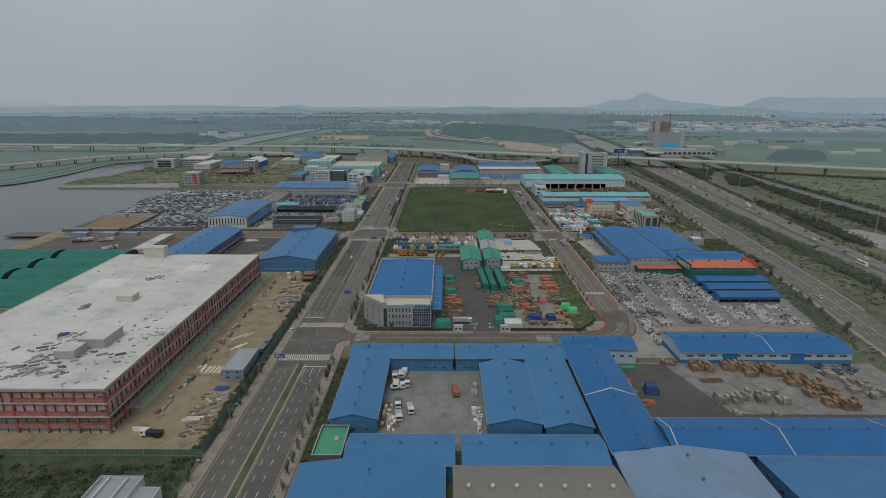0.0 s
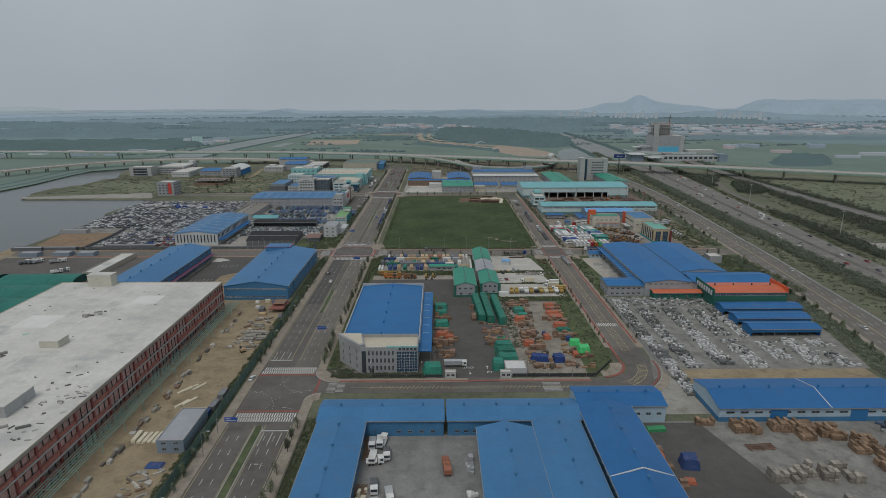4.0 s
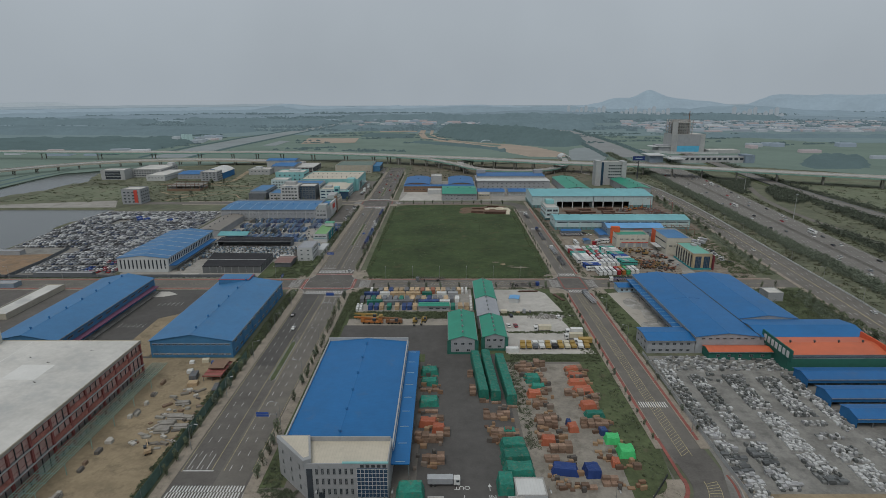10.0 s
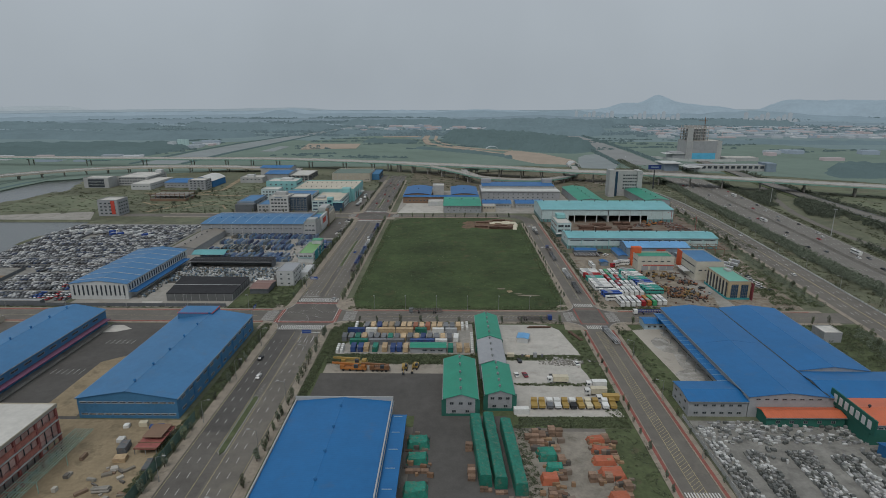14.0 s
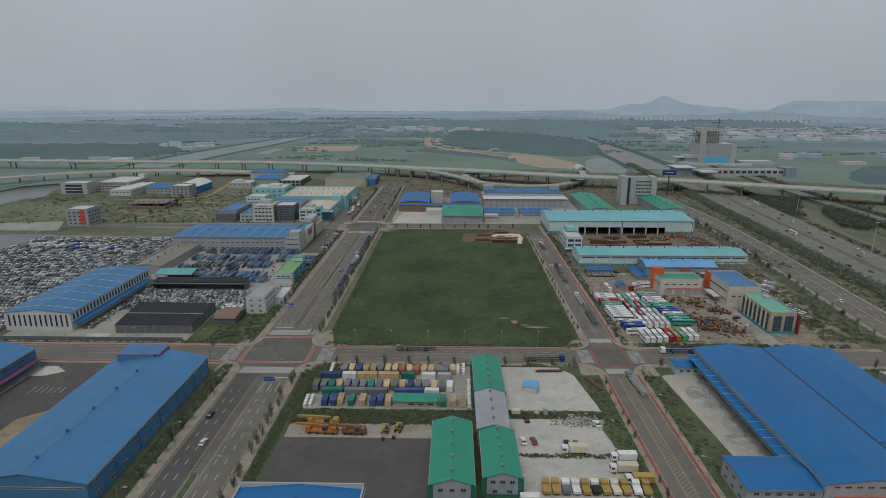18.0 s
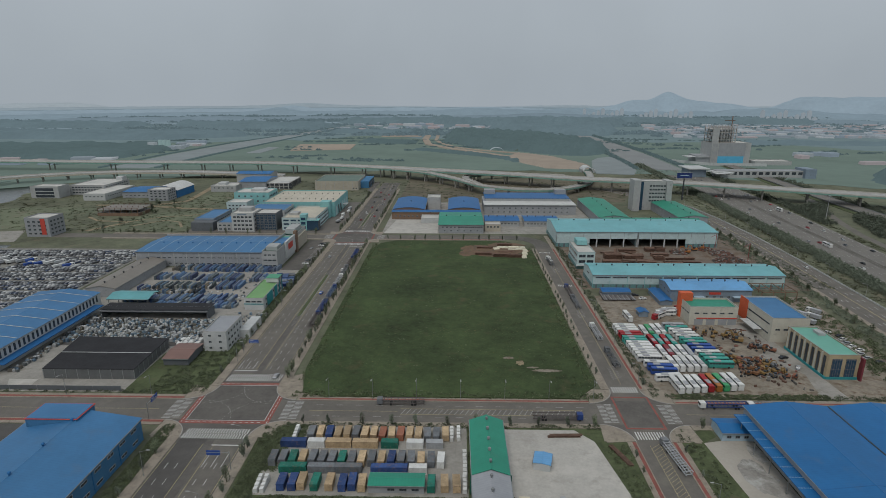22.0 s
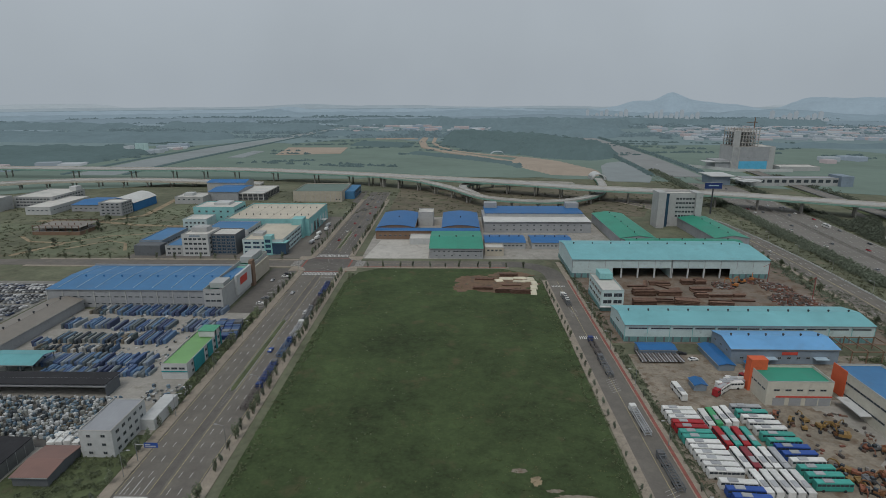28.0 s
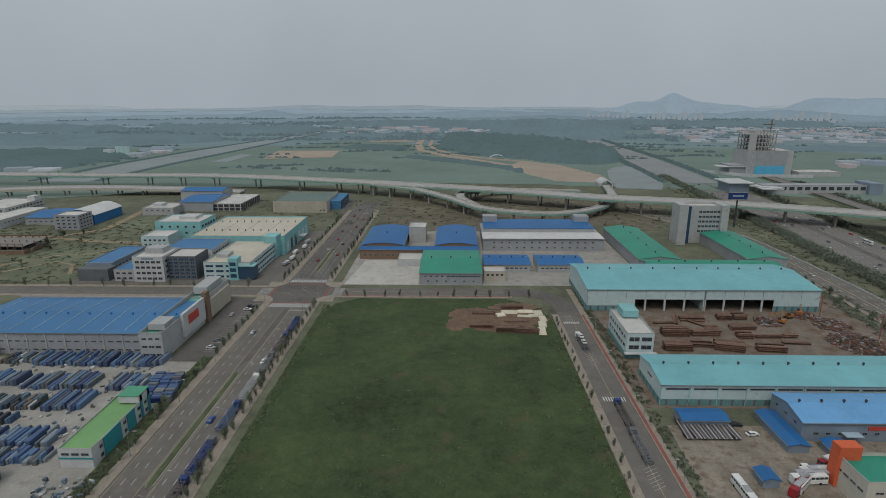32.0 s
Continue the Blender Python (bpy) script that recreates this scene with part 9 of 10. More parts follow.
for x, c, l in ((-48, "tarp_green", 9), (-38.5, "grey", 9), (-29.5, "grey", 9), (-16, "tarp_blue", 12.2), (-6.5, "white", 6.06)):
    container(x, 469.8, g.uniform(-1, 1), c, l)
s, bx = shed("yard_hut", "low container hut with green pitched roof", -21.5, -4, 459.6, 465.6, 2.8, .5, "x", "wall_grey", "roof_green", 0, category="hut", over=.2)
windows(s, bx, "S", 1.0, 3, 2.4, .9, .3, .95)
s, bx = shed("site_hut", "small white hut with blue roof on bare concrete", 32.6, 38.2, 471.4, 477.6, 2.6, .3, "y", "wall_white", "roof_pale_blue", 0, category="hut", over=.2)
windows(s, bx, "W", 1.0, 2, 1.4, .9)
s.matrix_basis = pose(35.2, 474.4, .09, 0, 0, -14)
for x, y in ((-57, 462), (-55, 462), (8.8, 463), (9, 470), (9, 476), (4.5, 490), (7, 490.5), (-52.5, 490)):
    for k in range(4):
        single("wrapped_pallet", block_mesh("wrapped_pallet", 1.3, 1.5, 1.6 + .25 * k, "paint_white", .08), None, "stack of pale wrapped pallet goods", "pallet", "pallet goods", loc=(x, y + 1.7 * k - 2.5, .09), turn=g.uniform(-6, 6))

# ---- timber crates, tarpaulins ----
def crate_stack(x, y, nx, ny, nz, turn=0, w=1.9, d=1.25, h=.8, material="timber", name="crate_stack", label="stack of rough timber crates", seed=0, z=.09, piece="crate"):
    q = random.Random(int(x * 7 + y * 13) + seed)
    if piece == "crate" and w == 1.9:
        nx, ny, nz, w, d, h = max(1, round(nx * .72)), max(1, round(ny * .75)), max(1, round(nz * .85)), 2.6, 1.7, 1.0
    ob = thing(name, label, "crates", x, y, z, turn, "stacked goods")
    m = cached((piece, w, d, h, material), lambda: block_mesh(piece, w * .95, d * .93, h * .95, material, .05))
    for i in range(nx):
        for j in range(ny):
            for k in range(max(1, nz - (q.random() < .45) - (q.random() < .2))):
                part(piece, m, None, ob, loc=((i - (nx - 1) / 2) * w + q.uniform(-.08, .08), (j - (ny - 1) / 2) * d + q.uniform(-.08, .08), k * h), turn=q.uniform(-4, 4))
    return ob


def tarp_mesh(w, d, h, color, seed):
    """A sheet draped over a stack: sagging top, pinched folds, splayed hem."""
    def make():
        b, nx, ny = MB(), 9, 9
        for j in range(ny + 1):
            for i in range(nx + 1):
                u, v = 2 * i / nx - 1, 2 * j / ny - 1
                e = max(abs(u), abs(v))
                fold = noise.noise(Vector((u * 2.3, v * 2.3, seed * 3.7)))
                z = h * (1 - max(0, (e - .8) / .2) ** 1.6) + .16 * h * fold * (1 - .6 * max(0, e - .7) / .3)
                k = 1 + .09 * noise.noise(Vector((u * 3, v * 3, seed + 9)))
                b.v.append((u * w / 2 * k, v * d / 2 * k, max(z, .02) if e < .99 else .02))
        b.f = [(j * (nx + 1) + i, j * (nx + 1) + i + 1, (j + 1) * (nx + 1) + i + 1, (j + 1) * (nx + 1) + i) for j in range(ny) for i in range(nx)]
        return b.mesh("tarpaulin", "paint_" + color)
    return cached(("tarp", w, d, h, color, seed), make)


TN = {"tarp_green": "green", "tarp_blue": "blue", "tarp_orange": "orange", "lime": "bright green", "navy": "navy blue"}


def tarp(x, y, w, d, h, color, turn=0, seed=1):
    return single("tarpaulin", tarp_mesh(w, d, h, color, seed), None, "%s tarpaulin draped over stacked goods" % TN[color], "tarpaulin", "covered stacks", loc=(x, y, .09), turn=turn)


G_, O_, B_, L_ = "tarp_green", "tarp_orange", "tarp_blue", "lime"
for i, (x, y, w, d, h, c) in enumerate(((-13.4, 385, 8, 6, 2.6, G_), (-13.3, 376, 7.5, 5, 2.2, G_), (-13, 360, 8, 6, 2.4, G_), (-13, 345, 7, 4.5, 2.4, O_), (-9, 341, 5, 4, 2.4, O_), (-17.5, 306, 9, 7, 3.6, G_),
                                        (17.5, 330, 9.5, 6, 3.4, G_), (17.6, 323.5, 10.5, 6, 3.4, G_), (17.8, 316.5, 10.5, 6.5, 3.4, G_), (12.6, 310, 5.6, 8, 3.6, G_), (17, 338.6, 5, 3, 2.4, G_))):
    tarp(x, y, w, d, h, c, rnd.uniform(-4, 4), i)
for i, (x, y, w, d, h, c) in enumerate(((31.6, 379, 7, 6, 2.2, G_), (33, 372, 6, 4, 1.8, G_), (30.4, 366, 6, 4.6, 2.2, O_), (30.5, 333.6, 5.5, 4.4, 2.4, O_), (41, 342, 4, 5, 2, O_), (33, 317.6, 9, 4.6, 2.4, "navy"), (42, 317, 5.5, 6, 2.6, "navy"),
                                        (50.5, 388, 6.5, 3.6, 1.6, O_), (51, 382, 7, 3.6, 1.6, O_), (50.4, 376, 8, 4, 1.6, O_), (51.4, 369, 8.5, 6, 1.8, O_), (50.5, 357, 6.5, 5, 2.2, O_))):
    tarp(x, y, w, d, h, c, rnd.uniform(-9, 9), i)
for i, (x, y, w, d, h, c) in enumerate(((51.5, 351, 8, 3.6, 1.8, G_), (53.6, 334.5, 5.6, 4.6, 2.4, L_), (56.3, 327.2, 6, 6, 2.6, L_), (51.6, 339.5, 3, 3.6, 2, B_), (40, 344.5, 2, 3, 2.2, B_), (51, 321.5, 3, 4, 1.8, O_), (60.5, 241, 3.4, 5, 2.6, O_), (69.5, 238.5, 6, 5.6, 3.6, B_), (66.2, 230, 4, 3, 1.0, O_), (-110.5, 240, 6, 3.4, .7, B_))):
    tarp(x, y, w, d, h, c, rnd.uniform(-9, 9), i)
for i, (x0, y0, x1, y1) in enumerate(((7.4, 399, 9.4, 363), (12.4, 400, 14.2, 362), (18.6, 396, 20.4, 359))):
    ob = thing("covered_row", "long flat-topped row of stacks under a green tarpaulin", "tarpaulin", 0, 0, .09, group="covered stacks")
    b, n = MB(), 26
    profile = ((-1, 0), (-.97, .5), (-.93, .9), (-.82, 1), (-.3, 1.03), (.3, 1.02), (.82, 1), (.93, .9), (.97, .5), (1, 0))
    for k in range(n + 1):
        a = k / n
        for j, (u, v) in enumerate(profile):
            e = noise.noise(Vector((k * .55, j * .8, i * 7)))
            b.v.append((x0 + (x1 - x0) * a + u * 2.05 + .14 * e, y0 + (y1 - y0) * a, max(0, v * (4.4 + .25 * noise.noise(Vector((k * .3, i * 5, 0)))) + (.14 * e if v else 0))))
    m = len(profile)
    b.f = [(k * m + j, k * m + j + 1, (k + 1) * m + j + 1, (k + 1) * m + j) for k in range(n) for j in range(m - 1)] + [tuple(range(m)), tuple(range(n * m, n * m + m))]
    part("tarpaulin", b.mesh("tarpaulin", "paint_tarp_green"), None, ob)
    crate_stack(x1, y1 - 2, 3, 1, 2, w=1.3)
for x, y, nx, ny, nz in ((-13, 370, 4, 1, 2), (-13.2, 353.5, 4, 1, 1), (-12.4, 335, 5, 2, 3), (-9.6, 348, 3, 1, 2), (-10.6, 323, 4, 3, 4), (4.6, 383, 1, 3, 3), (4.9, 368, 2, 4, 3), (13.4, 350, 6, 2, 3), (15.4, 338, 5, 2, 3), (14, 334.5, 4, 1, 2), (-6, 339, 2, 3, 2)):
    crate_stack(x, y, nx, ny, nz)
for x, y, nx, ny, nz in ((29, 390, 4, 2, 3), (36.5, 392, 3, 3, 3), (29, 385, 3, 2, 2), (35.5, 383, 2, 2, 2), (36, 376, 2, 2, 2), (35, 368, 2, 3, 2), (31.4, 359, 3, 2, 2), (30.8, 346, 3, 5, 3), (34.6, 346, 2, 4, 3), (29.6, 337, 3, 2, 2), (34, 329, 4, 3, 3), (30, 324, 3, 2, 2)):
    crate_stack(x, y, nx, ny, nz)
for x, y, nx, ny, nz in ((54.5, 390, 2, 2, 1), (55, 379, 2, 2, 2), (47, 367, 4, 2, 2), (54.6, 363, 2, 3, 2), (53.4, 357, 2, 3, 2), (49.6, 344, 5, 3, 3), (46.5, 312, 3, 2, 2), (39, 309.5, 3, 1, 2), (57.5, 320, 2, 3, 2)):
    crate_stack(x, y, nx, ny, nz)
# timber yard
M["new_timber"] = mat("pale_new_timber", (0.22, 0.15, 0.1), .85, vary=.3, scale=.5, random_tint=.3)
for x, y, nx, ny, nz in ((86, 263, 4, 1, 2), (97, 259, 3, 2, 3), (102, 258, 2, 2, 3), (113, 259.5, 5, 2, 3), (121, 259, 4, 2, 3), (128, 256, 4, 2, 3), (119, 254, 3, 2, 2), (130, 253, 3, 1, 2), (137, 250, 4, 2, 3), (133, 246, 3, 2, 2), (140, 243, 4, 2, 3), (136, 237, 4, 2, 2), (143, 235, 3, 3, 3), (138, 229, 3, 2, 2), (144, 227, 4, 2, 3)):
    crate_stack(x, y, nx + 1, ny, nz + 1, rnd.uniform(-6, 6), w=1.35, d=2.5, h=.95, material="new_timber")
M["grey_timber"] = mat("weathered_grey_timber", (0.26, 0.235, 0.2), .9, vary=.3, scale=.5, random_tint=.3)
for x, y, nx, ny, nz in ((95, 231, 3, 2, 3), (101, 231, 2, 2, 3), (106, 234, 3, 2, 3), (112, 232, 3, 2, 3), (118, 236, 3, 1, 3), (120, 231, 3, 2, 2), (98, 222, 3, 1, 1), (112, 221, 2, 1, 1), (153, 252, 3, 2, 2), (157, 247, 3, 2, 2), (155, 240, 3, 2, 2), (161, 243, 3, 2, 2), (160, 235, 3, 2, 2), (166, 237, 3, 2, 2)):
    crate_stack(x, y, nx, ny, nz + 1, rnd.uniform(-6, 6), w=1.6, d=2.4, h=.95, material="grey_timber", label="stack of weathered grey timber packs", piece="timber_pack")
rack = thing("steel_rack", "flat rust-brown steel rack lying in the timber yard", "rack", 99, 248, .08, 4)
for i in range(6):
    part("bar", MB().box(-5, 5, -1.6 + i * .62, -1.4 + i * .62, .3, .5), "rust", rack)
for i in range(3):
    part("bearer", MB().box(-4.2 + i * 4, -3.9 + i * 4, -1.8, 1.9, 0, .3), "rust", rack)
loose_spare = [(rnd.uniform(150, 170), rnd.uniform(254, 263), rnd.uniform(.8, 3.2), rnd.uniform(.4, 1.2), rnd.uniform(.3, 1.2), rnd.uniform(-.6, .6)) for _ in range(60)]
for x, y, nx, ny, nz in ((62.5, 247, 1, 3, 2), (61.8, 236.5, 2, 2, 3), (63.5, 228, 1, 3, 2), (60.5, 218, 1, 3, 2)):
    crate_stack(x, y, nx, ny, nz)
single("green_skip", block_mesh("green_skip", 7, 2.4, 1.4, "paint_green", .2), None, "bright green open skip in the yard", "skip", loc=(66, 259, .09), turn=4)
s, bx = flat_block("kiosk", "small white gate kiosk roof on posts", 15.2, 24.6, 302.6, 311, 3.1, "wall_white", "roof_white_0", .15)
for x in (-9.5, 15):
    s, bx = flat_block("gatehouse", "small white glazed gatehouse", x - 2.4, x + 2.4, 299.9, 302.4, 2.9, "wall_white", "roof_concrete", .15)
    windows(s, bx, "S", 1, 2, 1.4, 1.1)
# courtyard goods
q = random.Random(9)
for x0, x1, y0, y1, n, m, lab in ((-37.5, -35.5, 210, 222, 9, "paint_white", "white wrapped appliance crate"), (-5.4, -2.6, 209, 226, 26, "paint_white", "white sheeted bundle"), (-40.5, -37, 214, 228, 10, "paint_cream", "pale timber pack"), (-5, -2, 234, 246, 6, "paint_silver", "grey metal crate")):
    for i in range(n):
        w, d, h = q.uniform(.9, 1.8), q.uniform(.9, 2.2), q.choice((.6, 1.1, 1.7))
        single("goods_crate", block_mesh("goods_crate", round(w, 1), round(d, 1), h, m, .08), None, lab + " on the yard floor", "crate", "courtyard goods", loc=(q.uniform(x0, x1), q.uniform(y0, y1), .09), turn=q.uniform(-12, 12))
slab("court_deck", rect(-41.4, -37.6, 212, 230), .1, "red_earth", "brown earth strip beside the wall", "ground")
slab("court_deck", rect(-41.4, -37.6, 242, 256.4), .1, "red_earth", "brown earth strip beside the wall", "ground")
fl = thing("low_loader", "red steel flat container on trestles", "container", -12.2, 238, .09, 95)
part("bed", MB().box(-5, 5, -1.25, 1.25, .9, 1.15), "paint_brick", fl)
part("box", MB().box(-5, 0, -1.2, 1.2, 1.15, 2.6), "paint_brick", fl)
for i in range(9):
    part("rib", MB().box(-4.9 + i * .6, -4.75 + i * .6, -1.26, 1.26, 1.15, 2.62), "paint_brick", fl)
for sx in (-4, -2.6, 3.5):
    for sy in (-1, 1):
        part("wheel", wheel_mesh(.45, .3), None, fl, loc=(sx, sy, 0))
for i in range(6):
    crate_stack(-36 + .4 * i, 213 + .3 * i, 1, 1, 1, q.uniform(-20, 20), w=.6, d=3.2, h=.3)

# ---- stone yard ----
SLABS = [block_mesh("stone_block", w, d, h, "granite", .05) for w, d, h in ((2.2, 1.4, .6), (3.0, 1.6, .45), (1.7, 1.7, .9), (3.6, 1.3, .5), (1.5, 1.2, .8))]
q = random.Random(31)
n_stack = 0
M["dark_granite"] = mat("dark_granite", (0.11, 0.115, 0.115), .8, vary=.25, scale=.3, random_tint=.35)
DARK = [block_mesh("stone_block", w, d, h, "dark_granite", .05) for w, d, h in ((2.4, 1.5, .8), (2.8, 1.4, .6))]
loose = []
ROWS = ((88.8, 94.2, 284, 397), (99, 105, 308.5, 384), (114, 122, 308.5, 383), (128, 136.4, 308.5, 380), (144.2, 151.6, 308.5, 338), (157.4, 164.6, 308.5, 338), (170, 177.6, 309, 338), (140.6, 145, 342, 384))
dark_loose, white_loose = [], []
for row, (x0, x1, y0, y1) in enumerate(ROWS):
    y = y0
    while y < y1:
        d = q.uniform(.8, 1.5)
        tone = noise.noise(Vector((row * 5.3, y * .07, 2))) + (.08 if row in (0, 1) else -.1)
        if noise.noise(Vector((row * 3.1, y * .16, 8))) > -.3:
            x = x0 + q.uniform(0, .5)
            while x < x1:
                w = q.uniform(.55, 1.5)
                xx = x + w / 2 + (y - 309) * .015
                if 309 < y < 340 and n_stack < 70 and q.random() < .22:
                    ob = thing("stone_stack", "stack of %s cut granite blocks" % ("dark grey" if tone > .12 else "pale grey"), "stone stack", xx, y, .08, q.uniform(-4, 4), "stone stacks")
                    n_stack += 1
                    z = 0
                    for k in range(q.choice((1, 2, 2))):
                        m = q.choice(DARK if tone > .12 else SLABS)
                        part("stone_block", m, None, ob, loc=(q.uniform(-.1, .1), q.uniform(-.1, .1), z), turn=q.uniform(-4, 4))
                        z += m.vertices[-1].co.z
                elif q.random() < .9:
                    heap = dark_loose if tone > .12 and q.random() < .8 else white_loose if tone < -.12 and q.random() < .75 else loose
                    heap.append((xx, y + q.uniform(-.15, .15), w * .93, d * .93, q.choice((.3, .5, .8, 1.0, 1.4)) * q.uniform(.85, 1.1), q.uniform(-.07, .07)))
                x += w
        y += d
for x0, x1, y0, y1, n in ((97, 150, 387, 401, 260), (152, 182, 309, 340, 40), (141, 147, 340, 384, 30), (106, 114, 376, 392, 12)):
    for _ in range(n):
        loose.append((q.uniform(x0, x1), q.uniform(y0, y1), q.uniform(.7, 2.2), q.uniform(.5, 1.2), q.uniform(.3, 1.2), q.uniform(-.4, .4)))


def island_mat(name, colors, rough=.7):
    """Loose pieces of one heap, each in one of a few colours."""
    m = mat(name, colors[0], rough, vary=.2, scale=.3)
    n, l = m.node_tree.nodes, m.node_tree.links
    geo = n.new("ShaderNodeNewGeometry")
    ramp = n.new("ShaderNodeValToRGB")
    ramp.color_ramp.interpolation = "CONSTANT"
    while len(ramp.color_ramp.elements) < len(colors):
        ramp.color_ramp.elements.new(.5)
    for i, c in enumerate(colors):
        ramp.color_ramp.elements[i].position = i / len(colors)
        ramp.color_ramp.elements[i].color = (*c, 1)
    l.new(geo.outputs["Random Per Island"], ramp.inputs[0])
    b = n["Principled BSDF"]
    old = b.inputs["Base Color"].links[0].from_socket
    mix = n.new("ShaderNodeMixRGB")
    mix.blend_type, mix.inputs[0].default_value = "MULTIPLY", .35
    l.new(ramp.outputs[0], mix.inputs[1])
    l.new(old, mix.inputs[2])
    l.new(ramp.outputs[0], b.inputs["Base Color"])
    return m


def loose_boxes(name, items, material, label, category, z=.08, cut=.12):
    """Many chamfered blocks in one heap: x, y, length, depth, height, turn."""
    v, f = [], []
    for x, y, w, d, h, a in items:
        c, s, b = math.cos(a), math.sin(a), len(v)
        for zz, k in ((0, 0), (h * .85, 0), (h, cut)):
            for u, t in ((-1, -1), (1, -1), (1, 1), (-1, 1)):
                px, py = u * (w / 2 - k), t * (d / 2 - k)
                v.append((x + c * px - s * py, y + s * px + c * py, z + zz))
        for r in (0, 4):
            f.extend((b + r + i, b + r + (i + 1) % 4, b + r + 4 + (i + 1) % 4, b + r + 4 + i) for i in range(4))
        f.append((b + 8, b + 9, b + 10, b + 11))
    me = bpy.data.meshes.new(name)
    me.from_pydata(v, [], f)
    me.materials.append(M[material])
    return tagged(new(name, me), label, category, kind="stuff")


M["loose_stone"] = island_mat("mixed_cut_stone", [(.38, .38, .37), (.24, .24, .24), (.45, .45, .44), (.15, .155, .15), (.3, .3, .29), (.1, .105, .1), (.5, .5, .49), (.2, .205, .19)], .8)
M["white_stone"] = island_mat("pale_sawn_stone", [(.42, .42, .41), (.5, .5, .49), (.36, .36, .35), (.45, .45, .44), (.27, .27, .265)], .8)
M["dark_stone"] = island_mat("dark_rough_stone", [(.12, .125, .12), (.17, .175, .17), (.09, .095, .09), (.22, .22, .215), (.14, .14, .13)], .8)
loose_boxes("stone_blocks", loose, "loose_stone", "mixed cut granite blocks in long rows", "stone", cut=.05)
loose_boxes("white_stone_blocks", white_loose, "white_stone", "pale sawn stone blocks stacked in long rows", "stone", cut=.05)
loose_boxes("dark_stone_blocks", dark_loose, "dark_stone", "dark rough granite blocks stacked in long rows", "stone", cut=.05)

# ---- vehicle storage yard ----
q = random.Random(77)
CARYARD = [(-246, 527), (-236, 527), (-236, 688), (-240, 735), (-360, 738), (-363, 690), (-354, 580), (-328, 528)]
bodies, cabins, count = [], [], 0
y = 531
r = 0
while y < 735:
    x = -362
    while x < -236:
        if inside(x, y, CARYARD) and not (x < -302 and y < 594) and q.random() < .96 and noise.noise(Vector((x * .03, y * .03, 1))) > -.42:
            a = q.uniform(-.08, .08) + (1.45 if r % 6 < 2 else 1.1)
            if x > -262 and count < 60:
                car(x, y, math.degrees(a), q.choice(("white", "white", "silver", "silver", "black", "grey", "grey", "blue", "red")), "used car stored in a dense row", "stored used cars", wheels=False)
                count += 1
            else:
                bodies.append((x, y, 4.4, 1.75, .98, a))
                cabins.append((x - .25 * math.cos(a), y - .25 * math.sin(a), 2.3, 1.5, 1.42, a))
        x += 2.7
    y += 5.2 if r % 3 < 2 else 8.5
    r += 1
M["car_mix"] = island_mat("mixed_car_paint", [(.5, .5, .49), (.24, .25, .26), (.06, .06, .065), (.16, .165, .17), (.14, .15, .16), (.34, .35, .36), (.06, .08, .13), (.1, .1, .105), (.48, .48, .47)], .35)
M["car_roofs"] = island_mat("mixed_car_roofs", [(.42, .42, .42), (.1, .105, .11), (.06, .06, .065), (.5, .5, .49), (.09, .095, .1), (.25, .25, .26), (.07, .072, .075)], .3)
loose_boxes("stored_cars", bodies, "car_mix", "hundreds of used cars packed in rows", "cars", .25, .15)
loose_boxes("stored_car_cabins", cabins, "car_roofs", "glazed cabins of the packed used cars", "cars", .25, .3)
for i in range(14):
    truck(-352 + 6 * i, 700 + 3 * (i % 4) - i, 60, "white", q.choice(("white", "silver", "blue")), "used lorry stored in the vehicle yard", 5, 1.6)
for x, y, t in ((-325, 478, 60), (-322, 479, 60), (-319, 479, 62), (-316, 480, 62), (-304, 481, 30), (-301, 483, 30), (-286, 455, 40), (-283, 458, 40)):
    truck(x, y, t, "white", q.choice(("white", "silver", "grey")), "white lorry parked in the dock yard", 5, 1.4)
car(-309, 449, 10, "red")
for x, y, w, d, h, wl in ((-333, 500, 14, 7, 3.4, "wall_greyblue"), (-309, 502, 13, 7, 3.2, "wall_greyblue"), (-290, 502, 13, 7, 3.2, "wall_greyblue"), (-347, 517, 24, 5, 3.0, "wall_darkgrey"), (-346, 576, 24, 6, 3.6, "wall_grey"), (-322, 519, 26, 4, 2.6, "wall_darkgrey"), (-266, 522, 40, 4, 3.4, "wall_darkgrey"), (-255, 472, 11, 50, 3.4, "wall_beige")):
    s, bx = flat_block("dock_store", "low dock store with pale flat roof by the quay", x - w / 2, x + w / 2, y - d / 2, y + d / 2, h, wl, "roof_concrete" if d > 20 else "roof_grey_0", .5 if d > 20 else .2)
fence("yard_fence", [(-304, 556), (-304, 518)], 2.4, "wall_darkgrey", "dark sheet fence of the sand yard", 5)
fence("yard_fence", [(-308, 592), (-304, 556)], 2.4, "wall_darkgrey", "dark sheet fence of the sand yard", 5)
slab("yard_sand", [(-350, 522), (-306, 522), (-306, 556), (-311, 577), (-356, 572)], .4, "orange_sand", "levelled yard of orange-brown sand", "yard")

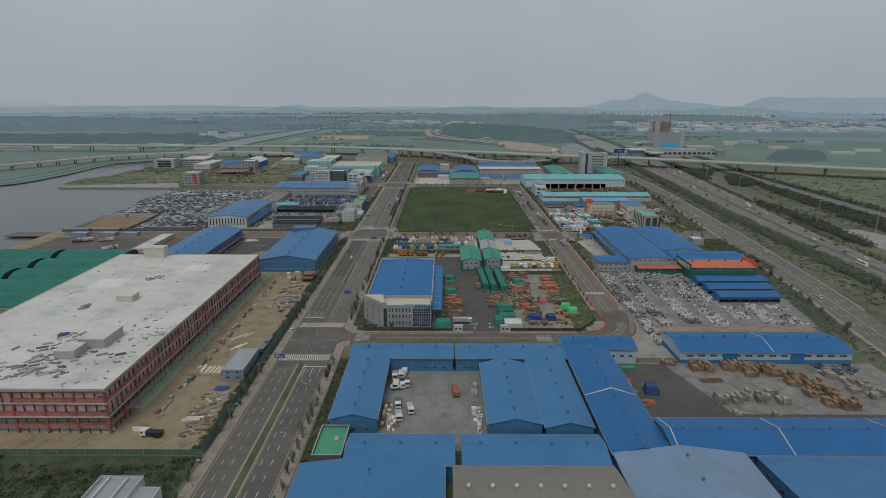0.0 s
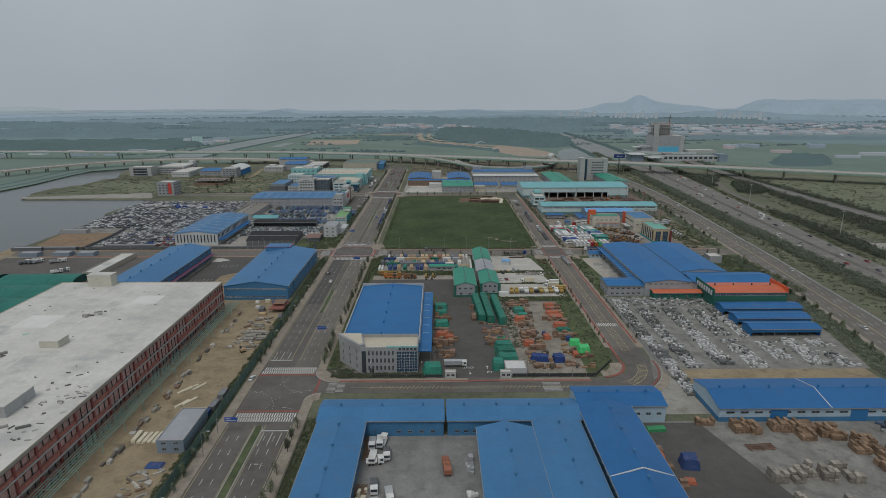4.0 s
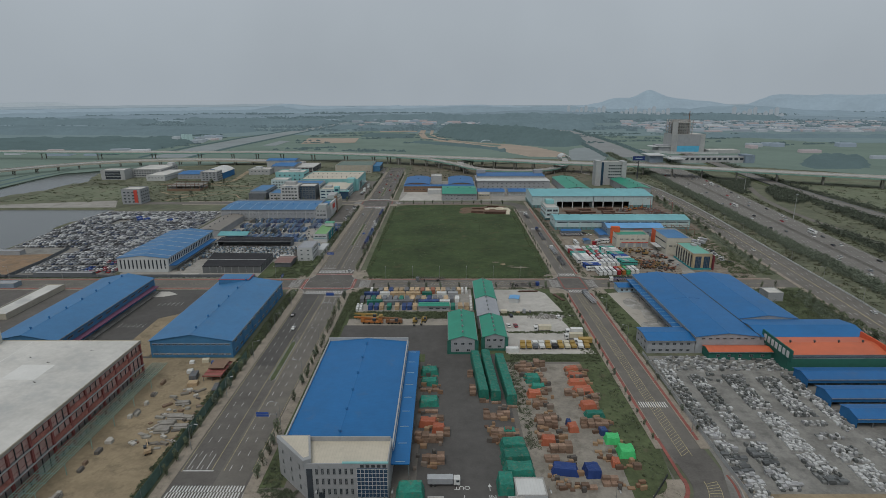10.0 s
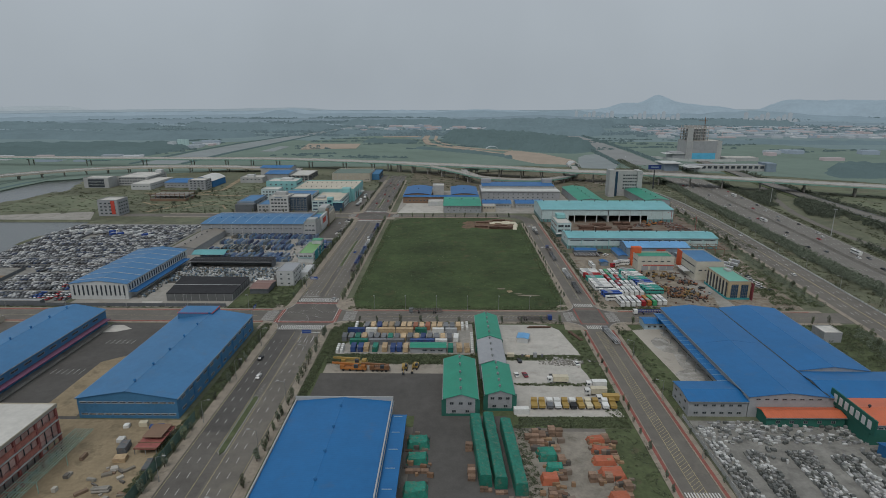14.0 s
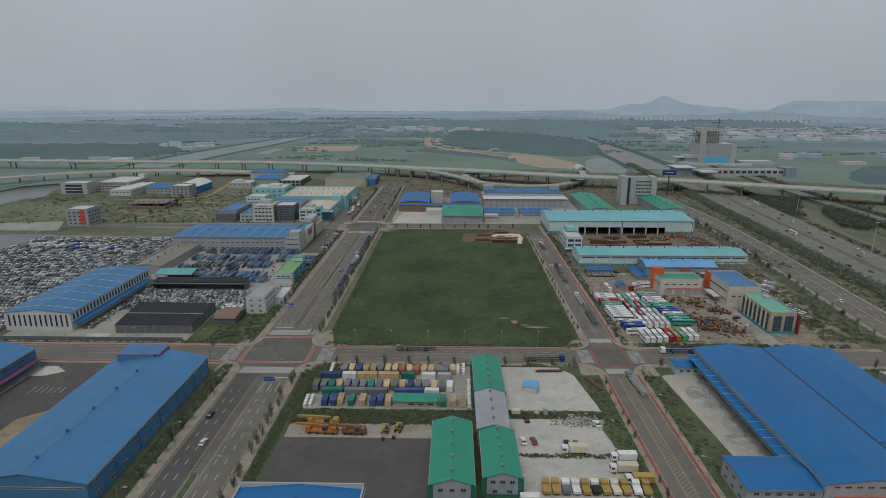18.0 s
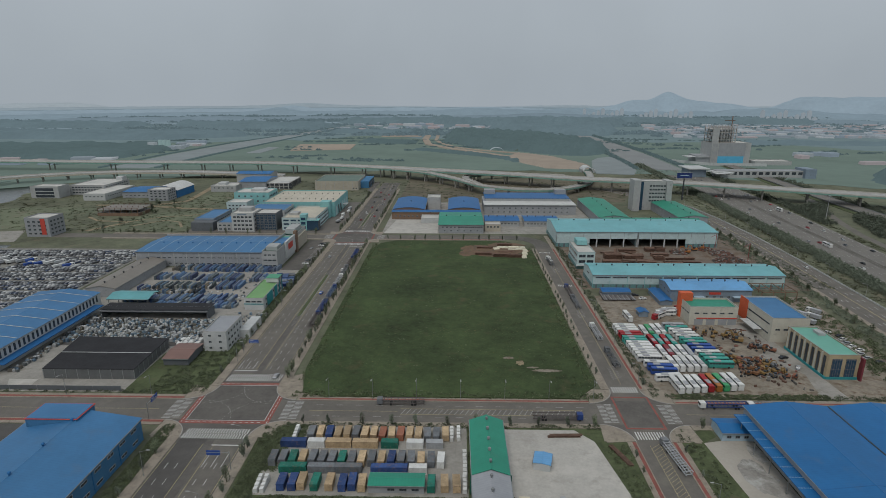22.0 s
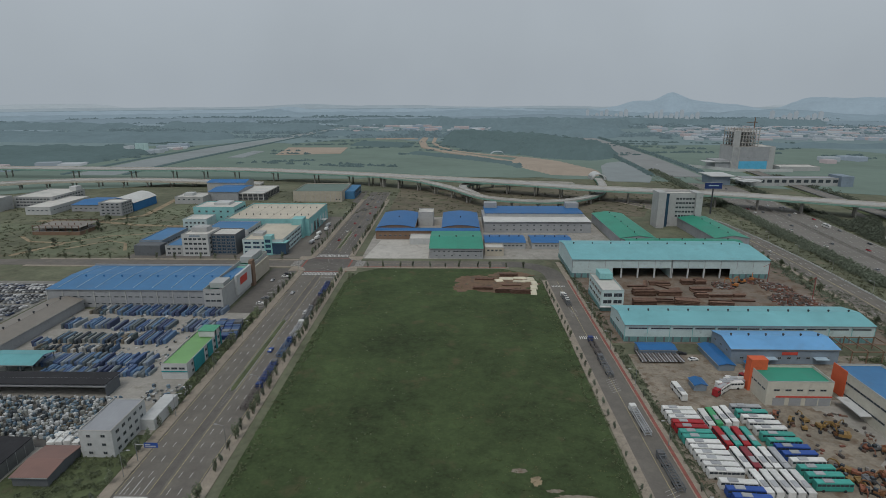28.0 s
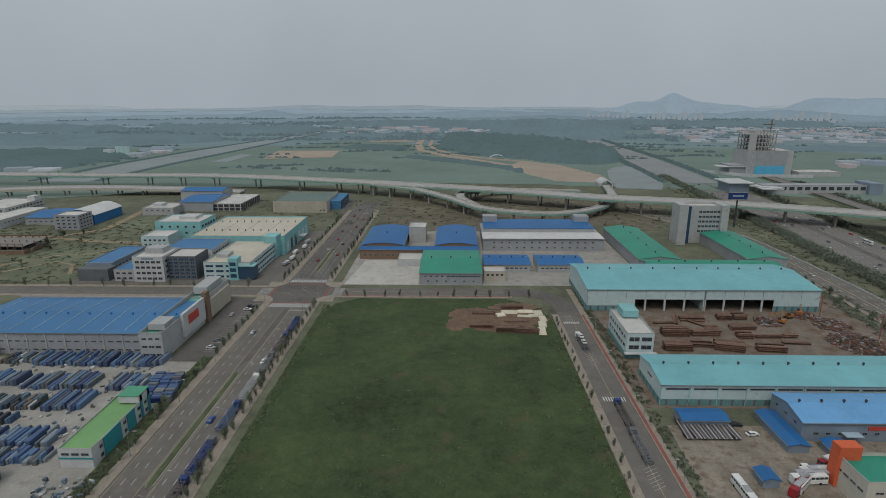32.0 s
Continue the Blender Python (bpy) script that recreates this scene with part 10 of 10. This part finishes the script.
# ---- recycling yard ----
M["bale_blue"] = island_mat("blue_strapped_bales", [(.06, .1, .2), (.09, .155, .26), (.05, .065, .12), (.14, .18, .24), (.075, .115, .21), (.22, .25, .27), (.11, .13, .14), (.1, .17, .27)], .6)
M["bale_mix"] = island_mat("mixed_bags_and_scrap", [(.22, .23, .22), (.06, .1, .17), (.38, .38, .37), (.08, .1, .1), (.1, .15, .2), (.16, .14, .11), (.04, .05, .06), (.05, .06, .07), (.1, .1, .09)], .7)
blue, dull = [], []
for y0, y1, x0, x1, heap in ((682, 694, -178, -119, blue), (684, 692, -194, -179, dull), (661, 674, -168, -139, blue), (664, 675, -196, -172, blue), (661, 673, -131, -114, blue), (646, 655, -188, -150, dull), (645, 659, -147, -133, blue),
                             (636, 641, -190, -152, dull), (622, 632.5, -194, -128, blue), (613, 620, -171, -123, blue), (642, 649, -196, -189, blue)):
    x = x0
    while x < x1:
        w = q.uniform(.8, 1.7)
        if q.random() < .93:
            n = q.choice((1, 1, 2))
            for k in range(n):
                l = (y1 - y0) * q.uniform(.75, 1.0) / n
                heap.append((x + w / 2, y0 + (k + .5) * (y1 - y0) / n + q.uniform(-.8, .8), w * .96, l, q.uniform(1.5, 3.0), q.uniform(-.05, .02)))
        x += w
near = []
for i in range(14):
    for k in range(3):
        near.append((-101.5 - .3 * i - 4.2 * k, 653 + 1.55 * i, 3.8, 1.4, q.uniform(1.8, 2.8), .1))
for x, y, w, d, h, a in near:
    single("blue_bale", block_mesh("blue_bale", w, d, round(h * 2) / 2, q.choice(("paint_dull_blue", "paint_dull_blue", "paint_grey", "paint_navy")), .12), None, "tall blue strapped bale standing in a row", "bale", "blue bales", loc=(x, y, .08), turn=math.degrees(a))
loose_boxes("blue_bales", blue, "bale_blue", "packed rows of long blue strapped bales", "bales")
loose_boxes("grey_bales", dull, "bale_mix", "packed rows of long grey and brown bales", "bales")
items = [(q.uniform(-190, -124), q.uniform(566, 595), q.uniform(.7, 1.5), q.uniform(.6, 1.1), q.uniform(.8, 2.0), q.uniform(-.5, .5)) for _ in range(1100)]
items += [(q.uniform(-190, -120), q.uniform(612, 690), q.uniform(.6, 1.8), q.uniform(.5, 1.2), q.uniform(.3, 1.0), q.uniform(-1.5, 1.5)) for _ in range(260)]
items += [(q.uniform(-117, -100), q.uniform(592, 606), q.uniform(.6, 1.4), q.uniform(.6, 1.2), q.uniform(.4, 1.2), q.uniform(-1, 1)) for _ in range(70)]
items += [(q.uniform(-195, -191), q.uniform(535, 606), q.uniform(.9, 2.0), q.uniform(.8, 1.3), q.uniform(.8, 1.8), q.uniform(-.5, .5)) for _ in range(120)]
M["bag_mix"] = island_mat("pale_bags_and_scrap", [(.34, .35, .35), (.1, .15, .2), (.48, .48, .47), (.12, .13, .13), (.16, .22, .26), (.26, .27, .25), (.06, .07, .08), (.42, .43, .43), (.13, .12, .1)], .7)
loose_boxes("scrap_bags", items, "bag_mix", "jumble of bags, drums and baled scrap", "scrap")
for i in range(8):
    single("wrapped_pallet", block_mesh("wrapped_pallet", 2.4, 3, 1.0 + .3 * (i % 3), "paint_white", .15), None, "sheeted pale pallet stack", "pallet", "pallet goods", loc=(-132 + 3 * (i % 4), 566 + 3.4 * (i // 4), .08), turn=q.uniform(-9, 9))
# ---- steel stockyard ----
beam = MB().box(-6, 6, -.42, .42, 0, .08).box(-6, 6, -.12, .12, .08, .5).box(-6, 6, -.42, .42, .5, .58).mesh("steel_beam", "rust")
girder = MB().box(-6.5, 6.5, -.6, .6, 0, .12).box(-6.5, 6.5, -.18, .18, .12, .78).box(-6.5, 6.5, -.6, .6, .78, .9).mesh("steel_beam", "rust")
q = random.Random(15)
short = MB().box(-3.6, 3.6, -.6, .6, 0, .12).box(-3.6, 3.6, -.18, .18, .12, .78).box(-3.6, 3.6, -.6, .6, .78, .9).mesh("steel_beam", "rust")
for x, y, t, n, m, l in ((126, 736, 3, 3, 1, girder), (142, 741, -4, 4, 2, girder), (125.5, 722, 0, 5, 4, girder), (137.4, 722, 0, 4, 3, short), (144.6, 722.6, 2, 4, 3, short), (148, 731, 10, 3, 1, short), (120.2, 704.5, -3, 4, 4, girder), (132.4, 709, -6, 4, 2, girder),
                         (145, 705, -14, 5, 4, girder), (160, 743, 0, 4, 3, short), (168.6, 744, 3, 4, 3, short), (163.4, 730, 2, 4, 2, girder), (159.2, 719, 0, 4, 3, short), (171, 719.4, 0, 3, 2, girder), (182, 719.8, 3, 3, 2, short), (164.4, 704, -6, 4, 3, girder), (181, 711, -4, 3, 1, girder), (133, 741, 74, 2, 1, girder), (143, 735, -52, 2, 1, girder)):
    ob = thing("steel_stack", "stack of rusty steel beams on the ground", "steel stack", x, y, .08, t, "steel stacks")
    for k in range(m):
        for j in range(n):
            if k < m - 1 or q.random() < .85:
                part("steel_beam", l, None, ob, loc=(q.uniform(-.35, .35), (j - (n - 1) / 2) * 1.27, k * .92))
for x, y, n in ((29.7, 748, 2), (27.5, 729, 3), (46, 756, 3), (41, 724, 4), (50.5, 722.5, 4), (46, 737, 1), (44, 730, 1), (46, 492, 1), (64, 480, 1)):
    ob = thing("steel_stack", "pile of rust-brown steel piles", "steel stack", x, y, .55 if y > 600 else .1, -70 if x == 64 else q.uniform(-3, 3), "steel stacks")
    for k in range(n):
        for j in range(3 if y > 600 else 2):
            part("steel_beam", beam, None, ob, loc=(q.uniform(-.6, .6), (j - 1.5) * .9, k * .6))
for k, (x, y, w, d) in enumerate(((44, 750, 9, 5), (53, 751, 9, 4.4), (60, 749, 5, 7), (61.4, 741, 4, 8), (60.2, 733, 4.4, 8), (58.6, 724, 4, 10), (57, 745, 5, 4), (39, 746, 5, 5), (52, 744, 8, 3))):
    single("dust_sheet", tarp_mesh(w, d, .5, "cream", 51 + k), None, "torn pale dust sheet spread beside piled steel", "sheet", "dust sheets", loc=(x, y, .55), turn=q.uniform(-14, 14))
M["scrap"] = island_mat("rusty_scrap_heap", [(.1, .065, .05), (.14, .08, .06), (.08, .07, .065), (.17, .1, .075), (.12, .11, .1), (.24, .23, .22), (.19, .08, .06)], .85)
items = []
for cx, cy, r, h, n in ((211, 712, 13, 4.5, 520), (213, 735, 9, 3, 260), (216, 698, 12, 3, 300), (181, 739, 7, 2, 160), (206, 748, 7, 2, 110)):
    for _ in range(n):
        a, d = q.uniform(0, 6.28), r * math.sqrt(q.random())
        items.append((cx + d * math.cos(a), cy + d * math.sin(a), q.uniform(.6, 3), q.uniform(.3, 1.2), max(.3, h * (1 - (d / r) ** 1.5) + q.uniform(-.3, .5)), q.uniform(0, 3)))
loose_boxes("scrap_heap", items, "scrap", "tangled heap of rusty scrap metal", "scrap", cut=.05)
# steel frame beside the garage
fr = thing("frame_structure", "open rust-red steel frame of an unfinished bay", "steel frame", 200, 640, .08)
for i in range(4):
    for j in range(2):
        part("post", MB().box(-10 + i * 7 - .2, -10 + i * 7 + .2, -8 + j * 16 - .2, -8 + j * 16 + .2, 0, 6), "wall_brown", fr)
    part("beam", MB().box(-10 + i * 7 - .2, -10 + i * 7 + .2, -8, 8, 6, 6.4), "wall_brown", fr)
for j in range(3):
    part("beam", MB().box(-10.2, 11.2, -8.2 + j * 8, -7.8 + j * 8, 5.6, 6), "wall_brown", fr)


# ---- cranes and excavators ----
def excavator(x, y, turn, color, pose_up=1.0, scale=1.0):
    ob = thing("excavator", "%s tracked excavator with folded arm" % color.replace("_", " "), "excavator", x, y, .09, turn, "excavators")
    m = "paint_" + color
    for s in (-1, 1):
        part("track", MB().extrude([(-1.8, .1), (-1.4, 0), (1.4, 0), (1.8, .1), (1.9, .5), (1.5, .8), (-1.5, .8), (-1.9, .5)], s * 1.0 - .28, s * 1.0 + .28, "x"), "rubber", ob, turn=90)
    part("house", MB().box(-1.9, 1.1, -1.25, 1.25, .9, 1.9).box(-2.2, -1.4, -1.2, 1.2, .95, 2.1), m, ob)
    part("cab", MB().box(-.1, 1.3, .2, 1.25, 1.9, 2.9), "glass", ob)
    part("boom", MB().bar((1.0, -.2, 1.4), (3.0, -.2, 3.9 * pose_up), .35, .5).bar((3.0, -.2, 3.9 * pose_up), (5.0, -.2, 3.5 * pose_up), .3, .45), m, ob)
    part("stick", MB().bar((5.0, -.2, 3.6 * pose_up), (5.6, -.2, 1.2), .25, .35), m, ob)
    part("bucket", MB().box(5.2, 6.0, -.75, .35, .25, 1.15), "dark_steel", ob)
    ob.scale = (scale,) * 3


def crane(x, y, turn, color, length=11):
    ob = thing("mobile_crane", "%s mobile crane with lowered lattice boom" % color, "crane", x, y, .09, turn, "parked cranes")
    m = "paint_" + color
    part("carrier", MB().box(-length / 2, length / 2, -1.3, 1.3, .8, 1.6), m, ob)
    part("driver_cab", MB().box(length / 2 - 2, length / 2, -1.25, 1.25, 1.6, 2.7), m, ob)
    part("crane_cab", MB().box(-2.2, -.4, .2, 1.3, 1.6, 3.1), "glass", ob)
    part("counterweight", MB().box(-length / 2 + .4, -length / 2 + 2.4, -1.3, 1.3, 1.6, 2.8), m, ob)
    part("boom", MB().bar((-2.6, -.4, 2.7), (length / 2 + 2.2, -.4, 3.1), .8, .9), m, ob)
    part("boom_tip", MB().bar((length / 2 + 2.2, -.4, 3.1), (length / 2 + 4.0, -.4, 3.15), .6, .7), m, ob)
    for i in range(4):
        for s in (-1, 1):
            part("wheel", wheel_mesh(.6, .4), None, ob, loc=(-length / 2 + 1.5 + i * (length - 3) / 3, s * 1.1, 0))


crane(-46, 441.5, 176, "orange", 12)
crane(-46.5, 447, 178, "yellow", 12)
crane(-34, 441.2, 178, "rusty_orange", 9)
excavator(-22.8, 442.6, -90, "yellow")
excavator(-18, 443.6, -100, "yellow")
excavator(148, 574, 160, "rusty_yellow", 1.25, 1.15)
e = random.Random(404)
spots = [(133 + 2.9 * k + e.uniform(-.8, .8), 588 - 3.2 * (k % 3) - 1.2 * k) for k in range(7)] + [(152 + 2.6 * k, 568 - 1.5 * k + e.uniform(-1, 1)) for k in range(4)]
spots += [(133 + 3.6 * (k % 6) + 1.2 * (k // 6) + e.uniform(-.9, .9), 556 - 5.2 * (k // 6) - .9 * (k % 6) + e.uniform(-1, 1)) for k in range(24)]
for x, y in spots:
    excavator(x, y, e.uniform(0, 360), e.choice(("rusty_yellow", "rusty_yellow", "rusty_orange", "rusty_orange", "brick", "grey")), e.uniform(.75, 1.0), e.uniform(.7, .9))
for x, y, t in ((196, 745, 200), (188, 738, 140), (205, 750, 60)):
    excavator(x, y, t, "orange", 1.1, 1.1)
excavator(-110.5, 328, 120, "tan", .8, .9)
for x, y in ((212, 744), (224, 716)):
    mast = thing("crane_mast", "thin red steel derrick mast in the stockyard", "mast", x, y, .08)
    part("mast", MB().box(-.18, .18, -.18, .18, 0, 14), "red_frame", mast)
    part("jib", MB().bar((0, 0, 13.5), (-5, -2, 12), .2, .25), "red_frame", mast)
    part("base", MB().box(-1, 1, -1, 1, 0, .6), "concrete", mast)

# ---- building-site clutter ----
s, bx = flat_block("site_office", "grey sheet-metal site cabin block", -113, -103.5, 247, 268, 5.2, "wall_greyblue", "roof_grey_0", .15)
windows(s, bx, "S", 1.2, 2, 1.6, 1.0)
windows(s, bx, "S", 3.6, 2, 1.6, .9)
for x, y, l in ((-104.2, 276, 9), (-104, 285, 7)):
    container(x, y, 88, "grey", 6.06)
container(-105, 270.5, 88, "tarp_blue", 3)
for i in range(5):
    crate_stack(-120.6 + 1.9 * i - 4, 256, 1, 1, 2, 0, w=1.6, d=7, h=.7, material="paint_cream", label="pack of pale insulation boards", piece="board_pack")
for x, y, t in ((-116, 281, 60), (-118.5, 279, 62), (-120, 292, 60), (-122, 290, 60), (-117, 293, 62), (-112, 217.5, 0), (-113, 216, 2), (-128, 209, -4), (-129, 210.5, -4)):
    crate_stack(x, y, 1, 1, 1, t, w=7, d=1.2, h=.8, material="paint_cream", label="pack of pale long panels", piece="panel_pack")
q = random.Random(19)
pipe = MB().tube((-2.6, 0, .42), (2.6, 0, .42), .42, .42, 10).mesh("pipe", "concrete")
for px, py, n, t in ((-111.6, 340.5, 4, 4), (-111.4, 345, 4, 2), (-110.6, 349.6, 4, 5), (-106, 349, 3, -4), (-105.6, 343, 3, 2), (-112.4, 359.5, 3, 8)):
    ob = thing("pipe_stack", "bundle of grey concrete pipes laid side by side", "pipes", px, py, .08, t, "pipe bundles")
    for k in range(n):
        part("pipe", pipe, None, ob, loc=(q.uniform(-.2, .2), (k - (n - 1) / 2) * .86, 0))
    for k in range(n - 1):
        part("pipe", pipe, None, ob, loc=(q.uniform(-.2, .2), (k - (n - 2) / 2) * .86, .72))
items = [(q.uniform(-119, -104), q.uniform(330, 372), q.uniform(.8, 4), q.uniform(.5, 1.6), q.uniform(.3, 1.0), q.uniform(-.6, .9)) for _ in range(60)]
items += [(q.uniform(-116, -106), q.uniform(206, 238), q.uniform(.8, 4), q.uniform(.3, 1.2), q.uniform(.2, .8), q.uniform(-.8, .8)) for _ in range(70)]
items += [(q.uniform(-128.5, -126.5), q.uniform(222, 380), q.uniform(1.5, 4), q.uniform(1, 1.6), q.uniform(.6, 1.4), 1.57) for _ in range(46)]
M["site_mix"] = island_mat("mixed_site_materials", [(.3, .28, .25), (.2, .18, .15), (.42, .4, .36), (.13, .12, .11), (.2, .14, .1), (.27, .26, .23)], .85)
loose_boxes("site_materials", items, "site_mix", "scattered pipes, boards and blocks of the building site", "materials", cut=.04)
M["roof_mix"] = island_mat("grey_boards_and_blocks", [(.34, .33, .31), (.22, .215, .2), (.42, .41, .39), (.14, .135, .13), (.28, .27, .25)], .85)
items = [(q.gauss(-171, 9), q.uniform(214, 256), q.uniform(1, 5), q.uniform(.3, 1.1), q.uniform(.2, .8), q.choice((.5, .6, -.2, 1.2)) + q.uniform(-.15, .15)) for _ in range(150)]
items += [(q.uniform(-158, -140), q.uniform(210, 278), q.uniform(.6, 2.5), q.uniform(.3, .8), q.uniform(.15, .5), q.uniform(-1, 1)) for _ in range(40)]
items += [(q.uniform(-185, -179), q.uniform(328, 336), q.uniform(.8, 3), q.uniform(.4, 1), q.uniform(.4, 1.2), q.uniform(0, .6)) for _ in range(10)] + [(q.uniform(-196, -193), q.uniform(284, 290), q.uniform(.8, 3), q.uniform(.4, 1), q.uniform(.4, 1.2), q.uniform(0, .6)) for _ in range(10)]
items += [(q.uniform(-225, -142), q.uniform(214, 376), q.uniform(.5, 1.6), q.uniform(.3, .7), q.uniform(.15, .4), q.uniform(-1, 1)) for _ in range(26)]
loose_boxes("roof_materials", items, "roof_mix", "boards and bundles lying on the unfinished roof", "materials", z=18.0, cut=.04)
tarp(-183, 254, 4.5, 3, .9, "tarp_blue", 20, 61).location.z = 18.02
st = thing("formwork_stage", "rust-brown formwork stage on steel props", "formwork", -108, 385, .08)
part("deck", MB().box(-4, 4, -7, 7, 2.2, 2.5), "red_frame", st)
part("upper_deck", MB().box(-3.4, 3.4, -2, 6.4, 3.6, 3.8), "wall_brown", st)
for i in range(5):
    for x in (-3.8, 0, 3.8):
        part("prop", MB().box(x - .1, x + .1, -6.8 + i * 3.4 - .1, -6.8 + i * 3.4 + .1, 0, 2.2), "steel", st)
    part("joist", MB().box(-4.2, 4.2, -6.8 + i * 3.4 - .12, -6.8 + i * 3.4 + .12, 2.5, 2.75), "wall_brown", st)
for x, y, w, d, h, m in ((-117, 381, 3, 5, 2.4, "paint_grey"), (-115, 375, 4, 3, 1.6, "paint_tan"), (-121, 386, 2.4, 2.4, 1.4, "paint_white"), (-104, 372, 2, 6, 1.2, "paint_grey"), (-112, 394, 5, 2, 1.6, "paint_tarp_blue"), (-118, 396, 3, 2, 1.8, "paint_cream"), (-124, 395, 2, 2, 1.2, "paint_white")):
    single("site_box", block_mesh("site_box", w, d, h, m, .08), None, "weathered storage box on the building site", "box", "site boxes", loc=(x, y, .08), turn=8)
for x, y, h in ((335, 547, 24), (371, 520, 24), (338, 700, 24), (372, 860, 24)):
    mm = thing("light_mast", "tall pale motorway light mast", "light mast", x, y, 0)
    part("mast", MB().tube((0, 0, 0), (0, 0, h), .35, .15, 8), "wall_pale_grey", mm)
    part("lamp_ring", MB().tube((0, 0, h), (0, 0, h + .5), 1.4, 1.4, 10), "steel", mm)

q = random.Random(88)
M["crate_mix"] = island_mat("mixed_timber_and_scraps", [(.2, .12, .075), (.26, .165, .1), (.13, .08, .055), (.3, .2, .12), (.1, .09, .08), (.2, .16, .13)], .85)
items = []
for x0, x1, y0, y1, n in ((27, 38, 308, 394, 130), (46.5, 57, 308, 392, 120), (-17, -8, 318, 392, 60), (9, 20, 332, 358, 30)):
    for _ in range(n):
        yy = q.uniform(y0, y1)
        if noise.noise(Vector((x0, yy * .15, 3))) > -.3:
            items.append((q.uniform(x0, x1), yy, q.uniform(1.0, 2.6), q.uniform(.7, 1.5), q.uniform(.4, 1.9), q.uniform(-.3, .3)))
loose_boxes("yard_spares", loose_spare, "bale_mix", "mixed pallets, pipes and bundles by the timber store", "materials", z=.08, cut=.05)
M["rubble"] = island_mat("broken_concrete_rubble", [(.3, .29, .27), (.22, .21, .19), (.36, .35, .33), (.16, .15, .13)], .9)
loose_boxes("rubble", [(e.gauss(52, 4.5), e.gauss(451, 2), e.uniform(.3, 1.2), e.uniform(.3, .9), e.uniform(.15, .5), e.uniform(0, 3)) for _ in range(220)], "rubble", "spread heap of broken concrete rubble", "rubble", z=.09, cut=.05)
loose_boxes("plant_attachments", [(e.uniform(130, 160), e.uniform(526, 592), e.uniform(.5, 2.2), e.uniform(.4, 1.1), e.uniform(.3, 1.1), e.uniform(0, 3)) for _ in range(90)], "scrap", "rusty buckets and attachments among the plant", "scrap", z=.09, cut=.05)
for x, y, w, d, h, m in ((27, 456, 3.4, 1.8, 1.8, "paint_cream"), (32.5, 456, 1.2, 1, 1.2, "paint_grey"), (38.5, 455.6, 1.6, 1.2, 2.6, "paint_silver"), (42, 455.8, 1.0, 1.4, 1.4, "paint_grey"), (35, 455.5, 2, 1, 1, "paint_tan"), (26, 406.5, 6, 2.4, 2.4, "paint_white")):
    single("yard_box", block_mesh("yard_box", w, d, h, m, .08), None, "weathered storage box at the yard's edge", "box", "yard boxes", loc=(x, y, .09), turn=e.uniform(-8, 8))
loose_boxes("loose_crates", items, "crate_mix", "loose crates, planks and pallets round the stacks", "crates", z=.09, cut=.05)
# Roof colours are paled and fed to emission, imitating distance haze.
M["town_mix"] = island_mat("haze_tinted_town_roofs", [(.16, .18, .195), (.135, .157, .172), (.19, .207, .22), (.12, .142, .16), (.145, .167, .187), (.17, .155, .16), (.115, .143, .17)], .9)
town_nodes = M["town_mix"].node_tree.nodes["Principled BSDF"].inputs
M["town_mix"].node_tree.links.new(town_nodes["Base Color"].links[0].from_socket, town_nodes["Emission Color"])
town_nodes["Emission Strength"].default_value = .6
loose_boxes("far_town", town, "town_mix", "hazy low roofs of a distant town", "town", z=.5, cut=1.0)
